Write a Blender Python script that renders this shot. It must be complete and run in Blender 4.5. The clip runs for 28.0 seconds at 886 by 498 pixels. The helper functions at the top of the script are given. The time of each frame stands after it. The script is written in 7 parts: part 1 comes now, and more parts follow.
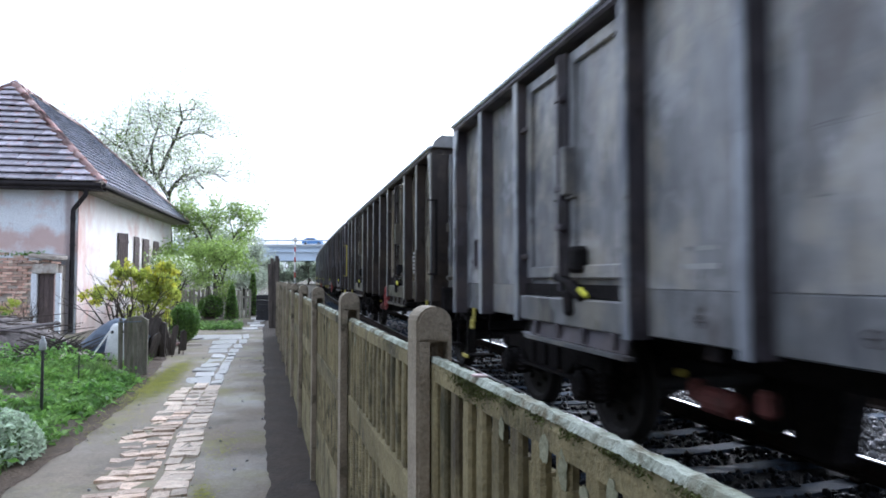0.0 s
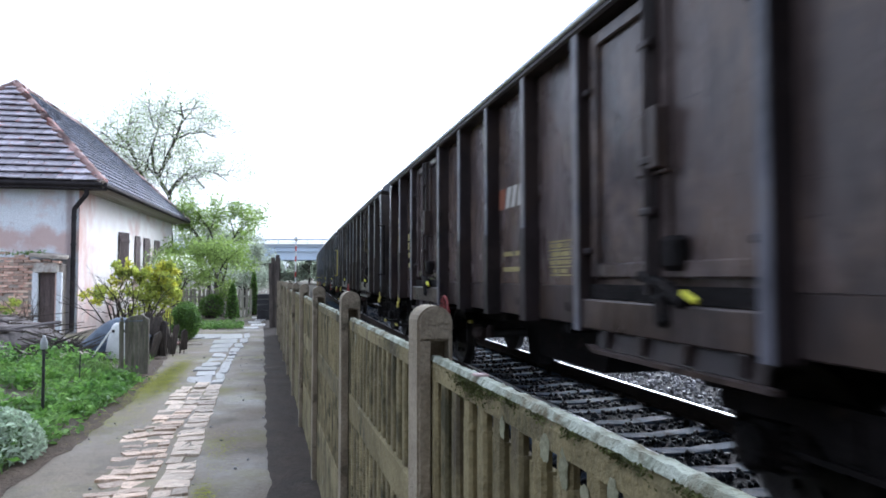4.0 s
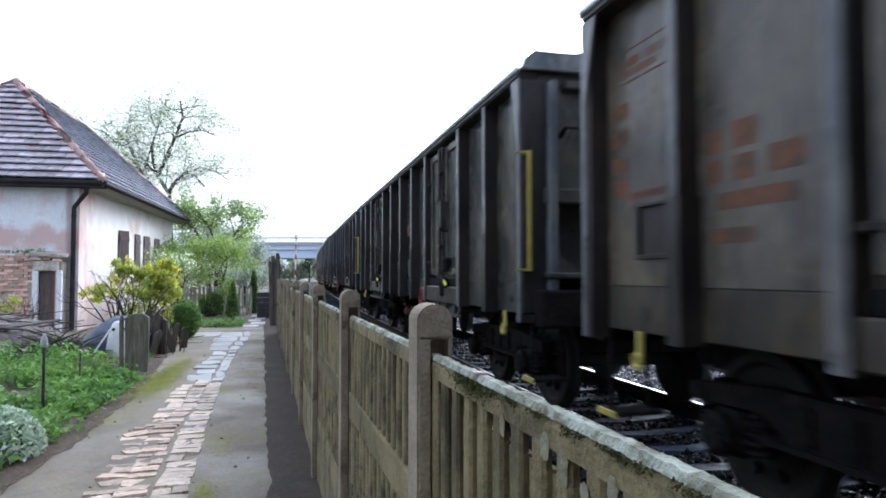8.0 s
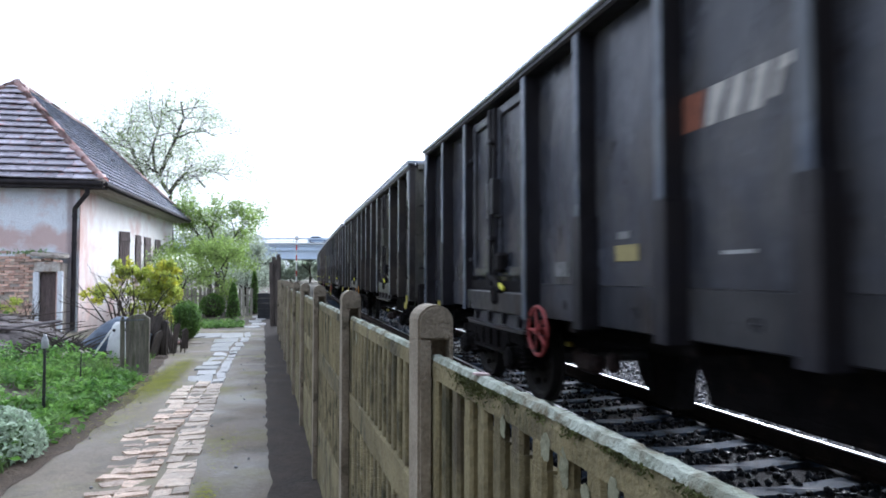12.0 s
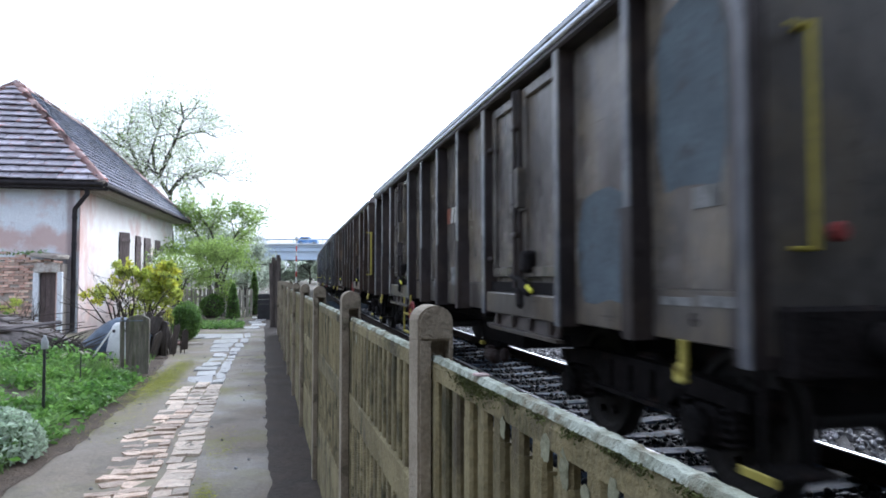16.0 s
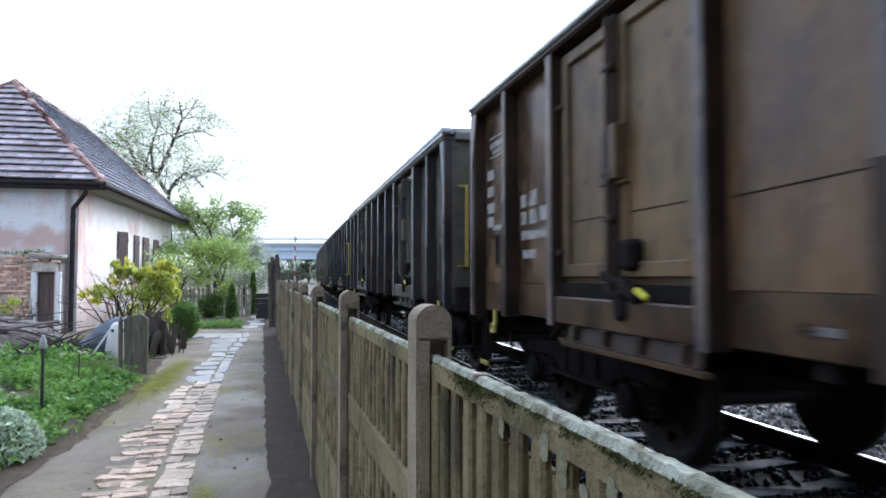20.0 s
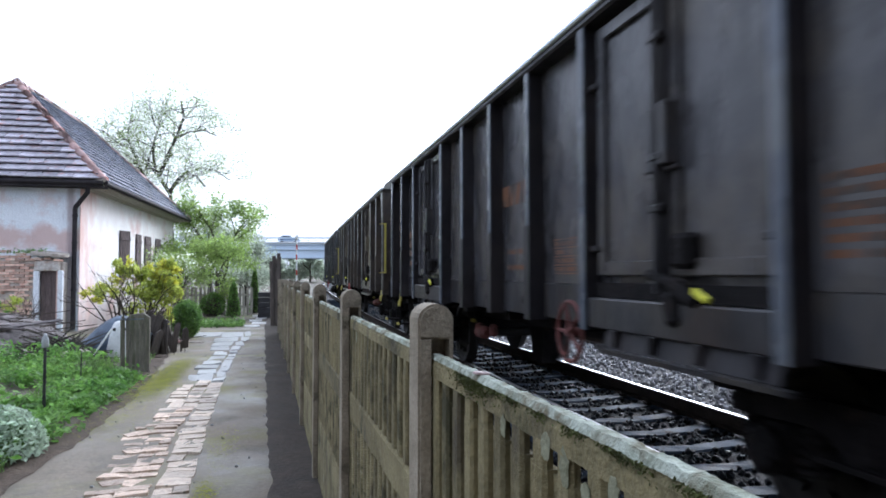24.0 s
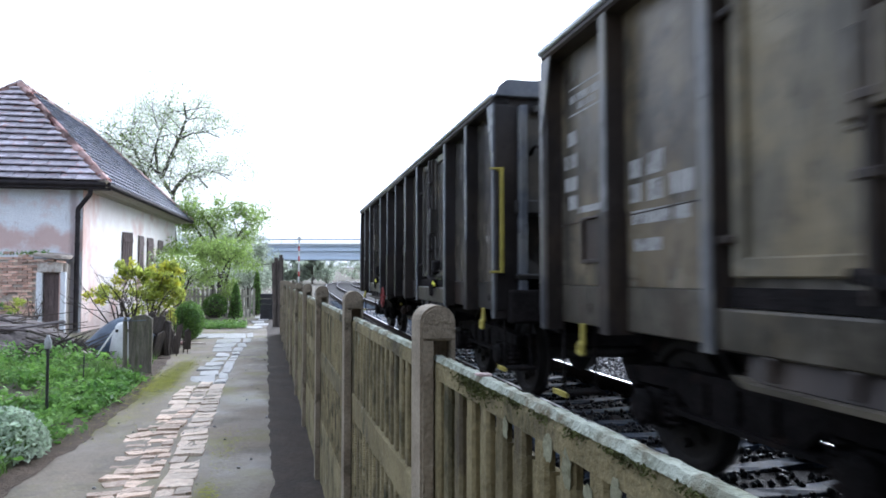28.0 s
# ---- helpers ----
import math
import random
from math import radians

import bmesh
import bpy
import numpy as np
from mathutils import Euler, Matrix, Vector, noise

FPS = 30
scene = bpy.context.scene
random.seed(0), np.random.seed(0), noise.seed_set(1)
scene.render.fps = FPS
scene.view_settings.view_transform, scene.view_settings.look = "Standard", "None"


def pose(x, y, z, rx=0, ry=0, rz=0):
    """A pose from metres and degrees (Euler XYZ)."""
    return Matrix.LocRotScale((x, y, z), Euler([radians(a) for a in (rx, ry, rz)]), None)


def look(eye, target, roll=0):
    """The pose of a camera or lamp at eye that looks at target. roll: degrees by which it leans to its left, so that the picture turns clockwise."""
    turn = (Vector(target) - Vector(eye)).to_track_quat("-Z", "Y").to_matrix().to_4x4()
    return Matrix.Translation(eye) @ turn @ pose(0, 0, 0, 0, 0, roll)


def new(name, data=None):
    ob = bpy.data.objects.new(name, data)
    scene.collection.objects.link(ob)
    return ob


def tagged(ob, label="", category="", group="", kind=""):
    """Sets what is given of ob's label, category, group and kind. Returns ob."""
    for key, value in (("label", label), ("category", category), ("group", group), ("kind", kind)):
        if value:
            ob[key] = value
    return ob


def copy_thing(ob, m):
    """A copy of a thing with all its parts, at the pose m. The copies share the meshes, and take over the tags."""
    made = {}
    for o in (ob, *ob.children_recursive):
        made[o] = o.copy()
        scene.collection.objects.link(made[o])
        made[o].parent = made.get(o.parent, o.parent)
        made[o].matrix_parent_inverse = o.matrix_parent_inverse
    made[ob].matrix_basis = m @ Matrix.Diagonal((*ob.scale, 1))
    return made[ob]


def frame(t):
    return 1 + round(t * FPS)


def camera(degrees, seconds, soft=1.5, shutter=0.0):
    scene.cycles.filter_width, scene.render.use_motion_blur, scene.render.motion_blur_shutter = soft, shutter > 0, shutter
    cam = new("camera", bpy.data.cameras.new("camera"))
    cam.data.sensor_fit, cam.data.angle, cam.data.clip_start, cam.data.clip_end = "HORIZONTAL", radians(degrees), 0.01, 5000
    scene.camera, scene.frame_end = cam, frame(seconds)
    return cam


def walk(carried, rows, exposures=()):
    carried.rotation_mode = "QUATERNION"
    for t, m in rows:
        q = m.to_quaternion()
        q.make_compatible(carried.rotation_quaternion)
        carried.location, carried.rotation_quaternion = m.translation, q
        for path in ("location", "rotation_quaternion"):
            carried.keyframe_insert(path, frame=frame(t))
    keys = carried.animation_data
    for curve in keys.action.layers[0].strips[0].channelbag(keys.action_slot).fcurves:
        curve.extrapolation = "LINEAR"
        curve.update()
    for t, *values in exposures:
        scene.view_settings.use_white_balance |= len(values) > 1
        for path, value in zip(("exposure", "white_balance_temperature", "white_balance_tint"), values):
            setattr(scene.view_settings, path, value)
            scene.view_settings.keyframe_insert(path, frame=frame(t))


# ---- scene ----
import itertools

# camera: held by hand beside the fence, only swaying a little
EYE = (0.0, 0.0, 1.68)
# seconds, heading to the right of the fence line, tilt upwards (degrees)
SWAY = [
    (0.0, 15.184, 2.411),
    (0.5, 15.160, 2.413),
    (1.0, 15.158, 2.391),
    (1.5, 15.144, 2.391),
    (2.0, 15.133, 2.383),
    (2.5, 15.134, 2.348),
    (3.0, 15.128, 2.337),
    (3.5, 15.115, 2.363),
    (5.5, 15.144, 2.254),
    (6.0, 15.140, 2.269),
    (6.5, 15.139, 2.282),
    (7.0, 15.136, 2.264),
    (7.5, 15.128, 2.238),
    (8.0, 15.121, 2.195),
    (8.5, 15.108, 2.149),
    (9.0, 15.096, 2.157),
    (9.5, 15.095, 2.195),
    (10.0, 15.078, 2.235),
    (10.5, 15.058, 2.253),
    (11.0, 15.052, 2.251),
    (11.5, 15.057, 2.251),
    (12.0, 15.065, 2.269),
    (12.5, 15.069, 2.322),
    (14.5, 15.056, 2.322),
    (15.0, 15.059, 2.289),
    (15.5, 15.063, 2.312),
    (16.0, 15.075, 2.334),
    (16.5, 15.080, 2.330),
    (17.0, 15.101, 2.324),
    (17.5, 15.149, 2.317),
    (18.0, 15.160, 2.317),
    (18.5, 15.141, 2.322),
    (19.0, 15.138, 2.306),
    (19.5, 15.155, 2.288),
    (20.0, 15.182, 2.292),
    (20.5, 15.195, 2.278),
    (21.0, 15.179, 2.257),
    (21.5, 15.134, 2.254),
    (23.5, 15.069, 2.254),
    (24.0, 15.048, 2.198),
    (24.5, 15.015, 2.189),
    (25.0, 14.995, 2.214),
    (25.5, 14.978, 2.238),
    (26.0, 14.946, 2.249),
    (26.5, 14.910, 2.256),
    (27.0, 14.892, 2.264),
    (27.5, 14.891, 2.281),
    (28.0, 14.866, 2.322),
]
cam = camera(67.08, 28.0, soft=1.7, shutter=0.5)
walk(cam, [(t, pose(*EYE, 90 + tilt, 0, -turn)) for t, turn, tilt in SWAY], [(0.0, 0.5, 5450, 12), (28.0, 0.5, 5450, 12)])

# daylight: bright overcast sky, broad weak sun from over the railway
SUN_HIGH, SUN_ROUND = radians(27), radians(34)
world = bpy.data.worlds.new("overcast")
scene.world = world
world.use_nodes = True
wn, wl = world.node_tree.nodes, world.node_tree.links
wn.clear()
sky = wn.new("ShaderNodeTexSky")
sky.sky_type = "NISHITA"
sky.sun_disc = False
sky.sun_elevation, sky.sun_rotation = SUN_HIGH, SUN_ROUND
sky.air_density, sky.dust_density, sky.ozone_density = 1.0, 8.0, 1.0
soften = wn.new("ShaderNodeHueSaturation")
soften.inputs["Saturation"].default_value = 0.22
lift = wn.new("ShaderNodeMix")
lift.data_type = "RGBA"
lift.inputs[0].default_value = 0.31
lift.inputs[7].default_value = (14.0, 14.5, 15.4, 1)
back = wn.new("ShaderNodeBackground")
back.inputs["Strength"].default_value = 0.15
wout = wn.new("ShaderNodeOutputWorld")
wl.new(sky.outputs[0], soften.inputs["Color"])
wl.new(soften.outputs[0], lift.inputs[6])
wl.new(lift.outputs[2], back.inputs[0])
wl.new(back.outputs[0], wout.inputs[0])
sun_data = bpy.data.lights.new("sun", "SUN")
sun_data.energy, sun_data.angle, sun_data.color = 2.4, radians(30), (1.0, 0.97, 0.92)
sun = new("sun", sun_data)
sun.matrix_world = look((math.sin(SUN_ROUND) * math.cos(SUN_HIGH) * 60, math.cos(SUN_ROUND) * math.cos(SUN_HIGH) * 60, math.sin(SUN_HIGH) * 60), (0, 0, 0))

# ---------- materials ----------
def mat(name, dark, light, scale=3.0, rough=0.8, metal=0.0, bump=0.15, fine=60.0, stain=None, stain_scale=1.2, stain_at=0.55, stretch=(1, 1, 1), vary=0.0, island=0.0, rough_to=None, depth=0.01, soft=0.12, spec=0.5):
    """Two tones mixed by broad noise, fine grain on top, an optional third tone in patches with their own shape, relief."""
    m = bpy.data.materials.new(name)
    m.use_nodes = True
    n, l = m.node_tree.nodes, m.node_tree.links
    b = n["Principled BSDF"]
    tc = n.new("ShaderNodeTexCoord")
    mp = n.new("ShaderNodeMapping")
    mp.inputs["Scale"].default_value = stretch
    l.new(tc.outputs["Object"], mp.inputs[0])
    vec = mp.outputs[0]
    info = n.new("ShaderNodeObjectInfo")
    if vary:
        shift = n.new("ShaderNodeVectorMath")
        shift.operation = "MULTIPLY_ADD"
        l.new(info.outputs["Random"], shift.inputs[0])
        shift.inputs[1].default_value = (13.0, 7.0, 19.0)
        l.new(vec, shift.inputs[2])
        vec = shift.outputs[0]

    def grain(sc, detail, roughness=0.6):
        t = n.new("ShaderNodeTexNoise")
        t.inputs["Scale"].default_value, t.inputs["Detail"].default_value, t.inputs["Roughness"].default_value = sc, detail, roughness
        l.new(vec, t.inputs["Vector"])
        return t.outputs["Fac"]

    def ramp(src, a, z):
        r = n.new("ShaderNodeMapRange")
        r.inputs[1].default_value, r.inputs[2].default_value = a, z
        l.new(src, r.inputs[0])
        return r.outputs[0]

    def mix(fac, a, c, kind="MIX"):
        x = n.new("ShaderNodeMix")
        x.data_type, x.blend_type = "RGBA", kind
        for sock, val in ((0, fac), (6, a), (7, c)):
            if isinstance(val, (int, float)):
                x.inputs[sock].default_value = val
            elif isinstance(val, tuple):
                x.inputs[sock].default_value = (*val, 1)
            else:
                l.new(val, x.inputs[sock])
        return x.outputs[2]

    big = grain(scale, 5)
    small = grain(fine, 4)
    col = mix(ramp(big, 0.32, 0.68), dark, light)
    grey = n.new("ShaderNodeMapRange")
    grey.inputs[1].default_value, grey.inputs[2].default_value, grey.inputs[3].default_value, grey.inputs[4].default_value = 0.25, 0.75, 0.72, 1.2
    l.new(small, grey.inputs[0])
    comb = n.new("ShaderNodeCombineColor")
    for i in range(3):
        l.new(grey.outputs[0], comb.inputs[i])
    col = mix(1.0, col, comb.outputs[0], "MULTIPLY")
    if stain:
        patch = grain(stain_scale, 7, 0.65)
        col = mix(ramp(patch, stain_at, stain_at + soft), col, stain)
    if vary or island:
        hs = n.new("ShaderNodeHueSaturation")
        mr = n.new("ShaderNodeMapRange")
        amount = vary or island
        mr.inputs[3].default_value, mr.inputs[4].default_value = 1 - amount, 1 + amount
        if island:
            geo = n.new("ShaderNodeNewGeometry")
            l.new(geo.outputs["Random Per Island"], mr.inputs[0])
        else:
            l.new(info.outputs["Random"], mr.inputs[0])
        l.new(mr.outputs[0], hs.inputs["Value"])
        l.new(col, hs.inputs["Color"])
        col = hs.outputs[0]
    l.new(col, b.inputs["Base Color"])
    b.inputs["Metallic"].default_value = metal
    b.inputs["Specular IOR Level"].default_value = spec
    if rough_to is None:
        rough_to = min(1.0, rough + 0.12)
    rr = n.new("ShaderNodeMapRange")
    rr.inputs[1].default_value, rr.inputs[2].default_value, rr.inputs[3].default_value, rr.inputs[4].default_value = 0.35, 0.65, rough, rough_to
    l.new(big, rr.inputs[0])
    l.new(rr.outputs[0], b.inputs["Roughness"])
    if bump:
        bp = n.new("ShaderNodeBump")
        bp.inputs["Strength"].default_value, bp.inputs["Distance"].default_value = bump, depth
        add = n.new("ShaderNodeMath")
        add.operation = "ADD"
        l.new(small, add.inputs[0])
        l.new(big, add.inputs[1])
        l.new(add.outputs[0], bp.inputs["Height"])
        l.new(bp.outputs[0], b.inputs["Normal"])
    return m


def leaf_mat(name, dark, light, through_it=0.35):
    m = mat(name, dark, light, 2.5, 0.6, bump=0, fine=20, island=0.35)
    n, l = m.node_tree.nodes, m.node_tree.links
    b = n["Principled BSDF"]
    tr = n.new("ShaderNodeBsdfTranslucent")
    l.new(b.inputs["Base Color"].links[0].from_socket, tr.inputs["Color"])
    mx = n.new("ShaderNodeMixShader")
    mx.inputs[0].default_value = through_it
    l.new(b.outputs[0], mx.inputs[1])
    l.new(tr.outputs[0], mx.inputs[2])
    l.new(mx.outputs[0], n["Material Output"].inputs["Surface"])
    return m


M = {}
M["soil"] = mat("soil", (0.07, 0.058, 0.042), (0.14, 0.122, 0.092), 0.9, 0.7, bump=0.6, fine=35, stain=(0.11, 0.125, 0.03), stain_scale=0.55, stain_at=0.5, soft=0.25, rough_to=0.95, depth=0.02, spec=0.3)
M["dirt_path"] = mat("dirt_path", (0.138, 0.110, 0.076), (0.222, 0.186, 0.142), 0.9, 0.36, bump=0.5, fine=34, stain=(0.178, 0.168, 0.05), stain_scale=0.65, stain_at=0.50, soft=0.22, rough_to=0.9, depth=0.014, spec=0.42)
M["dark_soil"] = mat("dark_soil", (0.042, 0.034, 0.028), (0.085, 0.07, 0.058), 2.2, 0.75, bump=0.8, fine=26, rough_to=0.95, depth=0.02, spec=0.25)
M["bed_soil"] = mat("bed_soil", (0.058, 0.043, 0.031), (0.115, 0.088, 0.066), 3.0, 0.85, bump=0.9, fine=24, rough_to=0.95, depth=0.03, spec=0.2)
M["paving_brick"] = mat("paving_brick", (0.40, 0.285, 0.20), (0.64, 0.555, 0.45), 3.0, 0.35, bump=0.6, fine=38, stain=(0.22, 0.185, 0.14), stain_scale=4, stain_at=0.56, vary=0.3, rough_to=0.75)
M["paving_warm"] = mat("paving_warm", (0.40, 0.265, 0.175), (0.68, 0.55, 0.44), 3.0, 0.4, bump=0.6, fine=38, stain=(0.24, 0.17, 0.115), stain_scale=4, stain_at=0.54, vary=0.34, rough_to=0.75)
M["paving_slab"] = mat("paving_slab", (0.30, 0.30, 0.30), (0.47, 0.46, 0.455), 2.0, 0.3, bump=0.3, fine=40, stain=(0.24, 0.22, 0.18), stain_scale=3, stain_at=0.58, vary=0.14, rough_to=0.5)
M["concrete"] = mat("concrete", (0.138, 0.114, 0.052), (0.28, 0.24, 0.128), 3.2, 0.85, bump=0.7, fine=70, stain=(0.05, 0.046, 0.02), stain_scale=2.6, stain_at=0.52, vary=0.22, depth=0.012)
M["concrete_post"] = mat("concrete_post", (0.225, 0.188, 0.135), (0.40, 0.345, 0.26), 5.0, 0.85, bump=0.8, fine=85, stain=(0.09, 0.078, 0.05), stain_scale=6, stain_at=0.56, vary=0.08, depth=0.010)
M["coping"] = mat("coping", (0.22, 0.24, 0.17), (0.54, 0.58, 0.49), 13.0, 0.9, bump=0.9, fine=60, stain=(0.17, 0.15, 0.095), stain_scale=9, stain_at=0.475, vary=0.08, depth=0.012)
M["moss"] = mat("moss", (0.045, 0.052, 0.012), (0.12, 0.135, 0.035), 20, 0.95, bump=1.0, fine=120, depth=0.01)
M["ground_moss"] = mat("ground_moss", (0.24, 0.25, 0.035), (0.38, 0.39, 0.06), 3, 0.95, bump=0, fine=60, island=0.2)
M["clear_plastic"] = mat("clear_plastic", (0.30, 0.32, 0.33), (0.42, 0.44, 0.45), 4, 0.2, bump=0)
M["lichen"] = mat("lichen", (0.20, 0.20, 0.125), (0.31, 0.31, 0.21), 30, 0.95, bump=0.5, fine=90, stain=(0.13, 0.125, 0.07), stain_scale=25, stain_at=0.55)
M["ballast"] = mat("ballast", (0.12, 0.118, 0.125), (0.34, 0.335, 0.345), 6, 0.5, bump=0.8, fine=30, island=0.6, depth=0.02, spec=0.3)
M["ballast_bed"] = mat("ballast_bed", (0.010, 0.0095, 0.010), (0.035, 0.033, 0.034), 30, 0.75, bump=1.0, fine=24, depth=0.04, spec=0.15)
M["sleeper"] = mat("sleeper", (0.030, 0.042, 0.062), (0.066, 0.090, 0.128), 4, 0.6, bump=0.5, fine=50, stain=(0.012, 0.014, 0.017), stain_scale=5, stain_at=0.53, vary=0.25, rough_to=0.85, spec=0.1)
# near ballast blackened: the shade under the train is put into its colour
M["ballast_shaded"] = mat("ballast_shaded", (0.006, 0.007, 0.009), (0.019, 0.022, 0.028), 6, 0.4, bump=0.8, fine=30, island=0.5, depth=0.02, spec=0.14)
M["rail_head"] = mat("rail_head", (0.42, 0.43, 0.45), (0.58, 0.59, 0.61), 8, 0.25, metal=1.0, bump=0.02, fine=90, rough_to=0.4)
M["rail_web"] = mat("rail_web", (0.022, 0.017, 0.015), (0.05, 0.037, 0.03), 6, 0.8, bump=0.4, spec=0.15)
M["grass"] = leaf_mat("grass", (0.075, 0.16, 0.03), (0.22, 0.36, 0.08), 0.4)
M["weed_leaf"] = leaf_mat("weed_leaf", (0.07, 0.18, 0.03), (0.24, 0.42, 0.09), 0.45)
M["spring_leaf"] = leaf_mat("spring_leaf", (0.20, 0.30, 0.06), (0.42, 0.55, 0.18), 0.5)
M["bush_leaf"] = leaf_mat("bush_leaf", (0.07, 0.16, 0.03), (0.22, 0.36, 0.09), 0.45)
M["dark_leaf"] = leaf_mat("dark_leaf", (0.055, 0.11, 0.035), (0.15, 0.24, 0.075), 0.35)
# distance haze is mixed into this leaf colour
M["hazed_leaf"] = leaf_mat("hazed_leaf", (0.36, 0.42, 0.33), (0.54, 0.59, 0.47), 0.4)
M["yellow_flower"] = leaf_mat("yellow_flower", (0.50, 0.51, 0.05), (0.80, 0.77, 0.12), 0.45)
M["forsythia_leaf"] = leaf_mat("forsythia_leaf", (0.30, 0.37, 0.06), (0.60, 0.65, 0.14), 0.5)
M["blossom"] = leaf_mat("blossom", (0.80, 0.83, 0.72), (0.93, 0.94, 0.88), 0.65)
M["silver_leaf"] = leaf_mat("silver_leaf", (0.36, 0.47, 0.33), (0.60, 0.70, 0.55), 0.3)
M["bark"] = mat("bark", (0.03, 0.025, 0.02), (0.085, 0.075, 0.06), 8, 0.9, bump=1.0, fine=40, stretch=(1, 1, 0.25), depth=0.02)
M["twig"] = mat("twig", (0.045, 0.035, 0.028), (0.11, 0.09, 0.07), 8, 0.9, bump=0.5, fine=50)
M["plaster_front"] = mat("plaster_front", (0.78, 0.81, 0.85), (0.88, 0.90, 0.93), 1.1, 0.9, bump=0.35, fine=30, stain=(0.70, 0.56, 0.54), stain_scale=0.7, stain_at=0.54, soft=0.14, depth=0.02)
M["plaster_side"] = mat("plaster_side", (0.72, 0.67, 0.63), (0.84, 0.82, 0.79), 0.9, 0.9, bump=0.3, fine=30, stain=(0.58, 0.40, 0.35), stain_scale=0.5, stain_at=0.5, soft=0.18, depth=0.02)
# roof slopes: front tiles lightened, side tiles darkened, as light falls on them
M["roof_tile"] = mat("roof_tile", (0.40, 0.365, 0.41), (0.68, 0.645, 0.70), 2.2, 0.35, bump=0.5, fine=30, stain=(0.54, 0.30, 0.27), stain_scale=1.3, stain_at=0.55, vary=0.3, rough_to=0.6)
M["roof_tile_shaded"] = mat("roof_tile_shaded", (0.05, 0.06, 0.088), (0.13, 0.145, 0.195), 2.2, 0.45, bump=0.4, fine=30, island=0.4, rough_to=0.65, spec=0.3)
M["ridge_tile"] = mat("ridge_tile", (0.46, 0.29, 0.26), (0.66, 0.48, 0.45), 3, 0.5, bump=0.4, fine=30, stain=(0.26, 0.21, 0.21), stain_scale=3, stain_at=0.57, vary=0.3)
M["gutter"] = mat("gutter", (0.02, 0.018, 0.02), (0.05, 0.043, 0.045), 5, 0.75, bump=0.2, spec=0.15)
M["old_wood"] = mat("old_wood", (0.10, 0.09, 0.07), (0.23, 0.21, 0.17), 5, 0.9, bump=0.9, fine=40, stretch=(4, 4, 0.5), stain=(0.09, 0.10, 0.05), stain_scale=2, vary=0.2)
M["dark_wood"] = mat("dark_wood", (0.05, 0.042, 0.037), (0.13, 0.108, 0.092), 5, 0.85, bump=0.7, fine=40, stretch=(4, 4, 0.5), vary=0.35)
M["shutter"] = mat("shutter", (0.085, 0.062, 0.058), (0.165, 0.125, 0.118), 5, 0.8, bump=0.4, fine=40, stretch=(3, 3, 0.6), vary=0.1)
M["brick"] = mat("brick", (0.50, 0.29, 0.215), (0.80, 0.60, 0.49), 6, 0.9, bump=0.8, fine=40, stain=(0.54, 0.47, 0.38), stain_scale=3, stain_at=0.53, vary=0.38)
M["old_plaster"] = mat("old_plaster", (0.46, 0.42, 0.37), (0.68, 0.64, 0.59), 5, 0.95, bump=0.8, fine=30, stain=(0.38, 0.28, 0.22), stain_scale=4, stain_at=0.5, depth=0.02)
M["mortar"] = mat("mortar", (0.37, 0.315, 0.265), (0.55, 0.49, 0.43), 6, 0.95, bump=0.7, fine=40)
M["white_plastic"] = mat("white_plastic", (0.60, 0.61, 0.60), (0.75, 0.76, 0.75), 3, 0.45, bump=0.05, stain=(0.42, 0.40, 0.36), stain_scale=3, stain_at=0.6)
M["blue_sheet"] = mat("blue_sheet", (0.035, 0.05, 0.075), (0.13, 0.17, 0.235), 3, 0.3, bump=0.25)
M["black_sheet"] = mat("black_sheet", (0.012, 0.012, 0.014), (0.035, 0.035, 0.04), 3, 0.35, bump=0.3)
M["bridge_paint"] = mat("bridge_paint", (0.52, 0.61, 0.71), (0.60, 0.69, 0.79), 0.2, 0.6, bump=0)
M["bridge_concrete"] = mat("bridge_concrete", (0.55, 0.58, 0.60), (0.66, 0.68, 0.70), 0.3, 0.9, bump=0)
M["red_white"] = mat("signal_red", (0.45, 0.06, 0.05), (0.55, 0.09, 0.07), 3, 0.5, bump=0)
M["white_paint"] = mat("white_paint", (0.72, 0.73, 0.72), (0.82, 0.82, 0.81), 3, 0.5, bump=0.05)
M["truck_blue"] = mat("truck_blue", (0.06, 0.19, 0.47), (0.09, 0.25, 0.56), 1, 0.5, bump=0)
M["car_red"] = mat("car_red", (0.35, 0.10, 0.09), (0.42, 0.14, 0.12), 1, 0.4, bump=0)
M["car_grey"] = mat("car_grey", (0.16, 0.22, 0.32), (0.2, 0.27, 0.38), 1, 0.4, bump=0)
M["rubber"] = mat("rubber", (0.015, 0.015, 0.016), (0.03, 0.03, 0.03), 10, 0.8, bump=0.2)
M["glass_dark"] = mat("window_pane", (0.02, 0.022, 0.025), (0.03, 0.033, 0.036), 2, 0.08, bump=0)
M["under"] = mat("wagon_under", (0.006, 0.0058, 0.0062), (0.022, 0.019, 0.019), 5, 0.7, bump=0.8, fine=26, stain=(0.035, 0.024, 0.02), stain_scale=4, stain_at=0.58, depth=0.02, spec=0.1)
M["wheel_steel"] = mat("wheel_steel", (0.018, 0.016, 0.015), (0.045, 0.04, 0.037), 6, 0.6, metal=0.2, bump=0.3)
M["tread"] = mat("wheel_tread", (0.45, 0.45, 0.46), (0.6, 0.6, 0.6), 6, 0.25, metal=1.0, bump=0.02)
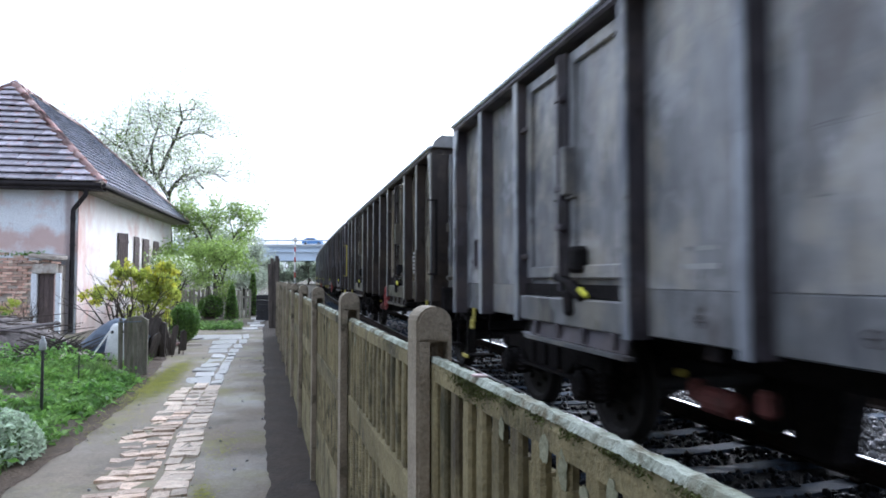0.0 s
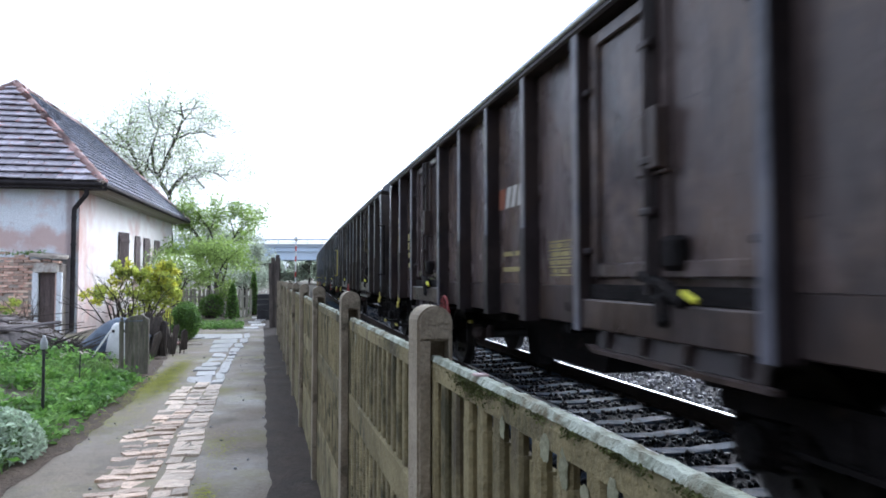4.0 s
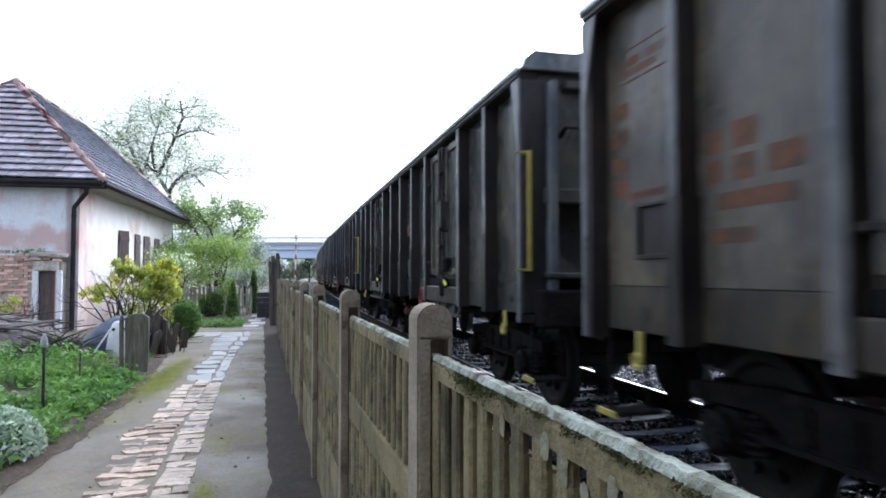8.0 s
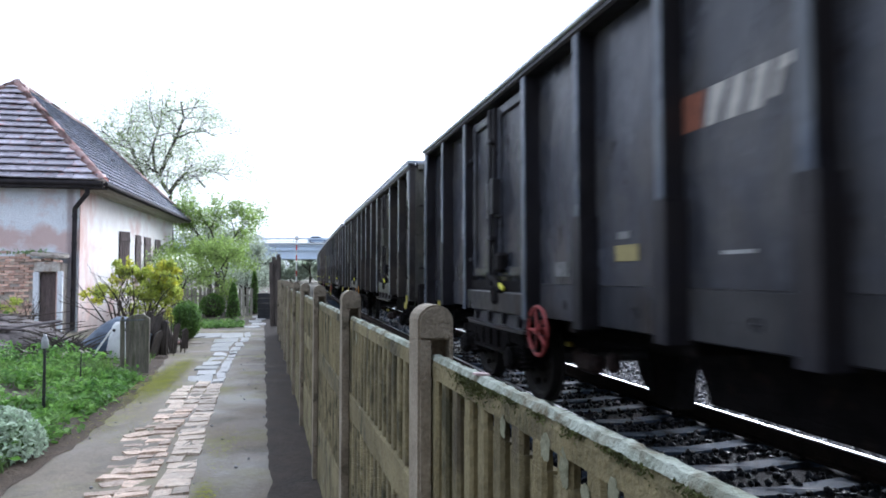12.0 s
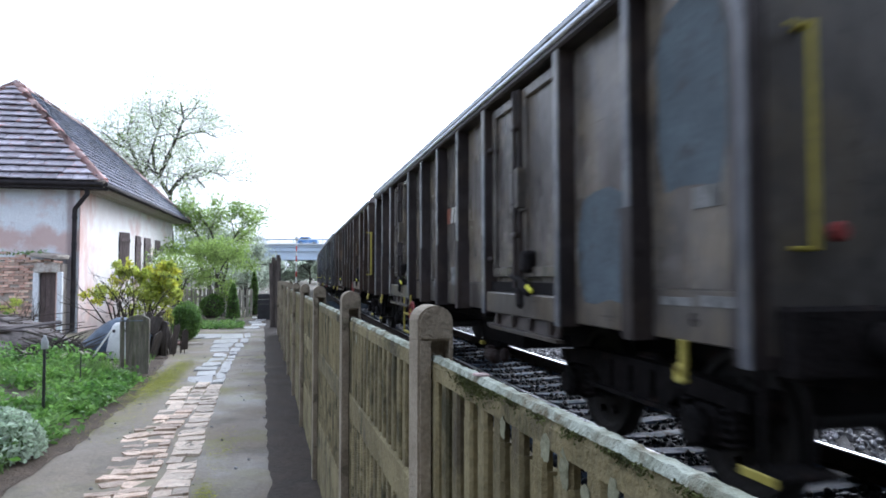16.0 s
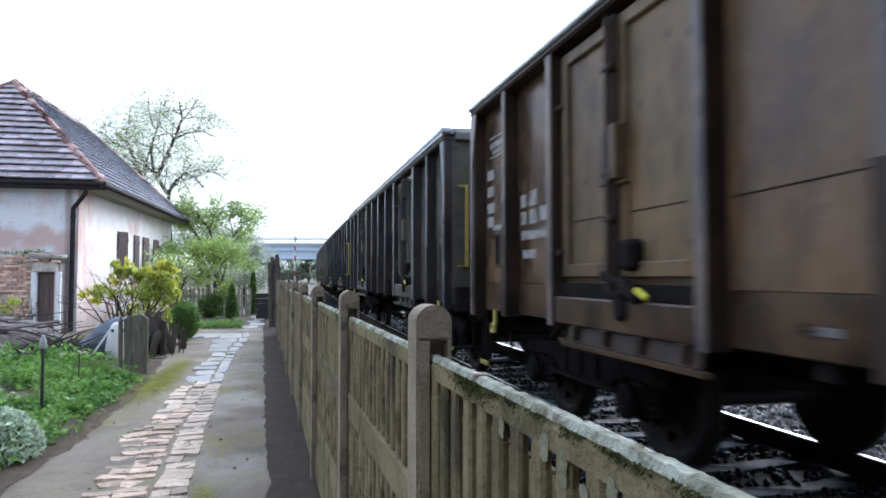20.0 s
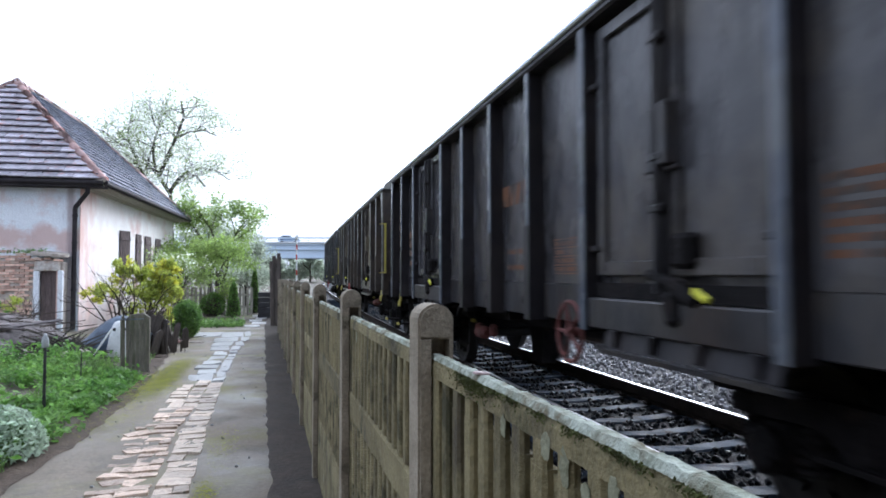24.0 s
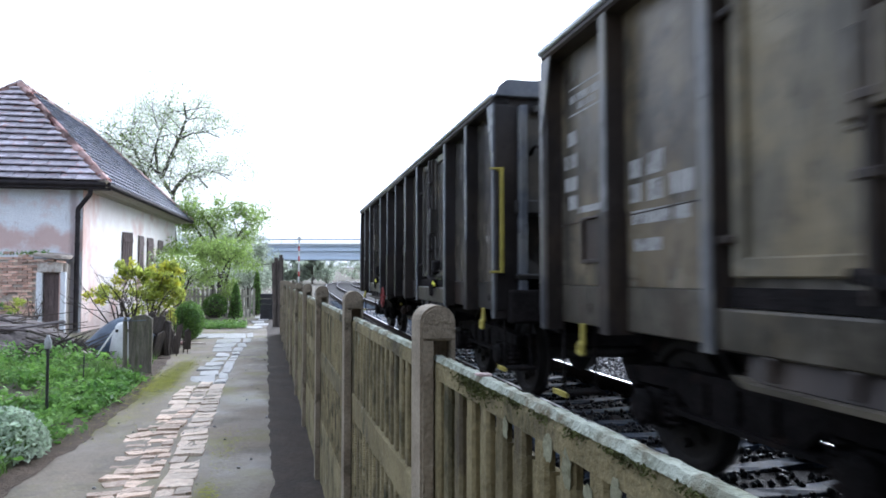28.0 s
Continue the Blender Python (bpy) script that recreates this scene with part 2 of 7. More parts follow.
M["yellow_paint"] = mat("yellow_paint", (0.46, 0.39, 0.07), (0.62, 0.54, 0.13), 8, 0.55, bump=0.15, stain=(0.22, 0.17, 0.05), stain_scale=9, stain_at=0.6)
M["orange_paint"] = mat("orange_paint", (0.50, 0.21, 0.02), (0.62, 0.30, 0.05), 8, 0.6, bump=0.15, stain=(0.16, 0.09, 0.05), stain_scale=9, stain_at=0.6)
M["red_paint"] = mat("red_paint", (0.22, 0.028, 0.026), (0.34, 0.055, 0.05), 8, 0.55, bump=0.15, stain=(0.07, 0.025, 0.022), stain_scale=7, stain_at=0.54)
M["grab_yellow"] = mat("grab_yellow", (0.30, 0.255, 0.035), (0.46, 0.39, 0.07), 8, 0.6, bump=0.15, stain=(0.14, 0.11, 0.06), stain_scale=7, stain_at=0.57)
M["picket_wood"] = mat("picket_wood", (0.24, 0.22, 0.18), (0.42, 0.40, 0.34), 5, 0.9, bump=0.6, fine=40, stretch=(4, 4, 0.5), vary=0.2)
M["scrap_wood"] = mat("scrap_wood", (0.10, 0.086, 0.085), (0.235, 0.205, 0.2), 5, 0.9, bump=0.7, fine=40, stretch=(0.5, 4, 4), vary=0.45)
M["rubble"] = mat("rubble", (0.07, 0.060, 0.060), (0.18, 0.155, 0.15), 5, 0.9, bump=0.9, fine=18, stain=(0.06, 0.05, 0.045), stain_scale=3, depth=0.04)
M["lemon"] = mat("lemon_paint", (0.62, 0.62, 0.03), (0.80, 0.78, 0.06), 8, 0.5, bump=0.1)
M["logo_white"] = mat("logo_white", (0.42, 0.40, 0.36), (0.60, 0.57, 0.52), 10, 0.8, bump=0, stain=(0.22, 0.21, 0.19), stain_scale=5, stain_at=0.60)
M["brown_black"] = mat("brown_black", (0.018, 0.012, 0.011), (0.045, 0.024, 0.02), 8, 0.75, bump=0.3)
M["faded_white"] = mat("faded_white", (0.17, 0.17, 0.165), (0.28, 0.28, 0.27), 9, 0.8, bump=0, stain=(0.10, 0.10, 0.095), stain_scale=6, stain_at=0.5)
# cap grey lightened towards blue, the sky's gleam put into its colour
M["cap_grey"] = mat("cap_grey", (0.36, 0.39, 0.44), (0.55, 0.59, 0.65), 3, 0.3, bump=0.2, stain=(0.2, 0.2, 0.2), stain_scale=3)
M["red_brown"] = mat("red_brown", (0.10, 0.035, 0.03), (0.20, 0.06, 0.05), 8, 0.7, bump=0.3, stain=(0.04, 0.025, 0.02), stain_scale=6)
# pale blue metal of the bead stands in for the sky's gleam
M["top_bead"] = mat("top_bead", (0.62, 0.66, 0.72), (0.80, 0.84, 0.90), 5, 0.3, metal=1.0, bump=0.1, fine=30, stain=(0.24, 0.25, 0.27), stain_scale=2.5, stain_at=0.64, stretch=(1, 0.4, 1), rough_to=0.5)
M["mark_white"] = mat("mark_white", (0.34, 0.34, 0.33), (0.54, 0.54, 0.53), 12, 0.8, bump=0, stain=(0.14, 0.135, 0.125), stain_scale=7, stain_at=0.54)
M["mark_orange"] = mat("mark_orange", (0.13, 0.06, 0.032), (0.20, 0.09, 0.042), 12, 0.8, bump=0, stain=(0.06, 0.05, 0.042), stain_scale=5, stain_at=0.48)
M["mark_yellow"] = mat("mark_yellow", (0.30, 0.25, 0.10), (0.42, 0.36, 0.16), 12, 0.8, bump=0, stain=(0.10, 0.08, 0.06), stain_scale=9, stain_at=0.57)
M["mark_logo"] = mat("mark_logo", (0.20, 0.075, 0.045), (0.30, 0.11, 0.065), 12, 0.8, bump=0)
M["patch_blue"] = mat("patch_blue", (0.065, 0.085, 0.10), (0.11, 0.14, 0.16), 3, 0.7, bump=0.1, fine=30, stain=(0.06, 0.06, 0.06), stain_scale=4, stain_at=0.55)


def over(m, colour, scale, lo, hi, stretch=(1, 1, 1), axis=None, near=0.0, reach=1.0, amount=1.0):
    """One more layer of wear on a material: patches of noise, gathered about a place along one axis if it has one."""
    n, l = m.node_tree.nodes, m.node_tree.links
    sock = n["Principled BSDF"].inputs["Base Color"]
    src = sock.links[0].from_socket
    tc = n.new("ShaderNodeTexCoord")
    mp = n.new("ShaderNodeMapping")
    mp.inputs["Scale"].default_value = stretch
    info = n.new("ShaderNodeObjectInfo")
    add = n.new("ShaderNodeVectorMath")
    add.operation = "MULTIPLY_ADD"
    add.inputs[1].default_value = (31.0, 17.0, 23.0)
    l.new(info.outputs["Random"], add.inputs[0])
    l.new(tc.outputs["Object"], mp.inputs[0])
    l.new(mp.outputs[0], add.inputs[2])
    t = n.new("ShaderNodeTexNoise")
    t.inputs["Scale"].default_value, t.inputs["Detail"].default_value, t.inputs["Roughness"].default_value = scale, 6, 0.65
    l.new(add.outputs[0], t.inputs["Vector"])
    fac = t.outputs["Fac"]
    if axis is not None:
        sep = n.new("ShaderNodeSeparateXYZ")
        l.new(tc.outputs["Object"], sep.inputs[0])
        sub = n.new("ShaderNodeMath")
        sub.operation = "SUBTRACT"
        l.new(sep.outputs[axis], sub.inputs[0])
        sub.inputs[1].default_value = near
        ab = n.new("ShaderNodeMath")
        ab.operation = "ABSOLUTE"
        l.new(sub.outputs[0], ab.inputs[0])
        fall = n.new("ShaderNodeMapRange")
        fall.inputs[2].default_value, fall.inputs[3].default_value, fall.inputs[4].default_value = reach, 0.22, -0.3
        l.new(ab.outputs[0], fall.inputs[0])
        plus = n.new("ShaderNodeMath")
        plus.operation = "ADD"
        l.new(fac, plus.inputs[0])
        l.new(fall.outputs[0], plus.inputs[1])
        fac = plus.outputs[0]
    r = n.new("ShaderNodeMapRange")
    r.inputs[1].default_value, r.inputs[2].default_value, r.inputs[4].default_value = lo, hi, amount
    l.new(fac, r.inputs[0])
    x = n.new("ShaderNodeMix")
    x.data_type = "RGBA"
    l.new(r.outputs[0], x.inputs[0])
    l.new(src, x.inputs[6])
    x.inputs[7].default_value = (*colour, 1)
    l.new(x.outputs[2], sock)
    return m


over(M["dirt_path"], (0.092, 0.076, 0.056), 1.7, 0.52, 0.64, amount=0.7)
over(M["dirt_path"], (0.245, 0.225, 0.19), 0.8, 0.56, 0.70, (1, 0.5, 1), amount=0.6)
over(M["dirt_path"], (0.15, 0.145, 0.045), 2.6, 0.57, 0.68, amount=0.55)
over(M["dark_soil"], (0.12, 0.10, 0.08), 1.6, 0.58, 0.7, amount=0.6)
over(M["concrete"], (0.062, 0.05, 0.033), 5.0, 0.54, 0.68, (1, 1, 0.5), amount=0.8)
over(M["concrete"], (0.34, 0.31, 0.22), 9.0, 0.62, 0.70, amount=0.6)
over(M["plaster_front"], (0.62, 0.42, 0.37), 1.1, 0.47, 0.66, axis=2, near=2.8, reach=0.85, amount=0.8)
over(M["plaster_front"], (0.45, 0.34, 0.31), 2.4, 0.6, 0.72, amount=0.5)
over(M["plaster_front"], (0.33, 0.27, 0.27), 2.0, 0.52, 0.7, (1, 1, 0.15), axis=0, near=5.85, reach=0.45, amount=0.7)
over(M["plaster_side"], (0.60, 0.38, 0.31), 1.3, 0.45, 0.68, (1, 1, 0.45), axis=0, near=-0.4, reach=4.2, amount=0.85)
over(M["plaster_side"], (0.46, 0.37, 0.33), 2.2, 0.5, 0.68, axis=2, near=0.2, reach=1.0, amount=0.7)


def paint(name, dark, light, rust, rough=0.26, vary=0.2):
    """Weathered wagon paint: streaks down the sheet, rust and coal dust."""
    dark, light, rust = (tuple(c * f * g for c, g in zip(tone, (1, 1, 1.06))) for tone, f in ((dark, 0.66), (light, 0.97), (rust, 0.64)))
    m = mat(name, dark, light, 1.1, rough, bump=0.5, depth=0.025, fine=8, stain=rust, stain_scale=1.6, stain_at=0.52, stretch=(1, 1.25, 0.5), rough_to=rough + 0.18, vary=vary, soft=0.2, spec=0.32)
    over(m, tuple(c * f for c, f in zip(light, (1.28, 1.16, 0.92))), 1.3, 0.47, 0.60, amount=0.6)
    over(m, tuple(c * 1.5 for c in light), 2.3, 0.56, 0.70, amount=0.5)
    over(m, tuple(c * f for c, f in zip(dark, (0.5, 0.52, 0.62))), 2.6, 0.56, 0.64, (1, 1, 0.35), amount=0.55)
    over(m, tuple(c * 0.55 for c in rust), 6.0, 0.62, 0.70, (1, 1, 0.6), amount=0.8)
    return over(m, tuple(c * 0.4 for c in dark), 3.0, 0.66, 0.72, (1, 0.35, 5.0), amount=0.6)


# ---------- shapes ----------
def box(bm, c, s, rot=None, bevel=0.0):
    """A box round the point c with the sizes s, turned by the matrix rot, edges cut by bevel."""
    m = Matrix.Translation(c) @ (rot if rot else Matrix.Identity(4)) @ Matrix.Diagonal((*s, 1))
    made = bmesh.ops.create_cube(bm, size=1.0, matrix=m)
    if bevel:
        edges = {e for v in made["verts"] for e in v.link_edges}
        bmesh.ops.bevel(bm, geom=list(edges), offset=bevel, segments=1, affect="EDGES")


def tube(bm, a, b, r0, r1=None, seg=8, caps=True):
    """A tapered round bar from a to b."""
    a, b = Vector(a), Vector(b)
    r1 = r0 if r1 is None else r1
    d = b - a
    q = d.to_track_quat("Z", "Y").to_matrix().to_4x4()
    m = Matrix.Translation((a + b) / 2) @ q
    bmesh.ops.create_cone(bm, cap_ends=caps, segments=seg, radius1=r0, radius2=r1, depth=d.length, matrix=m)


def turned(bm, rings, seg=16, m=None, squash=(1, 1)):
    """A turned body from rings of (radius, height)."""
    m = m or Matrix.Identity(4)
    loops = []
    for r, h in rings:
        loops.append([bm.verts.new(m @ Vector((math.cos(2 * math.pi * i / seg) * r * squash[0], math.sin(2 * math.pi * i / seg) * r * squash[1], h))) for i in range(seg)])
    for lo, hi in zip(loops, loops[1:]):
        for i in range(seg):
            bm.faces.new((lo[i], lo[(i + 1) % seg], hi[(i + 1) % seg], hi[i]))
    bm.faces.new(loops[0][::-1])
    bm.faces.new(loops[-1])


def slab(bm, outline, z0, z1, m=None):
    """A flat outline of (x, y) drawn out from z0 to z1."""
    m = m or Matrix.Identity(4)
    lo = [bm.verts.new(m @ Vector((x, y, z0))) for x, y in outline]
    hi = [bm.verts.new(m @ Vector((x, y, z1))) for x, y in outline]
    n = len(lo)
    bm.faces.new(lo[::-1])
    bm.faces.new(hi)
    for i in range(n):
        bm.faces.new((lo[i], lo[(i + 1) % n], hi[(i + 1) % n], hi[i]))


def ring(bm, c, radius, r, axis="X", seg=20, sub=6):
    """A round ring (torus) about an axis."""
    c = Vector(c)
    rows = []
    for i in range(seg):
        a = 2 * math.pi * i / seg
        row = []
        for j in range(sub):
            b = 2 * math.pi * j / sub
            u, w = (radius + r * math.cos(b)) * math.cos(a), (radius + r * math.cos(b)) * math.sin(a)
            h = r * math.sin(b)
            row.append(bm.verts.new(c + (Vector((h, u, w)) if axis == "X" else Vector((u, h, w)) if axis == "Y" else Vector((u, w, h)))))
        rows.append(row)
    for i in range(seg):
        for j in range(sub):
            p, q = rows[i], rows[(i + 1) % seg]
            bm.faces.new((p[j], q[j], q[(j + 1) % sub], p[(j + 1) % sub]))


def mesh_of(bm, name, material, smooth=False):
    bmesh.ops.recalc_face_normals(bm, faces=bm.faces)
    me = bpy.data.meshes.new(name)
    bm.to_mesh(me)
    bm.free()
    me.materials.append(material)
    if smooth:
        me.polygons.foreach_set("use_smooth", [True] * len(me.polygons))
    return me


def part(name, bm, material, parent=None, label="", smooth=False):
    """One mesh object made from bm, under a thing or a part."""
    ob = new(name, mesh_of(bm, name, material, smooth))
    if parent:
        ob.parent = parent
    if label:
        ob["label"] = label
    return ob


def piece(name, mesh, parent, m):
    """One more object on a shared mesh."""
    ob = new(name, mesh)
    ob.parent = parent
    ob.matrix_basis = m
    return ob


def thing(name, m, label, category, group="", kind=""):
    ob = new(name)
    ob.empty_display_size = 0.2
    ob.matrix_basis = m
    return tagged(ob, label, category, group, kind)


def raw(name, verts, faces, material, parent=None, smooth=False):
    me = bpy.data.meshes.new(name)
    me.from_pydata(verts, [], faces)
    me.materials.append(material)
    if smooth:
        me.polygons.foreach_set("use_smooth", [True] * len(me.polygons))
    ob = new(name, me)
    if parent:
        ob.parent = parent
    return ob


def leaves(name, centres, size, material, parent=None, rng=None, up=0.3, long=1.0):
    """Small four-cornered leaves, one about each centre, turned at random."""
    rng = rng or np.random.default_rng(1)
    c = np.asarray(centres, float)
    n = len(c)
    nrm = rng.normal(size=(n, 3))
    nrm[:, 2] = np.abs(nrm[:, 2]) + up
    nrm /= np.linalg.norm(nrm, axis=1)[:, None]
    a = np.cross(nrm, rng.normal(size=(n, 3)))
    a /= np.linalg.norm(a, axis=1)[:, None] + 1e-9
    b = np.cross(nrm, a)
    s = size * rng.uniform(0.55, 1.3, n)[:, None]
    v = np.empty((n, 4, 3))
    v[:, 0], v[:, 2] = c - a * s * long, c + a * s * long
    v[:, 1], v[:, 3] = c + b * s * 0.5 + nrm * s * 0.12, c - b * s * 0.5 + nrm * s * 0.12
    f = np.arange(n * 4).reshape(n, 4)
    return raw(name, v.reshape(-1, 3).tolist(), f.tolist(), material, parent)


def blades(name, feet, height, width, material, parent=None, rng=None, lean=0.35):
    """Grass blades: bent strips of two quads narrowing to the tip."""
    rng = rng or np.random.default_rng(2)
    c = np.asarray(feet, float)
    n = len(c)
    ang = rng.uniform(0, 2 * np.pi, n)
    d = np.stack([np.cos(ang), np.sin(ang), np.zeros(n)], 1)
    w = np.stack([-np.sin(ang), np.cos(ang), np.zeros(n)], 1) * (width * rng.uniform(0.6, 1.3, n))[:, None]
    h = (height * rng.uniform(0.5, 1.3, n))[:, None]
    upv = np.array([0, 0, 1.0])
    le = lean * rng.uniform(0.2, 1.4, n)[:, None]
    mid = c + upv * h * 0.6 + d * h * le * 0.4
    tip = c + upv * h + d * h * le * 1.2
    v = np.stack([c - w, c + w, mid + w * 0.7, mid - w * 0.7, tip], 1).reshape(-1, 3)
    i = np.arange(n) * 5
    f = [x for k in i.tolist() for x in ((k, k + 1, k + 2, k + 3), (k + 3, k + 2, k + 4))]
    return raw(name, v.tolist(), f, material, parent)


def limbs(bm, start, way, length, radius, depth, rng, tips, spread=0.55, kids=3, shrink=0.72, droop=0.0, seg=6):
    """A limb of a tree or bush that bends, tapers and forks; the ends of its twigs go into tips."""
    p, d = Vector(start), Vector(way).normalized()
    steps = 3
    for i in range(steps):
        d = (d + Vector(rng.normal(size=3)) * 0.13 + Vector((0, 0, -droop))).normalized()
        q = p + d * (length / steps)
        r0, r1 = radius * (1 - 0.35 * i / steps), radius * (1 - 0.35 * (i + 1) / steps)
        tube(bm, p, q, r0, r1, seg if depth > 1 else 4, caps=False)
        p = q
        if depth <= 2:
            tips.append(tuple(p))
        if depth > 0 and i >= 1:
            for _ in range(kids if i == steps - 1 else 1):
                e = (d + Vector(rng.normal(size=3)) * spread).normalized()
                limbs(bm, p, e, length * shrink * rng.uniform(0.7, 1.1), r1 * 0.62, depth - 1, rng, tips, spread, kids, shrink, droop, seg)


def cloud_points(rng, c, r, n, holes=0.25):
    """Points spread in an uneven cloud, denser in clumps, with gaps."""
    c, r = np.asarray(c), np.asarray(r)
    k = max(6, n // 60)
    seeds = rng.normal(size=(k, 3))
    seeds /= np.linalg.norm(seeds, axis=1)[:, None]
    seeds *= rng.uniform(0.45, 1.0, k)[:, None]
    seeds = seeds[rng.uniform(size=k) > holes]
    pick = seeds[rng.integers(len(seeds), size=n)]
    return c + (pick + rng.normal(size=(n, 3)) * 0.15) * r


# ---------- ground, railway ----------
CURVE, START, MIDDLE, RAIL_TOP = 0.00076258, -26.797, 3.335, 0.31


def on_track(s, off=MIDDLE, z=0.0):
    """The pose on the railway's bend, s metres along it and off metres to the right of the camera's line."""
    a = CURVE * (s - START)
    return pose(off * math.cos(a) + (1 - math.cos(a)) / CURVE, START + math.sin(a) / CURVE - off * math.sin(a), z, 0, 0, -math.degrees(a))


def terrain(x, y):
    """Height of the ground."""
    h = 0.0
    if x < -2.0:
        h += 0.12 * min(1.0, (-2.0 - x) / 1.0) * max(0.0, min(1.0, (16 - y) / 4)) * (1 if y > 0 else 0)
        h += 0.05 * noise.noise((x * 0.9, y * 0.9, 0.0)) * min(1, -2.0 - x)
    h += 0.012 * noise.noise((x * 2.2, y * 2.2, 3.0)) if abs(x) < 12 and y < 60 else 0
    far = math.hypot(x, y)
    if far > 170:
        h += min(1, (far - 170) / 400) * (9 + 8 * noise.noise((x * 0.004, y * 0.004, 7.0)))
        side = abs(x - 20)
        if side < 25 and y > 0:
            h *= side / 25
    return h


def grid_lines(lo, hi, fine_lo, fine_hi, step, grow):
    out = list(np.arange(fine_lo, fine_hi + 1e-6, step))
    s, v = step, fine_hi
    while v < hi:
        s *= grow
        v += s
        out.append(v)
    s, v = step, fine_lo
    while v > lo:
        s *= grow
        v -= s
        out.insert(0, v)
    return out


gx, gy = grid_lines(-2500, 2500, -9, 1.2, 0.22, 1.3), grid_lines(-1500, 3500, 0, 26, 0.25, 1.3)
gv = [(x, y, terrain(x, y)) for y in gy for x in gx]
gf = [(j * len(gx) + i, j * len(gx) + i + 1, (j + 1) * len(gx) + i + 1, (j + 1) * len(gx) + i) for j in range(len(gy) - 1) for i in range(len(gx) - 1)]
ground = raw("ground", gv, gf, M["soil"], smooth=True)
tagged(ground, "bare grey-brown earth with mossy green patches", "ground", kind="structure")


def bed_edge(y):
    """Where the planted bed ends and the trodden earth begins."""
    return float(np.interp(y, (0, 5.5, 7, 10, 12, 15, 24), (-2.2, -2.12, -1.92, -1.78, -1.86, -2.0, -2.05))) + 0.06 * noise.noise((0, y * 1.1, 1))


def strip(name, left, right, lift, material, y0, y1, step=0.2):
    """A thin sheet of ground between two edge functions of y."""
    ys = np.arange(y0, y1 + 1e-6, step)
    v, f = [], []
    cols = 6
    for y in ys:
        a, b = left(y), right(y)
        for i in range(cols + 1):
            x = a + (b - a) * i / cols
            edge = 0.006 if i in (0, cols) else 0
            v.append((x, y, terrain(x, y) + lift - edge))
    for j in range(len(ys) - 1):
        for i in range(cols):
            k = j * (cols + 1) + i
            f.append((k, k + 1, k + cols + 2, k + cols + 1))
    return raw(name, v, f, material, smooth=True)


dirt = strip("dirt_path", lambda y: bed_edge(y) + 0.1, lambda y: 0.2, 0.012, M["dirt_path"], -3, 24)
tagged(dirt, "trodden grey earth footpath with moss along the fence", "path", kind="structure")
foot_strip = strip("damp_strip", lambda y: 0.06 + 0.05 * noise.noise((0, y * 1.3, 5)) + 0.03 * noise.noise((0, y * 3.3, 9)) + 0.012 * noise.noise((0, y * 11.0, 2)), lambda y: 0.62, 0.02, M["dark_soil"], -3, 30, 0.06)
tagged(foot_strip, "dark soil along the foot of the fence", "soil", kind="structure")

border = strip("bed_border", lambda y: bed_edge(y) - 0.14, lambda y: bed_edge(y) + 0.13 + 0.06 * noise.noise((0, y * 2.7, 4)) + 0.03 * noise.noise((0, y * 9.0, 6)), 0.017, M["bed_soil"], 4, 15, 0.06)
tagged(border, "dark brown dug soil along the edge of the bed", "soil", kind="structure")

# railway: two tracks on one ballast bed
bed_v, bed_f = [], []
profile = [(-2.3, -0.1), (-1.75, 0.10), (1.75, 0.10), (2.0, 0.06), (2.25, 0.10), (5.8, 0.10), (6.6, -0.1)]
stations = list(np.arange(-12, 60, 2.0)) + list(np.arange(60, 420, 12.0))
for s in stations:
    m = on_track(s)
    for x, z in profile:
        bed_v.append(tuple(m @ Vector((x, 0, z))))
for j in range(len(stations) - 1):
    for i in range(len(profile) - 1):
        k = j * len(profile) + i
        bed_f.append((k, k + 1, k + len(profile) + 1, k + len(profile)))
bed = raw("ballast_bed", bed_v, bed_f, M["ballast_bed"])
tagged(bed, "dark crushed-stone ballast bed of the railway", "ballast", kind="structure")

rail_section = [(-0.075, 0.0), (0.075, 0.0), (0.075, 0.012), (0.012, 0.03), (0.012, 0.12), (0.036, 0.13), (0.036, 0.158), (-0.036, 0.158), (-0.036, 0.13), (-0.012, 0.12), (-0.012, 0.03), (-0.075, 0.012)]


def rail(off, group):
    holder = thing("rail", Matrix.Identity(4), "steel rail with a bright worn running surface", "rail", group, "structure")
    for name, section, material in (("rail_web", rail_section, M["rail_web"]), ("running_surface", [(-0.020, 0.1585), (0.020, 0.1585), (0.016, 0.163), (-0.016, 0.163)], M["rail_head"])):
        v, f = [], []
        n = len(section)
        for s in stations:
            m = on_track(s, MIDDLE + off)
            v += [tuple(m @ Vector((x, 0, RAIL_TOP - 0.163 + z))) for x, z in section]
        for j in range(len(stations) - 1):
            for i in range(n):
                f.append((j * n + i, j * n + (i + 1) % n, (j + 1) * n + (i + 1) % n, (j + 1) * n + i))
        raw(name, v, f, material, holder)
    return holder


for off in (-0.753, 0.753):
    rail(off, "rails of the near track")
for off in (3.247, 4.753):
    rail(off, "rails of the second track")

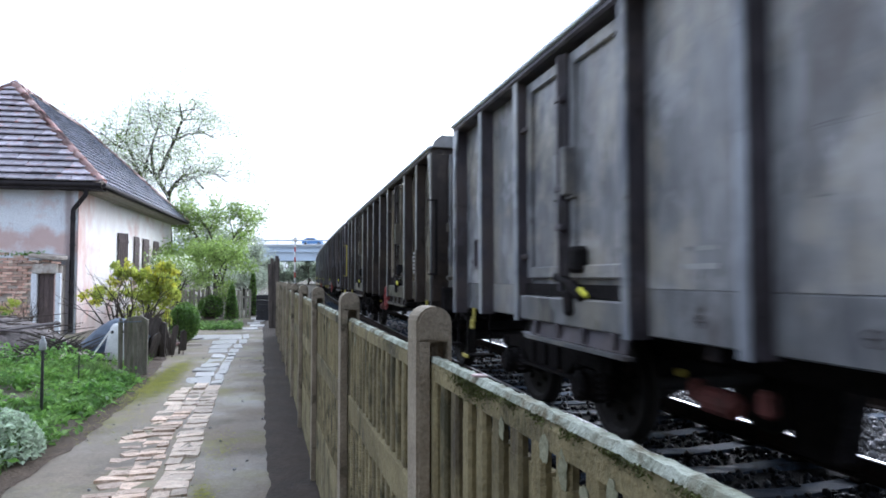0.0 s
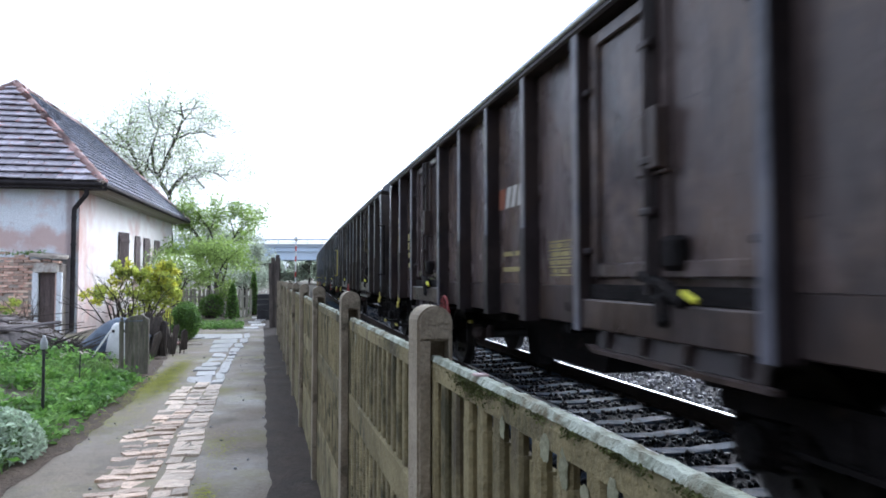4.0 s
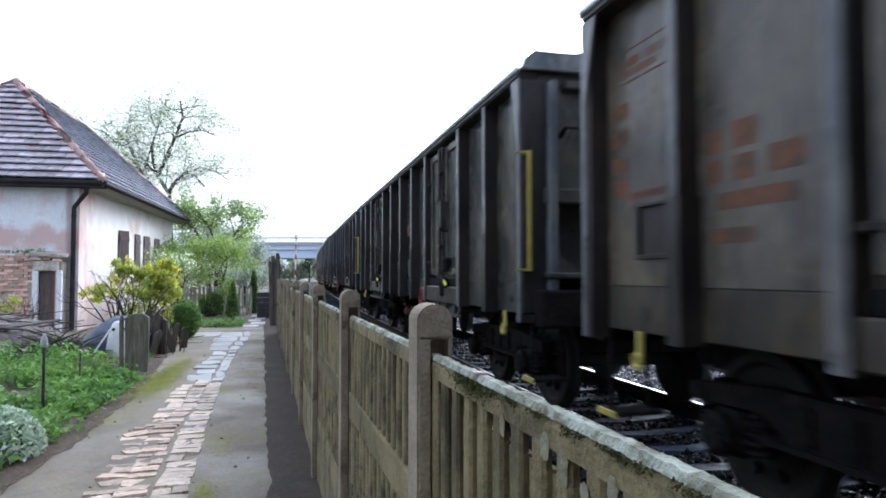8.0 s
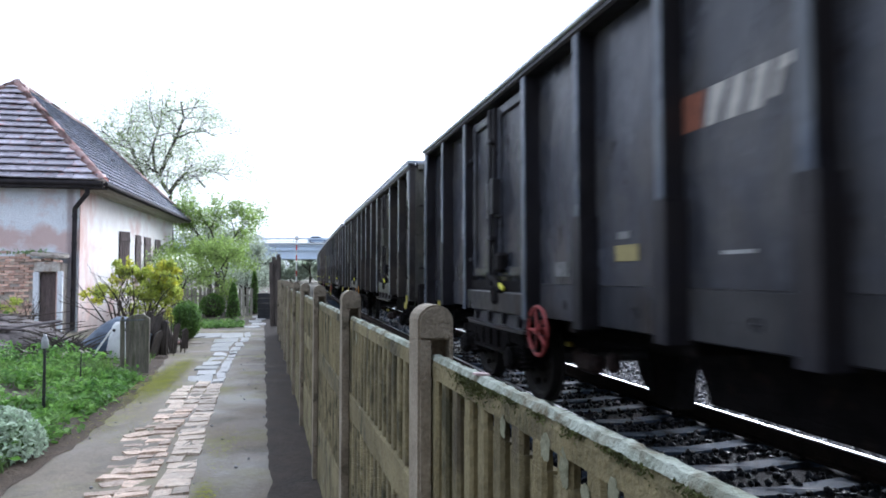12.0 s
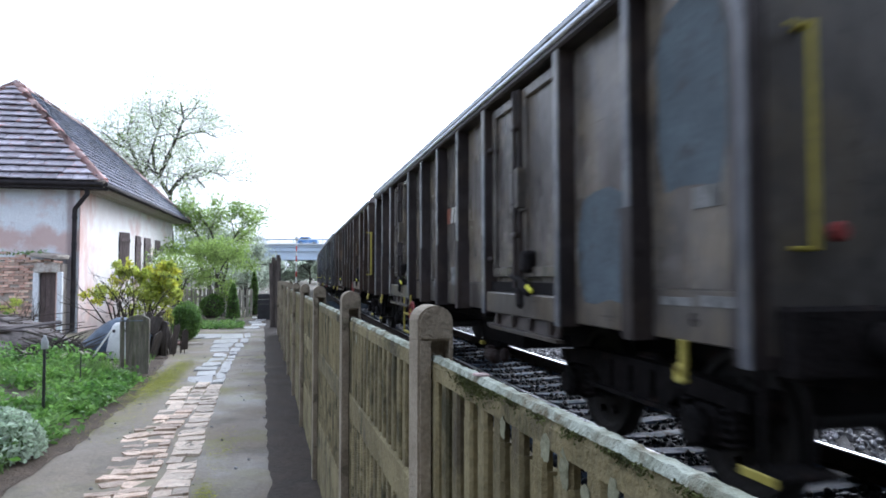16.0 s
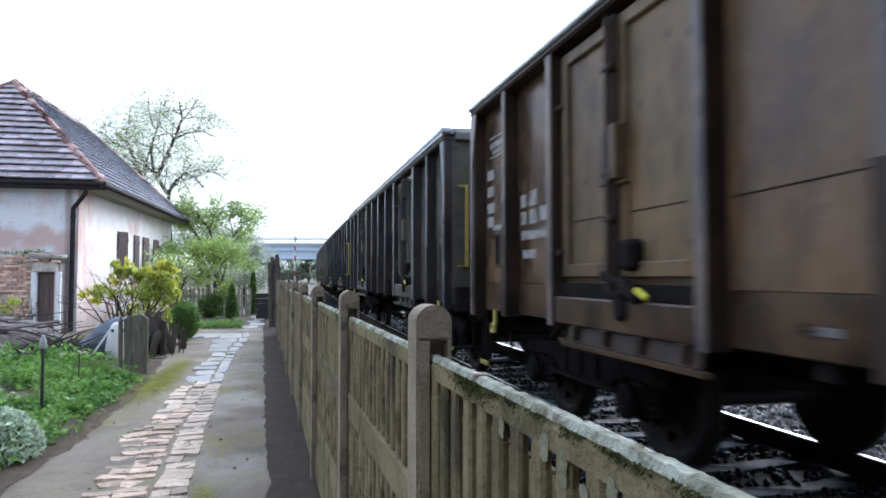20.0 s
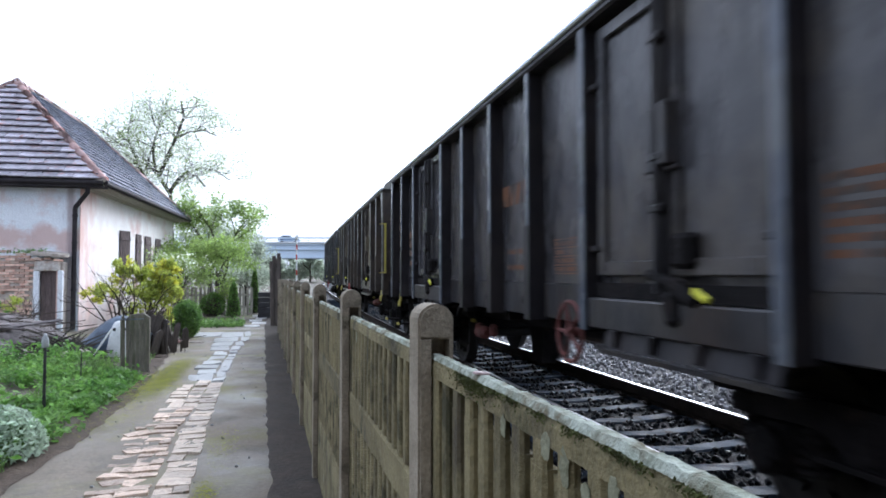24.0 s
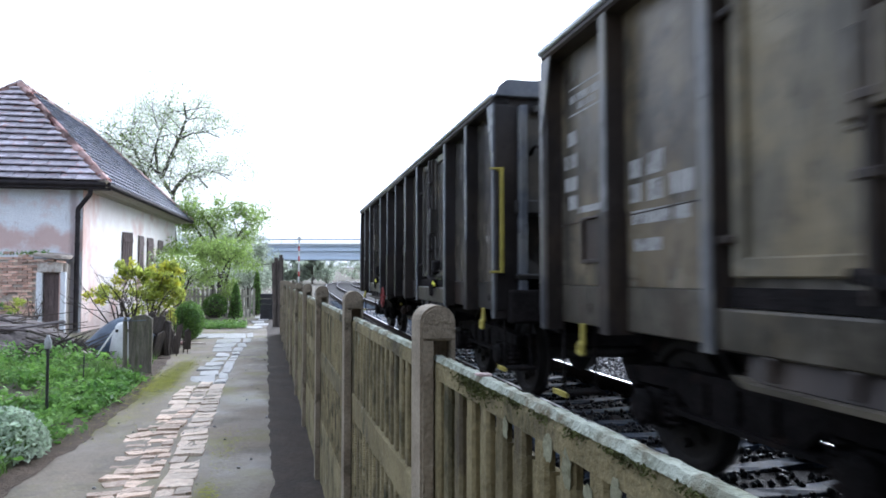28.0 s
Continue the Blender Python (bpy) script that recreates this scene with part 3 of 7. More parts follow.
# sleepers, 0.6 m apart, and their fastenings
sb = bmesh.new()
slab(sb, [(x, -0.13) for x in (-1.28, -0.92, -0.58, -0.3, 0.0, 0.3, 0.58, 0.92, 1.28)] + [(x, 0.13) for x in (1.28, 0.92, 0.58, 0.3, 0.0, -0.3, -0.58, -0.92, -1.28)], 0.0, 0.13)
for v in sb.verts:
    if v.co.z > 0.1:
        v.co.y *= 0.72
        v.co.z -= 0.028 * max(0.0, 1 - abs(v.co.x) / 0.58)
sleeper_mesh = mesh_of(sb, "sleeper", M["sleeper"])
cb = bmesh.new()
for x in (-0.753, 0.753):
    for d in (-0.11, 0.11):
        box(cb, (x + d, 0, 0.145), (0.06, 0.1, 0.03), bevel=0.008)
        tube(cb, (x + d, 0, 0.15), (x + d, 0, 0.185), 0.014, seg=6)
clip_mesh = mesh_of(cb, "rail_fastening", M["rail_web"])
sleeper = new("sleeper", sleeper_mesh)
tagged(sleeper, "weathered grey concrete railway sleeper in ballast", "sleeper", "sleepers of the near track", "structure")
sleeper.matrix_basis = on_track(0.0, MIDDLE, 0.012)
piece("rail_fastening", clip_mesh, sleeper, Matrix.Identity(4))
for i in range(-5, 70):
    if i:
        copy_thing(sleeper, on_track(i * 0.6, MIDDLE, 0.012))
for i in range(-3, 60):
    o = copy_thing(sleeper, on_track(i * 0.6 + 0.2, MIDDLE + 4.0, 0.0))
    o["group"] = "sleepers of the second track"


# loose stones on the bed near the camera
def stones(name, count, s_range, x_range, size, seed, material):
    rng = np.random.default_rng(seed)
    ico = bmesh.new()
    bmesh.ops.create_icosphere(ico, subdivisions=1, radius=1.0)
    base = np.array([v.co[:] for v in ico.verts])
    tri = np.array([[v.index for v in f.verts] for f in ico.faces])
    ico.free()
    nb = len(base)
    vs, fs = [], []
    for k in range(count):
        s, x = rng.uniform(*s_range), rng.uniform(*x_range)
        if abs(abs(x) - 0.753) < 0.09 or abs(abs(x - 4) - 0.753) < 0.09:
            continue
        z = 0.105 + rng.uniform(0, 0.035)
        if abs((s + 0.3) % 0.6 - 0.3) < 0.11 and abs(x) < 1.3 and rng.uniform() < 0.93:
            continue
        m = on_track(s)
        r = size * rng.uniform(0.6, 1.3)
        v = base * rng.uniform(0.65, 1.25, base.shape) * r
        c = np.array(m @ Vector((x, 0, z)))
        vs.append(v + c)
        fs.append(tri + len(fs) * nb)
    return raw(name, np.concatenate(vs).tolist(), np.concatenate(fs).tolist(), material)


tagged(stones("oily_ballast", 5200, (1.0, 15.0), (-1.9, 0.75), 0.03, 4, M["ballast_shaded"]), "black ballast stones between the sleepers, darkened for train shade", "ballast", kind="stuff")
tagged(stones("ballast_stones", 6500, (1.0, 15.0), (0.8, 5.6), 0.032, 6, M["ballast"]), "angular grey ballast stones between the tracks", "ballast", kind="stuff")
tagged(stones("ballast_stones", 5000, (15.0, 32.0), (-1.9, 5.6), 0.036, 5, M["ballast"]), "angular grey ballast stones further along the track", "ballast", kind="stuff")

# brick path: rows of old bricks and pieces of slab laid in the earth
RB = np.random.default_rng(11)


def cobble_mesh(seed, material, sx, sy, sz):
    r = np.random.default_rng(seed)
    bm = bmesh.new()
    pts = []
    for cx, cy in ((-1, -1), (0.1, -1), (1, -1), (1, 1), (-0.1, 1), (-1, 1)):
        pts.append(((cx * 0.5 + r.uniform(-0.045, 0.045)) * sx, (cy * 0.5 + r.uniform(-0.07, 0.07)) * sy))
    slab(bm, pts, -0.05, sz)
    top = [v for v in bm.verts if v.co.z > 0]
    for v in top:
        v.co.x *= 0.95
        v.co.y *= 0.92
        v.co.z += r.uniform(-0.008, 0.006)
    return mesh_of(bm, "paver", material)


def path_line(y):
    """Left and right edge of the laid path."""
    l = float(np.interp(y, (3, 5.6, 7.6, 8.8, 11.3, 14.5, 17.7, 21), (-1.30, -1.29, -1.31, -1.22, -1.13, -1.08, -1.19, -1.5))) + 0.03 * math.sin(y * 2.3)
    r = float(np.interp(y, (3, 5.6, 7.6, 11, 14.5, 17.7), (-0.52, -0.52, -0.58, -0.56, -0.54, -0.45))) + 0.015 * math.sin(y * 0.9 + 1)
    return l, r


footpath = thing("brick_path", pose(0, 0, 0), "garden path of worn pale bricks and broken slabs", "path", kind="structure")
brick_kinds = [cobble_mesh(k, M["paving_brick"], 1, 1, 0.03) for k in range(6)]
warm_kinds = [cobble_mesh(40 + k, M["paving_warm"], 1, 1, 0.03) for k in range(5)]
broken_kinds = [cobble_mesh(50 + k, M["paving_slab"], 1, 1, 0.03) for k in range(5)]
# courses side by side, each laid at its own pace: bricks at first, then broken slabs
for c0, c1, y, y_end, lo, hi, kinds, miss in ((0.0, 0.30, 4.6, 8.7, 0.10, 0.17, warm_kinds, 0.16), (0.27, 0.60, 3.2, 8.9, 0.11, 0.19, warm_kinds, 0.06), (0.64, 1.0, 3.15, 9.6, 0.12, 0.23, brick_kinds, 0.02), (0.0, 0.34, 8.75, 10.8, 0.20, 0.34, brick_kinds, 0.1), (0.34, 0.66, 8.95, 10.9, 0.24, 0.40, brick_kinds, 0.0), (0.66, 1.0, 9.65, 10.9, 0.22, 0.40, brick_kinds, 0.0), (0.0, 0.68, 10.95, 15.3, 0.45, 0.95, broken_kinds, 0.0), (0.70, 1.0, 10.95, 15.6, 0.35, 0.7, broken_kinds, 0.0)):
    while y < y_end:
        l, r = path_line(y)
        depth = RB.uniform(lo, hi)
        x, x1 = l + (r - l) * c0, l + (r - l) * c1
        if c0 == 0.0:
            x -= RB.uniform(-0.07, 0.06)
        w = x1 - x - RB.uniform(-0.004, 0.014)
        halves = ((x, w * 0.52), (x + w * 0.55, w * 0.45)) if y < 8 and RB.uniform() < 0.2 else ((x, w),)
        turn = RB.uniform(14, 30) if c0 == 0.0 and y < 8.7 and RB.uniform() < 0.35 else RB.uniform(-5, 5)
        for hx, hw in halves:
            m = pose(hx + hw / 2, y + depth / 2, RB.uniform(-0.020, 0.006), RB.uniform(-3, 3), RB.uniform(-3, 3), turn) @ Matrix.Diagonal((hw, depth * RB.uniform(0.93, 1.02), 1, 1))
            if RB.uniform() > miss:
                piece("paver", kinds[int(RB.integers(5))], footpath, m)
        y += depth + RB.uniform(0.004, 0.02)
slab_kinds = [cobble_mesh(20 + k, M["paving_slab"], 1, 1, 0.03) for k in range(4)]
for x, yy, w, d, a in ((-0.92, 15.95, 0.42, 0.8, 3), (-0.58, 15.9, 0.2, 0.8, -2), (-0.92, 16.9, 0.46, 0.95, -2), (-0.53, 16.9, 0.2, 0.9, 4), (-0.9, 18.0, 0.6, 1.1, 2), (-0.44, 18.1, 0.2, 1.2, 0), (-1.45, 19.7, 0.75, 1.5, -3), (-0.8, 19.5, 0.6, 1.6, 1), (-0.4, 19.6, 0.16, 1.5, 2), (-0.34, 22.6, 0.5, 0.9, 4), (-0.12, 23.9, 0.5, 1.0, -3), (-0.25, 25.3, 0.45, 0.9, 2), (-0.05, 26.6, 0.4, 0.9, -5), (-0.2, 28.1, 0.4, 1.1, 2)):
    piece("paver", slab_kinds[int(RB.integers(4))], footpath, pose(x, yy, 0.0, 0, 0, a) @ Matrix.Diagonal((w, d, 1, 1)))


# ---------- concrete fence ----------
FX = 0.457
POSTS = [-2.2, -0.17, 1.83, 3.62] + [5.66 + 2.0 * i for i in range(8)]


def post_mesh():
    """A post with a rounded head and a slot cut into its face for the panel's end."""
    bm = bmesh.new()
    w, top = 0.050, 1.60
    m = Matrix(((1, 0, 0, 0), (0, 0, 1, 0), (0, 1, 0, 0), (0, 0, 0, 1)))
    head = [(-w * math.cos(a) * (1 + 0.02 * math.sin(3 * a)), top - w + w * math.sin(a)) for a in np.linspace(0.2, math.pi - 0.2, 10)]
    slab(bm, [(-w, 0.0), (-w, top - w)] + head + [(w, top - w), (w, 0.0)], -0.005, 0.06, m)
    s1, a0, a1 = 1.503, -0.014, 0.038
    slab(bm, [(-w, 0.0), (-w, s1), (a0, s1), (a0, 0.0)], -0.06, -0.005, m)
    slab(bm, [(a1, 0.0), (a1, s1), (w, s1), (w, 0.0)], -0.06, -0.005, m)
    slab(bm, [(-w, s1), (-w, top - w)] + head + [(w, top - w), (w, s1)], -0.06, -0.005, m)
    bmesh.ops.recalc_face_normals(bm, faces=bm.faces)
    rim = [e for e in bm.edges if all(abs(abs(v.co.y) - 0.06) < 1e-5 for v in e.verts) and (all(abs(abs(v.co.x) - w) < 1e-5 for v in e.verts) or min(v.co.z for v in e.verts) > top - w - 0.001) and abs(e.verts[0].co.y - e.verts[1].co.y) < 1e-6]
    bmesh.ops.bevel(bm, geom=rim, offset=0.007, segments=2, affect="EDGES")
    return mesh_of(bm, "fence_post", M["concrete_post"])


fence = thing("concrete_fence", pose(0, 0, 0), "long mossy precast concrete fence beside the railway", "fence")
post_data = post_mesh()


def fence_post(y, tall):
    p = piece("post", post_data, fence, Matrix.Translation((FX, y, 0)) @ Matrix.Diagonal((1, 1, tall, 1)))
    p["label"] = "weathered concrete post with a rounded head"
    return p


for i, py in enumerate(POSTS):
    fence_post(py, 1.0 - 0.004 * max(0, i - 4))

slat_b = bmesh.new()
slab(slat_b, [(-0.010, -0.028), (-0.017, -0.020), (-0.017, 0.020), (-0.010, 0.028), (0.014, 0.030), (0.014, -0.030)], 0, 1)
slat_mesh = mesh_of(slat_b, "slat", M["concrete"])
# the upper slats thin out beside the holes under the top rail
slat_b = bmesh.new()
slab(slat_b, [(-0.010, -0.028), (-0.017, -0.020), (-0.017, 0.020), (-0.010, 0.028), (0.014, 0.030), (0.014, -0.030)], 0, 0.29)
slab(slat_b, [(-0.010, -0.026), (-0.016, -0.019), (-0.016, 0.019), (-0.010, 0.026), (0.002, 0.024), (0.002, -0.024)], 0.29, 0.336)
top_slat_mesh = mesh_of(slat_b, "slat", M["concrete"])


def rough_bar(length, sx, sz, seed, material, name, crust=False):
    """A concrete bar along y with chipped, uneven edges."""
    bm = bmesh.new()
    n = max(4, int(length / (0.009 if crust else 0.05)))
    rows = []
    for i in range(n + 1):
        y = length * i / n
        j = lambda k: 0.006 * noise.noise((seed * 3.1, y * 9, k))
        if crust:
            j = lambda k: 0.004 * noise.noise((seed * 3.1, y * 22, k)) + 0.003 * noise.noise((seed * 1.7, y * 75, k))
        pts = [(-sx / 2 + j(1), 0), (-sx / 2 + j(2), sz - 0.012), (-sx / 2 + 0.2 * sx + j(3), sz + j(4)), (sx / 2 - 0.2 * sx, sz + j(5)), (sx / 2, sz - 0.012), (sx / 2, 0)]
        rows.append([bm.verts.new((x, y, z)) for x, z in pts])
    for a, b in zip(rows, rows[1:]):
        for k in range(6):
            bm.faces.new((a[k], a[(k + 1) % 6], b[(k + 1) % 6], b[k]))
    bm.faces.new(rows[0])
    bm.faces.new(rows[-1][::-1])
    return mesh_of(bm, name, material)


def fence_panel(y0, y1, seed):
    """One bay: base board, two rows of slats with rails between, and a coping whitened by lichen."""
    y0, y1 = y0 + 0.078, y1 - 0.022
    length = y1 - y0
    w = bmesh.new()
    # thin webs close the slots at the back, but for a hole at the top
    for z0, z1 in ((0.5, 0.95), (1.05, 1.352)):
        box(w, (0.006, length / 2, (z0 + z1) / 2), (0.012, length, z1 - z0))
    p = part("panel", w, M["concrete"], fence)
    p.matrix_basis = pose(FX + 0.008, y0, 0)
    piece("base_board", rough_bar(length, 0.036, 0.52, seed, M["concrete"], "base_board"), p, pose(0, 0, 0))
    piece("rail", rough_bar(length, 0.040, 0.125, seed + 1, M["concrete"], "rail"), p, pose(0, 0, 0.942))
    piece("rail", rough_bar(length, 0.033, 0.0465, seed + 2, M["concrete"], "rail"), p, pose(0, 0, 1.402))
    c = piece("coping", rough_bar(length, 0.031, 0.013, seed + 3, M["coping"], "coping", y0 < 4), p, pose(0, 0, 1.449))
    c["label"] = "coping crusted with pale lichen"
    n = max(3, int(round(length / 0.0985)))
    for i in range(n):
        y = (i + 0.5) * length / n
        piece("slat", slat_mesh, p, pose(0, y, 0.521) @ Matrix.Diagonal((1, 1, 0.42, 1)))
        piece("slat", top_slat_mesh, p, pose(0, y, 1.068))
    return p


for i, (a, b) in enumerate(zip(POSTS, POSTS[1:])):
    fence_panel(a, b, i * 7 + 1)

# moss and lichen on the nearest panels
rng = np.random.default_rng(31)


def blotch(y, z, w, h, material, name, label):
    bm = bmesh.new()
    k = [(0.5 * w * math.cos(a) * q, 0.5 * h * math.sin(a) * q) for a, q in zip(np.linspace(0, 2 * math.pi, 19)[:-1], rng.uniform(0.72, 1.08, 18))]
    slab(bm, k, 0.0, 0.0015, Matrix(((0, 0, -1, FX - 0.0092), (1, 0, 0, y), (0, 1, 0, z), (0, 0, 0, 1))))
    return tagged(part(name, bm, material), label, name, name + " on the fence", "stuff")


for y, z, w, h in ((0.95, 1.385, 0.035, 0.07), (0.88, 1.36, 0.03, 0.05), (0.80, 1.39, 0.03, 0.06), (1.02, 1.40, 0.04, 0.05), (0.72, 1.38, 0.03, 0.07), (0.66, 1.39, 0.025, 0.06), (1.22, 1.39, 0.03, 0.05), (3.3, 1.37, 0.04, 0.06), (4.6, 1.36, 0.05, 0.06)):
    blotch(y, z, w, h, M["lichen"], "lichen", "pale round lichen blotch on concrete")
pts = np.stack([FX - 0.010 + rng.uniform(-0.004, 0.004, 1500), 1.42 + rng.normal(0, 0.07, 1500), 1.449 - np.abs(rng.normal(0, 0.018, 1500))], 1)
tagged(leaves("moss", pts, 0.0034, M["moss"], rng=rng), "dark green moss hanging from the coping", "moss", kind="stuff")
pts = np.stack([FX - 0.010 + rng.uniform(-0.004, 0.004, 900), rng.choice([0.62, 0.75, 0.8, 0.93, 1.05, 1.18, 1.27], 900) + rng.normal(0, 0.022, 900), 1.450 - np.abs(rng.normal(0, 0.007, 900))], 1)
tagged(leaves("moss", pts, 0.0034, M["moss"], rng=rng), "dark green moss under the coping", "moss", kind="stuff")
lb = bmesh.new()
turned(lb, [(0.006, 0), (0.017, 0.003), (0.015, 0.007), (0.004, 0.009)], 10, pose(FX + 0.006, 1.40, 1.460, 4, 6, 20), (1.4, 0.8))
tagged(part("fallen_leaf", lb, M["ridge_tile"]), "curled brown leaf lying on the coping", "leaf")

# old boards standing where the fence ends, and a dark crate beside the path
boards = thing("old_boards", pose(0.47, 22.6, 0), "bundle of weathered dark boards standing upright at the fence end", "boards")
for x, yy, w, h, a in ((-0.17, 0, 0.11, 2.12, -1.5), (-0.09, 0.05, 0.13, 2.30, -1), (-0.01, -0.03, 0.12, 2.38, 0.5), (0.05, 0.06, 0.1, 2.28, 0), (-0.04, 0.12, 0.14, 2.2, 0)):
    bm = bmesh.new()
    box(bm, (0, 0, h / 2), (w, 0.04, h), bevel=0.008)
    b = part("board", bm, M["dark_wood"], boards)
    b.matrix_basis = pose(x, yy, 0, 0, a, RB.uniform(-15, 15))
crate = thing("crate", pose(0.14, 27.0, 0), "nearly black wooden crate standing beside the path", "crate")
for z in (0.1, 0.3, 0.5, 0.7, 0.9):
    for s, rot in (((0.62, 0.03, 0.17), (0, -0.3)), ((0.62, 0.03, 0.17), (0, 0.3)), ((0.03, 0.6, 0.17), (-0.31, 0)), ((0.03, 0.6, 0.17), (0.31, 0))):
        bm = bmesh.new()
        box(bm, (rot[0], rot[1], z), s, bevel=0.006)
        part("board", bm, M["black_sheet"], crate)



# ---------- house ----------
HOUSE = pose(-5.30, 22.1, 0, 0, 0, -4.0)  # front right corner; x to the right along the front, y back along the side
HW, HL, EAVE, RIDGE = 6.1, 13.4, 4.75, 8.14
SIDE_OUT, FRONT_OUT, BACK_OUT, EAVE_EDGE = 0.75, 0.45, 0.2, 4.42  # overhangs and height of the eaves
house = thing("house", HOUSE, "old single-storey plastered house with a hipped tile roof", "house")


def wall_with_holes(name, length, height, holes, m, material, thick=0.4):
    """A wall along x with openings (x0, x1, z0, z1) cut through it, built from butted pieces."""
    bm = bmesh.new()
    xs = sorted({0.0, length, *[h[0] for h in holes], *[h[1] for h in holes]})
    zs = sorted({-0.3, height, *[h[2] for h in holes], *[h[3] for h in holes]})
    for x0, x1 in zip(xs, xs[1:]):
        for z0, z1 in zip(zs, zs[1:]):
            cx, cz = (x0 + x1) / 2, (z0 + z1) / 2
            if any(h[0] < cx < h[1] and h[2] < cz < h[3] for h in holes):
                continue
            box(bm, (cx, thick / 2, cz), (x1 - x0, thick, z1 - z0))
    bmesh.ops.remove_doubles(bm, verts=bm.verts, dist=0.0005)
    inner = [f for f in bm.faces if sum(1 for g in bm.faces if g is not f and (g.calc_center_median() - f.calc_center_median()).length < 1e-4)]
    bmesh.ops.delete(bm, geom=inner, context="FACES")
    ob = part(name, bm, material, house)
    ob.matrix_basis = m
    return ob


WINDOWS = [(4.1, 5.05), (6.35, 7.1), (7.75, 8.75), (9.65, 10.6)]
W0, W1 = 1.55, 3.28
side_m = Matrix(((0, -1, 0, 0), (1, 0, 0, 0), (0, 0, 1, 0), (0, 0, 0, 1)))  # wall's x runs back, thickness to the left
wall_with_holes("wall", HL - 0.004, EAVE, [(a - 0.004, b - 0.004, W0, W1) for a, b in WINDOWS], side_m @ Matrix.Translation((0.004, 0, 0)), M["plaster_side"])["label"] = "pale cream plaster wall with worn pink patches"
wall_with_holes("wall", HW - 0.02, EAVE - 0.004, [], Matrix.Translation((-HW, 0, 0)), M["plaster_front"])["label"] = "grey-white plaster wall with pink stains"
wall_with_holes("wall", HW - 0.4, EAVE, [], Matrix.Translation((-HW, HL - 0.4, 0)), M["plaster_side"])
wall_with_holes("wall", HL - 0.8, EAVE, [], side_m @ Matrix.Translation((0.4, HW - 0.4, 0)), M["plaster_side"])

for a, b in WINDOWS:
    holder = bmesh.new()
    w = b - a
    for y in (a + 0.04, b - 0.04, (a + b) / 2):
        box(holder, (-0.2, y, (W0 + W1) / 2), (0.07, 0.08, W1 - W0), bevel=0.008)
    for z in (W0 + 0.04, W1 - 0.04, W0 + 1.0):
        box(holder, (-0.2, (a + b) / 2, z), (0.068, w - 0.16, 0.08), bevel=0.008)
    win = part("window", holder, M["white_paint"], house, "white wooden casement window")
    g = bmesh.new()
    box(g, (-0.22, (a + b) / 2, (W0 + W1) / 2), (0.012, w - 0.1, W1 - W0 - 0.1))
    part("pane", g, M["glass_dark"], win)
    s = bmesh.new()
    box(s, (0.05, (a + b) / 2, W0 - 0.03), (0.2, w + 0.16, 0.05), bevel=0.008)
    part("sill", s, M["plaster_side"], win)
    # plank shutters, nearly closed
    for hinge, sign in ((a, 1), (b, -1)):
        sh = bmesh.new()
        wide = w / 2 - 0.01
        for k in range(4):
            box(sh, (0.0, sign * wide * (k + 0.5) / 4, (W0 + W1) / 2), (0.035, wide / 4 - 0.008, W1 - W0 - 0.02), bevel=0.006)
        for z in (W0 + 0.3, W1 - 0.3):
            box(sh, (0.03, sign * wide / 2, z), (0.028, wide - 0.04, 0.12), bevel=0.005)
        o = part("shutter", sh, M["shutter"], house, "dark brown plank shutter, ajar")
        o.matrix_basis = pose(0.035, hinge, 0, 0, 0, -sign * (6 if a != 4.1 else 24))

# roof planes with tiles in courses
half = HW / 2
corners = {"fr": Vector((SIDE_OUT, -FRONT_OUT, EAVE_EDGE)), "fl": Vector((-HW - SIDE_OUT, -FRONT_OUT, EAVE_EDGE)), "br": Vector((SIDE_OUT, HL + BACK_OUT, EAVE_EDGE)), "bl": Vector((-HW - SIDE_OUT, HL + BACK_OUT, EAVE_EDGE)), "r0": Vector((-half, half, RIDGE)), "r1": Vector((-half, HL - half, RIDGE))}
PLANES = {"front": ("fl", "fr", "r0", "r0"), "side": ("fr", "br", "r1", "r0"), "rear": ("br", "bl", "r1", "r1"), "left": ("bl", "fl", "r0", "r1")}
roof_b = bmesh.new()
low = {k: roof_b.verts.new(v - Vector((0, 0, 0.06))) for k, v in corners.items()}
for ks in PLANES.values():
    roof_b.faces.new([low[k] for k in dict.fromkeys(ks)])
roof_b.faces.new([low[k] for k in ("bl", "br", "fr", "fl")])
roof = part("roof", roof_b, M["dark_wood"], house)

tile_b = bmesh.new()
slab(tile_b, [(-0.5, 0.0), (-0.5, 1.0), (0.5, 1.0), (0.5, 0.06), (0.25, -0.02), (-0.25, -0.02)], 0.0, 0.04)
for v in tile_b.verts:
    v.co.z += 0.10 * (1 - v.co.y)
    v.co.z += 0.012 * math.cos(v.co.x * 2 * math.pi)
tile_front = mesh_of(tile_b, "roof_tile", M["roof_tile"])
# the side slope's copy takes the shaded colour
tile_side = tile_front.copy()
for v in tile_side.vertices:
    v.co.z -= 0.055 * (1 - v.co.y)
tile_side.materials[0] = M["roof_tile_shaded"]


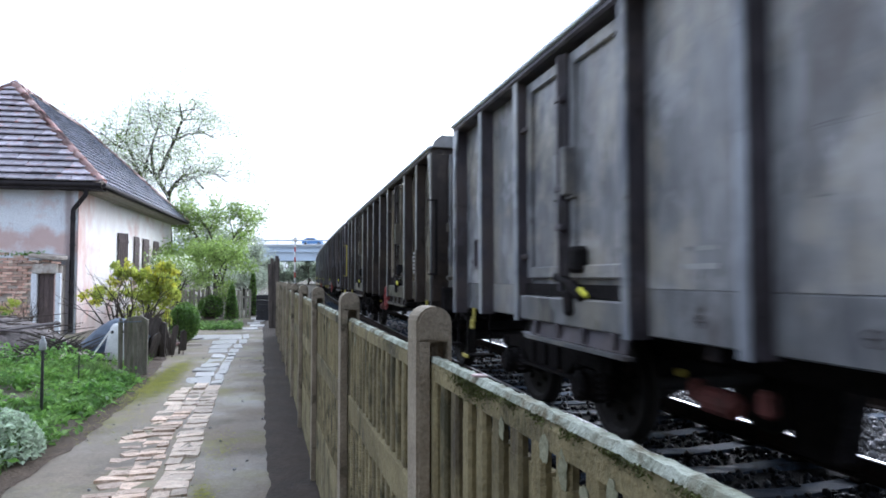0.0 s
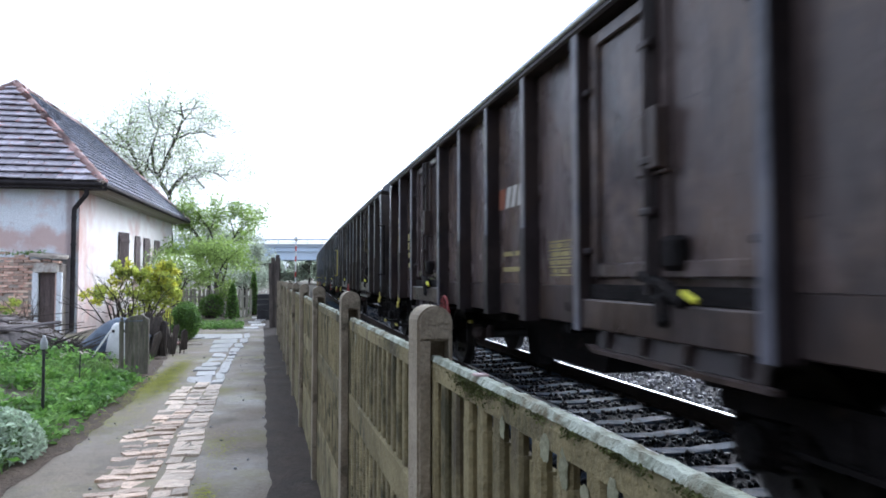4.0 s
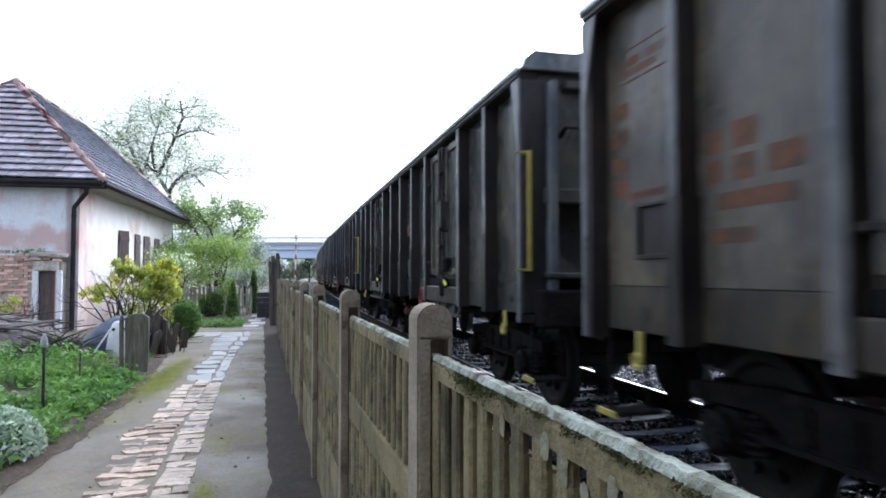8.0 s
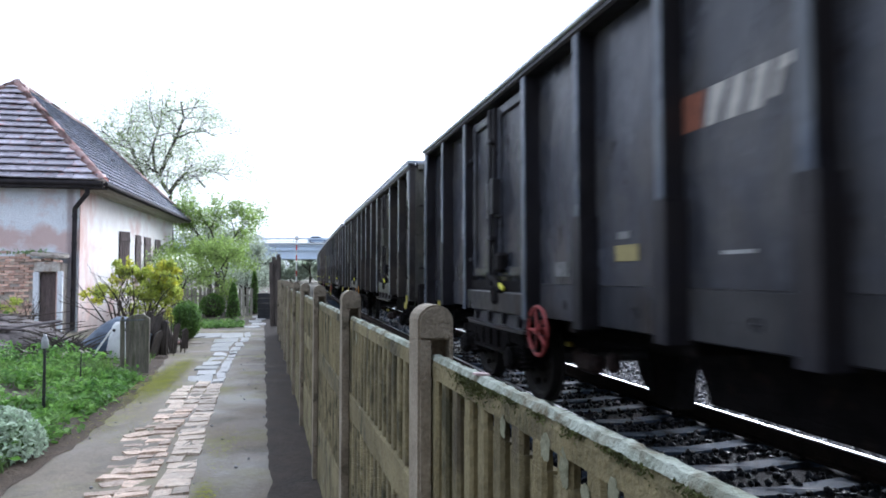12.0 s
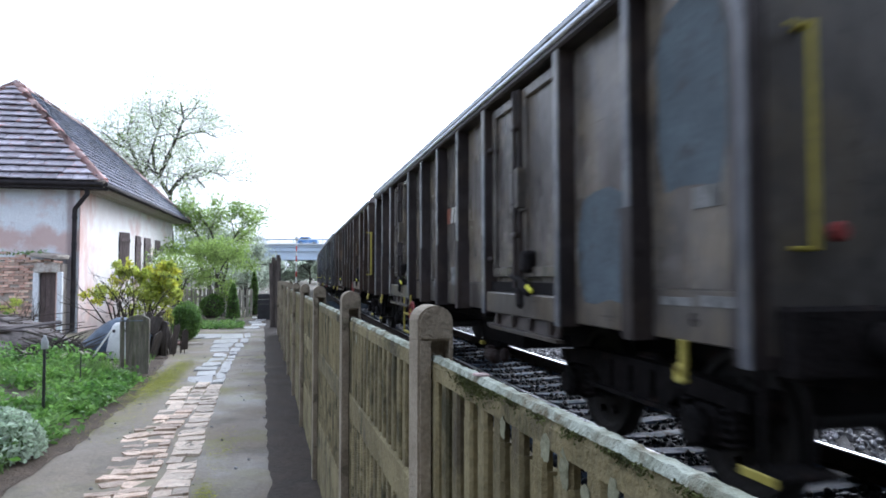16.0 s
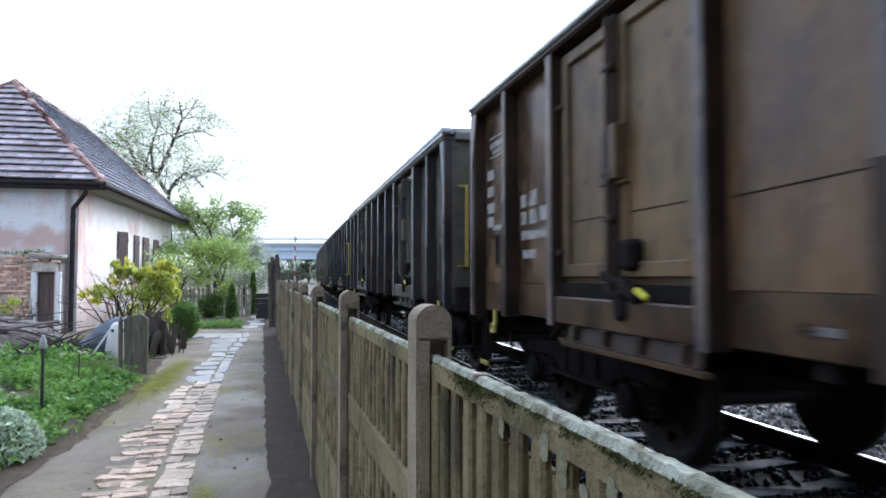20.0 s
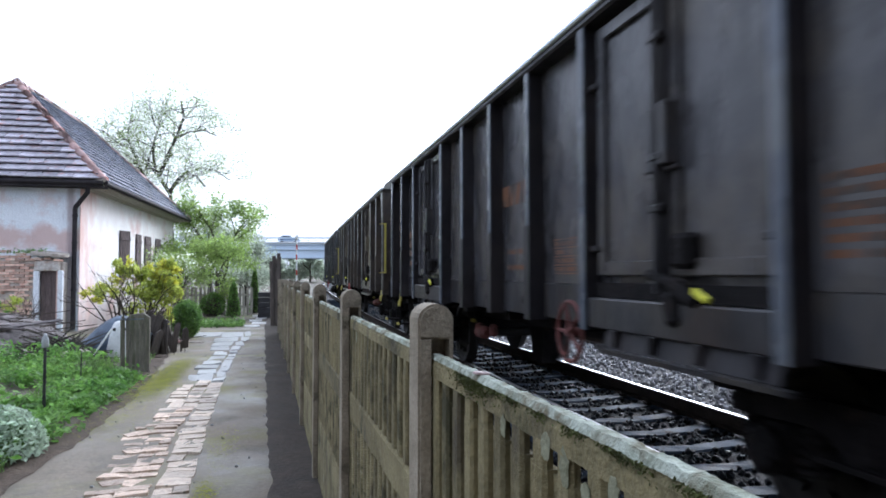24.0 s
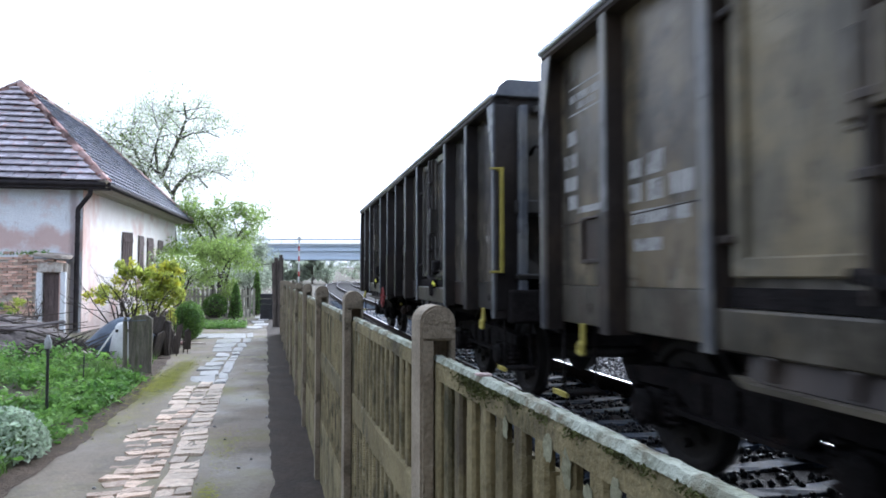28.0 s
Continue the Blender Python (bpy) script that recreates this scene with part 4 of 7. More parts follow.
def tile_plane(keys, width, height, mesh, single):
    a, b, c, d = (corners[k] for k in keys)
    ux = (b - a).normalized()
    nz = (b - a).cross(d - a).normalized()
    uy = nz.cross(ux)
    total = (d - a).dot(uy)
    rows = int(total / height)
    left_slope, right_slope = (d - a).dot(ux) / total, ((b - a).length - (c - a).dot(ux)) / total
    vs, fs = [], []
    base_v = [v.co.copy() for v in mesh.vertices]
    base_f = [list(p.vertices) for p in mesh.polygons]
    for r in range(rows + 1):
        t = r * height
        cut = 0.0 if r == 0 else 0.45 * height
        x0, x1 = left_slope * (t + cut), (b - a).length - right_slope * (t + cut)
        n = max(1, int((x1 - x0) / width))
        for i in range(n):
            x = x0 + (x1 - x0) * (i + 0.5) / n
            jit = RB.uniform(-0.012, 0.012)
            m = Matrix.Translation(a + ux * x + uy * (t + jit) + nz * (0.02 + RB.uniform(0, 0.012)))
            m = m @ Matrix((ux, uy, nz)).transposed().to_4x4() @ pose(0, 0, 0, 0, 0, RB.uniform(-1.5, 1.5)) @ Matrix.Diagonal(((x1 - x0) / n * 0.965, height * 1.12, 1, 1))
            if single:
                piece("roof_tile", mesh, roof, m)
            else:
                k = len(vs)
                vs += [tuple(m @ v) for v in base_v]
                fs += [[k + q for q in f] for f in base_f]
    if not single:
        o = raw("roof_tiles", vs, fs, mesh.materials[0], roof)
        tagged(o, "roof tiles in courses, shade put into their blue-grey", kind="stuff")


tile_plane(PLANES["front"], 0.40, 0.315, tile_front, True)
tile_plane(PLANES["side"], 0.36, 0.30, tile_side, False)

rt = bmesh.new()
for k in range(9):
    a0, a1 = math.pi * k / 8, 0
    p = (0.155 * math.cos(a0), 0.14 * math.sin(a0))
    lo, hi = rt.verts.new((p[0], 0, p[1])), rt.verts.new((p[0] * 0.82, 0.45, p[1] * 0.82))
rt.verts.ensure_lookup_table()
for k in range(8):
    rt.faces.new((rt.verts[2 * k], rt.verts[2 * k + 2], rt.verts[2 * k + 3], rt.verts[2 * k + 1]))
bmesh.ops.solidify(rt, geom=rt.faces[:], thickness=0.02)
ridge_mesh = mesh_of(rt, "ridge_tile", M["ridge_tile"])
for k0, k1 in (("fr", "r0"), ("r0", "r1"), ("fl", "r0"), ("br", "r1")):
    a, b = corners[k0], corners[k1]
    d = (b - a).normalized()
    q = Matrix((d.cross(Vector((0, 0, 1))).normalized(), d, d.cross(Vector((0, 0, 1))).normalized().cross(d))).transposed().to_4x4()
    mb = bmesh.new()
    tube(mb, a - Vector((0, 0, 0.03)), b - Vector((0, 0, 0.03)), 0.13, seg=10)
    part("ridge_mortar", mb, M["mortar"], roof)
    n = int((b - a).length / 0.40)
    for i in range(n):
        piece("ridge_tile", ridge_mesh, roof, Matrix.Translation(a + d * ((b - a).length - 0.4) * (i / max(1, n - 1)) + Vector((0, 0, 0.03 + RB.uniform(0, 0.015)))) @ q)

# fascia, gutters, downpipe
gb = bmesh.new()
z = corners["fr"].z
for a, b in ((corners["fl"], corners["fr"]), (corners["fr"], corners["br"])):
    d = (b - a).normalized()
    o = Vector((d.y, -d.x, 0))
    tube(gb, a + o * 0.05 + Vector((0, 0, -0.03)), b + o * 0.05 + Vector((0, 0, -0.03)), 0.075, seg=10)
part("gutter", gb, M["gutter"], house, "dark half-round gutter")
fb = bmesh.new()
box(fb, (-HW / 2, -FRONT_OUT / 2, z - 0.11), (HW + 2 * SIDE_OUT - 0.04, FRONT_OUT + 0.1, 0.1))
part("eaves_boarding", fb, M["gutter"], house)
# soffit boards under the side eaves
for i in range(5):
    fb = bmesh.new()
    box(fb, (0.07 + i * 0.14, HL / 2 - 0.1, z - 0.14 + 0.01 * i), (0.13, HL + 0.3, 0.03), bevel=0.005)
    part("soffit_board", fb, M["picket_wood"], house)
db = bmesh.new()
for a, b in (((0.32, -FRONT_OUT + 0.02, z - 0.05), (0.30, -FRONT_OUT + 0.05, z - 0.32)), ((0.30, -FRONT_OUT + 0.05, z - 0.32), (-0.12, -0.10, z - 0.74)), ((-0.12, -0.10, z - 0.74), (-0.12, -0.10, 0.05))):
    tube(db, a, b, 0.065, seg=10)
for zz in (1.2, 2.6, 3.4):
    tube(db, (-0.12, -0.10, zz), (-0.12, -0.10, zz + 0.06), 0.08, seg=10)
part("downpipe", db, M["gutter"], house, "dark brown downpipe at the corner")

# low brick lean-to in front of the house, half ruined, with a small plank door
shed = thing("brick_outhouse", HOUSE @ pose(0.08, -0.55, 0), "crumbling low brick outhouse against the front wall", "outhouse")
SHED_D, SHED_H = 0.5, 2.25
brick_b = bmesh.new()
box(brick_b, (0, 0, 0), (0.25, 0.12, 0.068), bevel=0.006)
brick_mesh = mesh_of(brick_b, "brick", M["brick"])
core = bmesh.new()
box(core, (-3.15, 0.27, SHED_H / 2 - 0.1), (4.1, 0.4, SHED_H), bevel=0.03)
box(core, (-0.445, 0.27, SHED_H / 2 - 0.1), (0.17, 0.4, SHED_H - 0.2), bevel=0.03)
box(core, (-0.78, 0.27, 1.93), (0.5, 0.38, 0.34), bevel=0.02)
part("wall", core, M["mortar"], shed, "rough mortar and plaster wall")
for r in range(31):
    z = 0.06 + r * 0.079
    x = -1.235 - (0.13 if r % 2 else 0)
    while x > -4.6:
        if RB.uniform() > (0.12 if r < 28 else 0.15 + 0.28 * (r - 27)):
            piece("brick", brick_mesh, shed, pose(x, 0.088 + RB.uniform(-0.035, 0.012), z, RB.uniform(-3, 3), RB.uniform(-2, 2), RB.uniform(-4, 4)))
        x -= 0.262
for x, w in ((-0.405, 0.14), (-1.035, 0.155)):
    jb = bmesh.new()
    box(jb, (x, 0.0, 0.9), (w, 0.12, 1.8), bevel=0.02)
    part("door_jamb", jb, M["plaster_front"], shed, "whitewashed door jamb with flaking plaster")
lb = bmesh.new()
box(lb, (-0.765, -0.01, 1.93), (0.66, 0.14, 0.30), bevel=0.03)
part("lintel", lb, M["old_plaster"], shed, "rough greyish cream lintel")
cp = bmesh.new()
slab(cp, [(-1.16, -0.2), (-0.62, -0.17), (-0.55, -0.12), (-0.40, -0.19), (-0.30, -0.08), (-0.24, 0.12), (-0.33, 0.48), (-1.2, 0.5)], -0.05, 0.05, Matrix.Translation((0, 0, SHED_H - 0.06)) @ pose(0, 0, 0, 5, 6, 0))
bmesh.ops.bevel(cp, geom=cp.edges[:], offset=0.015, segments=1, affect="EDGES")
part("roof_slab", cp, M["mortar"], shed, "broken mortar roof slab")
for x, z, w, h in ((-0.98, SHED_H - 0.12, 0.22, 0.07), (-0.72, SHED_H - 0.11, 0.20, 0.07), (-0.47, SHED_H - 0.15, 0.19, 0.065)):
    pb = bmesh.new()
    box(pb, (x, -0.01, z), (w, 0.2, h), rot=pose(0, 0, 0, 0, RB.uniform(2, 9), RB.uniform(-6, 6)), bevel=0.01)
    part("brick", pb, M["brick"], shed)
for k in range(3):
    pb = bmesh.new()
    box(pb, (-0.88 + k * 0.144, 0.09, 0.9), (0.14, 0.035, 1.78), bevel=0.006)
    part("door_plank", pb, M["shutter"], shed)
pb = bmesh.new()
box(pb, (-0.50, 0.03, 0.9), (0.05, 0.05, 1.78), bevel=0.006)
part("door_frame", pb, M["plaster_side"], shed, "narrow pinkish door frame")
gp = np.stack([np.concatenate([RB.uniform(-5.0, -1.2, 420), RB.normal(-1.15, 0.16, 160)]), RB.uniform(-0.1, 0.5, 580), SHED_H + 0.06 + np.abs(RB.normal(0, 0.05, 580))], 1)
leaves("moss", gp, 0.04, M["weed_leaf"], shed, RB)


# unseen dark screen added behind the camera to block light from the south
cw = bmesh.new()
box(cw, (-8.2, -5.2, 3.8), (19.4, 0.4, 8.0))
tagged(part("wall_south", cw, M["dark_wood"]), "tall dark unseen screen behind the camera, added to block light", "wall", kind="structure")


# ---------- goods train ----------
BODY, PANEL, DOOR = 12.72, 1.0998, 1.961
RIBS = [BODY / 2 - d for d in itertools.accumulate([0, PANEL, PANEL, DOOR, PANEL, PANEL, PANEL, PANEL, DOOR, PANEL, PANEL])]
LOW, FLOOR, TOP, OUT, SHEET = 1.00, 1.30, 3.25, 1.50, 1.325

# colour (dark, light, rust), marks, brake wheel, ladder, yellow grab on the end, blue patches, logo
LIVERY = [
    ("light grey", (0.240, 0.246, 0.240), (0.363, 0.370, 0.360), (0.1781, 0.1508, 0.1301), "mark_white", "", "", True, False, False),
    ("olive-grey", (0.1292, 0.1151, 0.08369), (0.1966, 0.1776, 0.133), (0.09558, 0.07671, 0.05414), "mark_white", "mid", "", False, False, True),
    ("dark maroon-brown", (0.07084, 0.05262, 0.04756), (0.1164, 0.08906, 0.07894), (0.04554, 0.03542, 0.03036), "mark_yellow", "door", "", True, False, True),
    ("dark olive-grey", (0.07961, 0.07211, 0.05567), (0.1265, 0.1154, 0.08908), (0.0562, 0.04506, 0.03341), "mark_orange", "door", "", False, False, True),
    ("dark grey-green", (0.06893, 0.07075, 0.0593), (0.1103, 0.1114, 0.09364), (0.05054, 0.04244, 0.03121), "mark_orange", "mid", "", True, False, True),
    ("dark blue-grey", (0.04839, 0.05158, 0.05803), (0.07415, 0.07736, 0.0871), (0.04194, 0.03224, 0.02578), "mark_white", "door", "", True, False, True),
    ("grey-olive", (0.1164, 0.1158, 0.09261), (0.1748, 0.1704, 0.1358), (0.07573, 0.06244, 0.0453), "mark_orange", "", "orange_paint", False, False, True),
    ("dirty brown-grey", (0.1257, 0.1118, 0.09195), (0.1947, 0.1764, 0.1474), (0.07787, 0.06209, 0.04953), "mark_white", "door", "yellow_paint", True, True, True),
    ("rusty brown", (0.1024, 0.06594, 0.03799), (0.1593, 0.1084, 0.0633), (0.05691, 0.0381, 0.02532), "mark_white", "mid", "", True, False, True),
    ("grey", (0.1091, 0.1079, 0.09734), (0.1662, 0.1635, 0.1474), (0.0727, 0.06054, 0.04732), "mark_white", "", "", True, False, False),
    ("dark grey", (0.0530, 0.0515, 0.0520), (0.0820, 0.0795, 0.0800), (0.0370, 0.0310, 0.0270), "mark_orange", "mid", "", True, False, True),
    ("olive-grey with faded panels", (0.1243, 0.1124, 0.08235), (0.1944, 0.175, 0.1281), (0.08101, 0.06455, 0.04575), "mark_white", "door", "", True, False, True),
    ("dark grey", (0.06786, 0.06472, 0.05539), (0.1061, 0.1011, 0.08647), (0.04665, 0.03883, 0.02702), "mark_white", "door", "", True, False, False),
]



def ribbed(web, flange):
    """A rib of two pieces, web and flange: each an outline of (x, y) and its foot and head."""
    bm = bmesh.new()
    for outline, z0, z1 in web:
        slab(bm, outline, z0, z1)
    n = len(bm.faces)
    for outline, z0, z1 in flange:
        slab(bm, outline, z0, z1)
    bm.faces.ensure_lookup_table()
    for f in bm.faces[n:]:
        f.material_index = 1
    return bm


def plate(w, x0=0.160, x1=0.176):
    return [(x0, -w), (x1 - 0.006, -w), (x1, -w + 0.008), (x1, w - 0.008), (x1 - 0.006, w), (x0, w)]


def block(w, w1=None):
    return [(0.0, -w), (0.159, -w), (0.159, w if w1 is None else w1), (0.0, w if w1 is None else w1)]


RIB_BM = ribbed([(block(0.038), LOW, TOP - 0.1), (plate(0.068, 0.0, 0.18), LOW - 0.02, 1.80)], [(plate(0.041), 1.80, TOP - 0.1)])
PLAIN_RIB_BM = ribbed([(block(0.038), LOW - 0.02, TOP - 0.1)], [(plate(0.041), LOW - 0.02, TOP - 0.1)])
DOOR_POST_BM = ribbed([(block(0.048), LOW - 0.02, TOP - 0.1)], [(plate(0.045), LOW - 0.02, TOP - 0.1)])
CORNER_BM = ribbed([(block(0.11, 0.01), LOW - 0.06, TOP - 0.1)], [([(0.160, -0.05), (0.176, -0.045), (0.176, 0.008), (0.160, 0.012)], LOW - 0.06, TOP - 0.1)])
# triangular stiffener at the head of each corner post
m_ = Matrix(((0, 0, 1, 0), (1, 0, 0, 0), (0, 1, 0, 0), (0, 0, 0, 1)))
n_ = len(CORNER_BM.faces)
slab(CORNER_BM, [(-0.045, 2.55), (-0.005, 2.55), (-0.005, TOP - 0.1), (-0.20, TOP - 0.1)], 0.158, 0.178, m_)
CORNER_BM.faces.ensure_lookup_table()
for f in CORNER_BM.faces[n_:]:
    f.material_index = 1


def shared(bm, name, *materials):
    me = bpy.data.meshes.new(name)
    bmesh.ops.recalc_face_normals(bm, faces=bm.faces)
    bm.to_mesh(me)
    for m in materials:
        me.materials.append(m)
    return me


def shared_parts():
    """Meshes that all wagons have in common."""
    d = {}
    bm = bmesh.new()
    for y in (-0.75, 0.75):
        turned(bm, [(0.07, -0.12), (0.46, -0.065), (0.49, -0.065), (0.49, -0.04), (0.46, -0.035), (0.455, 0.06), (0.40, 0.06), (0.37, 0.02), (0.16, 0.0), (0.12, 0.09), (0.07, 0.12)], 28, Matrix.Translation((y, 0, 0)) @ pose(0, 0, 0, 0, 90 if y > 0 else -90, 0))
    tube(bm, (-1.0, 0, 0), (1.0, 0, 0), 0.075, seg=12)
    for k in range(8):
        a = k * math.pi / 4
        box(bm, (-0.79, 0.27 * math.cos(a), 0.27 * math.sin(a)), (0.05, 0.05, 0.05))
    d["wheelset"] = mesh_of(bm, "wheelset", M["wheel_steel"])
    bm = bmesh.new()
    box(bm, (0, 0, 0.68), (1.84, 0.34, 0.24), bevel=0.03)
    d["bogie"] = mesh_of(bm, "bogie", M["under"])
    bm = bmesh.new()
    m = Matrix(((0, 0, 1, 0), (1, 0, 0, 0), (0, 1, 0, 0), (0, 0, 0, 1)))
    slab(bm, [(-1.28, 0.60), (-0.62, 0.62), (-0.46, 0.50), (0.46, 0.50), (0.62, 0.62), (1.28, 0.60), (1.28, 0.70), (0.62, 0.76), (-0.62, 0.76), (-1.28, 0.70)], -0.05, 0.05, m)
    slab(bm, [(-0.62, 0.47), (0.62, 0.47), (0.62, 0.50), (-0.62, 0.50)], -0.09, 0.09, m)
    for y in (-1.14, -0.66, 0.66, 1.14):
        box(bm, (0, y, 0.56), (0.12, 0.06, 0.30), bevel=0.015)
    for y in (-0.3, 0.0, 0.3):
        box(bm, (-0.06, y, 0.62), (0.05, 0.05, 0.20), bevel=0.012)
    d["side_frame"] = mesh_of(bm, "side_frame", M["under"])
    bm = bmesh.new()
    box(bm, (0, 0, 0.64), (1.84, 0.12, 0.16), bevel=0.02)
    d["end_beam"] = mesh_of(bm, "end_beam", M["under"])
    bm = bmesh.new()
    box(bm, (0, 0, 0), (0.2, 0.3, 0.26), bevel=0.05)
    turned(bm, [(0.13, 0.0), (0.13, 0.05), (0.09, 0.08)], 14, Matrix.Translation((-0.1, 0, 0)) @ pose(0, 0, 0, 0, -90, 0))
    d["axle_box"] = mesh_of(bm, "axle_box", M["under"])
    bm = bmesh.new()
    rows = []
    for k in range(61):
        a = 2 * math.pi * k / 12
        c, out = Vector((0.065 * math.cos(a), 0.065 * math.sin(a), -0.12 + k * 0.0042)), Vector((math.cos(a), math.sin(a), 0))
        rows.append([bm.verts.new(c + out * 0.016 * math.cos(b) + Vector((0, 0, 0.016 * math.sin(b)))) for b in (0, 1.57, 3.14, 4.71)])
    for p0, p1 in zip(rows, rows[1:]):
        for j in range(4):
            bm.faces.new((p0[j], p0[(j + 1) % 4], p1[(j + 1) % 4], p1[j]))
    d["spring"] = mesh_of(bm, "spring", M["under"])
    bm = bmesh.new()
    turned(bm, [(0.10, 0.0), (0.10, 0.32), (0.075, 0.33), (0.075, 0.55), (0.225, 0.56), (0.225, 0.585), (0.19, 0.60)], 18, pose(0, 0, 0, -90, 0, 0))
    d["buffer"] = mesh_of(bm, "buffer", M["under"], True)
    bm = bmesh.new()
    for a, b in (((0, 0, 0), (0, 0.45, 0)), ((0, 0.45, 0), (0.0, 0.62, -0.28))):
        tube(bm, a, b, 0.035, seg=8)
    ring(bm, (0, 0.66, -0.33), 0.08, 0.024, "X", 14, 6)
    box(bm, (0, 0.2, 0.05), (0.1, 0.3, 0.12), bevel=0.02)
    d["coupling"] = mesh_of(bm, "coupling", M["under"])
    bm = bmesh.new()
    box(bm, (0, 0, 0), (0.035, 0.07, 0.2), bevel=0.01)
    ring(bm, (-0.02, 0, -0.13), 0.055, 0.022, "X", 12, 6)
    box(bm, (-0.02, 0.0, -0.17), (0.04, 0.16, 0.035), bevel=0.01)
    d["lashing_hook"] = mesh_of(bm, "lashing_hook", M["yellow_paint"])
    bm = bmesh.new()
    box(bm, (0, 0, 0.535), (0.042, 0.022, 1.07), bevel=0.006)
    for z in (0.012, 1.058):
        box(bm, (0.0, 0.06, z), (0.055, 0.12, 0.024), bevel=0.006)
    for x, z in ((-0.1, 0.012), (-0.1, 1.058)):
        box(bm, (x / 2 - 0.02, 0.02, z), (0.10, 0.022, 0.022), bevel=0.006)
    d["grab_bar"] = mesh_of(bm, "grab_bar", M["grab_yellow"])
    d["dark_bar"] = d["grab_bar"].copy()
    d["dark_bar"].materials[0] = M["under"]
    bm = bmesh.new()
    box(bm, (0, 0, 0), (0.34, 0.22, 0.03), bevel=0.006)
    d["step"] = mesh_of(bm, "step", M["under"])
    bm = bmesh.new()
    box(bm, (-0.175, 0, 0.0), (0.02, 0.24, 0.045), bevel=0.004)
    d["step_edge"] = mesh_of(bm, "step_edge", M["yellow_paint"])
    bm = bmesh.new()
    for x in (-0.14, 0.14):
        box(bm, (x, 0, 0.28), (0.025, 0.03, 0.56), bevel=0.005)
    d["step_hanger"] = mesh_of(bm, "step_hanger", M["under"])
    bm = bmesh.new()
    ring(bm, (0, 0, 0), 0.205, 0.017, "X", 28, 8)
    for k in range(5):
        a = 2 * math.pi * k / 5
        tube(bm, (0, 0, 0), (0, 0.21 * math.cos(a), 0.21 * math.sin(a)), 0.013, seg=6)
    tube(bm, (-0.03, 0, 0), (0.07, 0, 0), 0.03, seg=10)
    d["brake_wheel"] = mesh_of(bm, "brake_wheel", M["red_paint"])
    d["dull_brake_wheel"] = d["brake_wheel"].copy()
    d["dull_brake_wheel"].materials[0] = M["red_brown"]
    for col in ("orange_paint", "yellow_paint"):
        bm = bmesh.new()
        for y in (-0.3, 0.3):
            box(bm, (0, y, 0), (0.03, 0.045, 0.66), bevel=0.006)
        for z in (-0.31, 0.0):
            box(bm, (0, 0, z), (0.05, 0.555, 0.035), bevel=0.006)
        d["ladder_" + col] = mesh_of(bm, "ladder", M["grab_yellow" if col == "yellow_paint" else col])
    bm = bmesh.new()
    box(bm, (0, 0, 0), (0.03, 0.16, 0.055), rot=pose(0, 0, 0, 25, 0, 0), bevel=0.01)
    d["latch_lever"] = mesh_of(bm, "latch_lever", M["lemon"])
    bm = bmesh.new()
    turned(bm, [(0.12, -0.45), (0.16, -0.4), (0.16, 0.4), (0.12, 0.45)], 18, pose(0, 0, 0, 90, 0, 0))
    d["air_tank"] = mesh_of(bm, "air_tank", M["under"], True)
    return d


KIT = shared_parts()


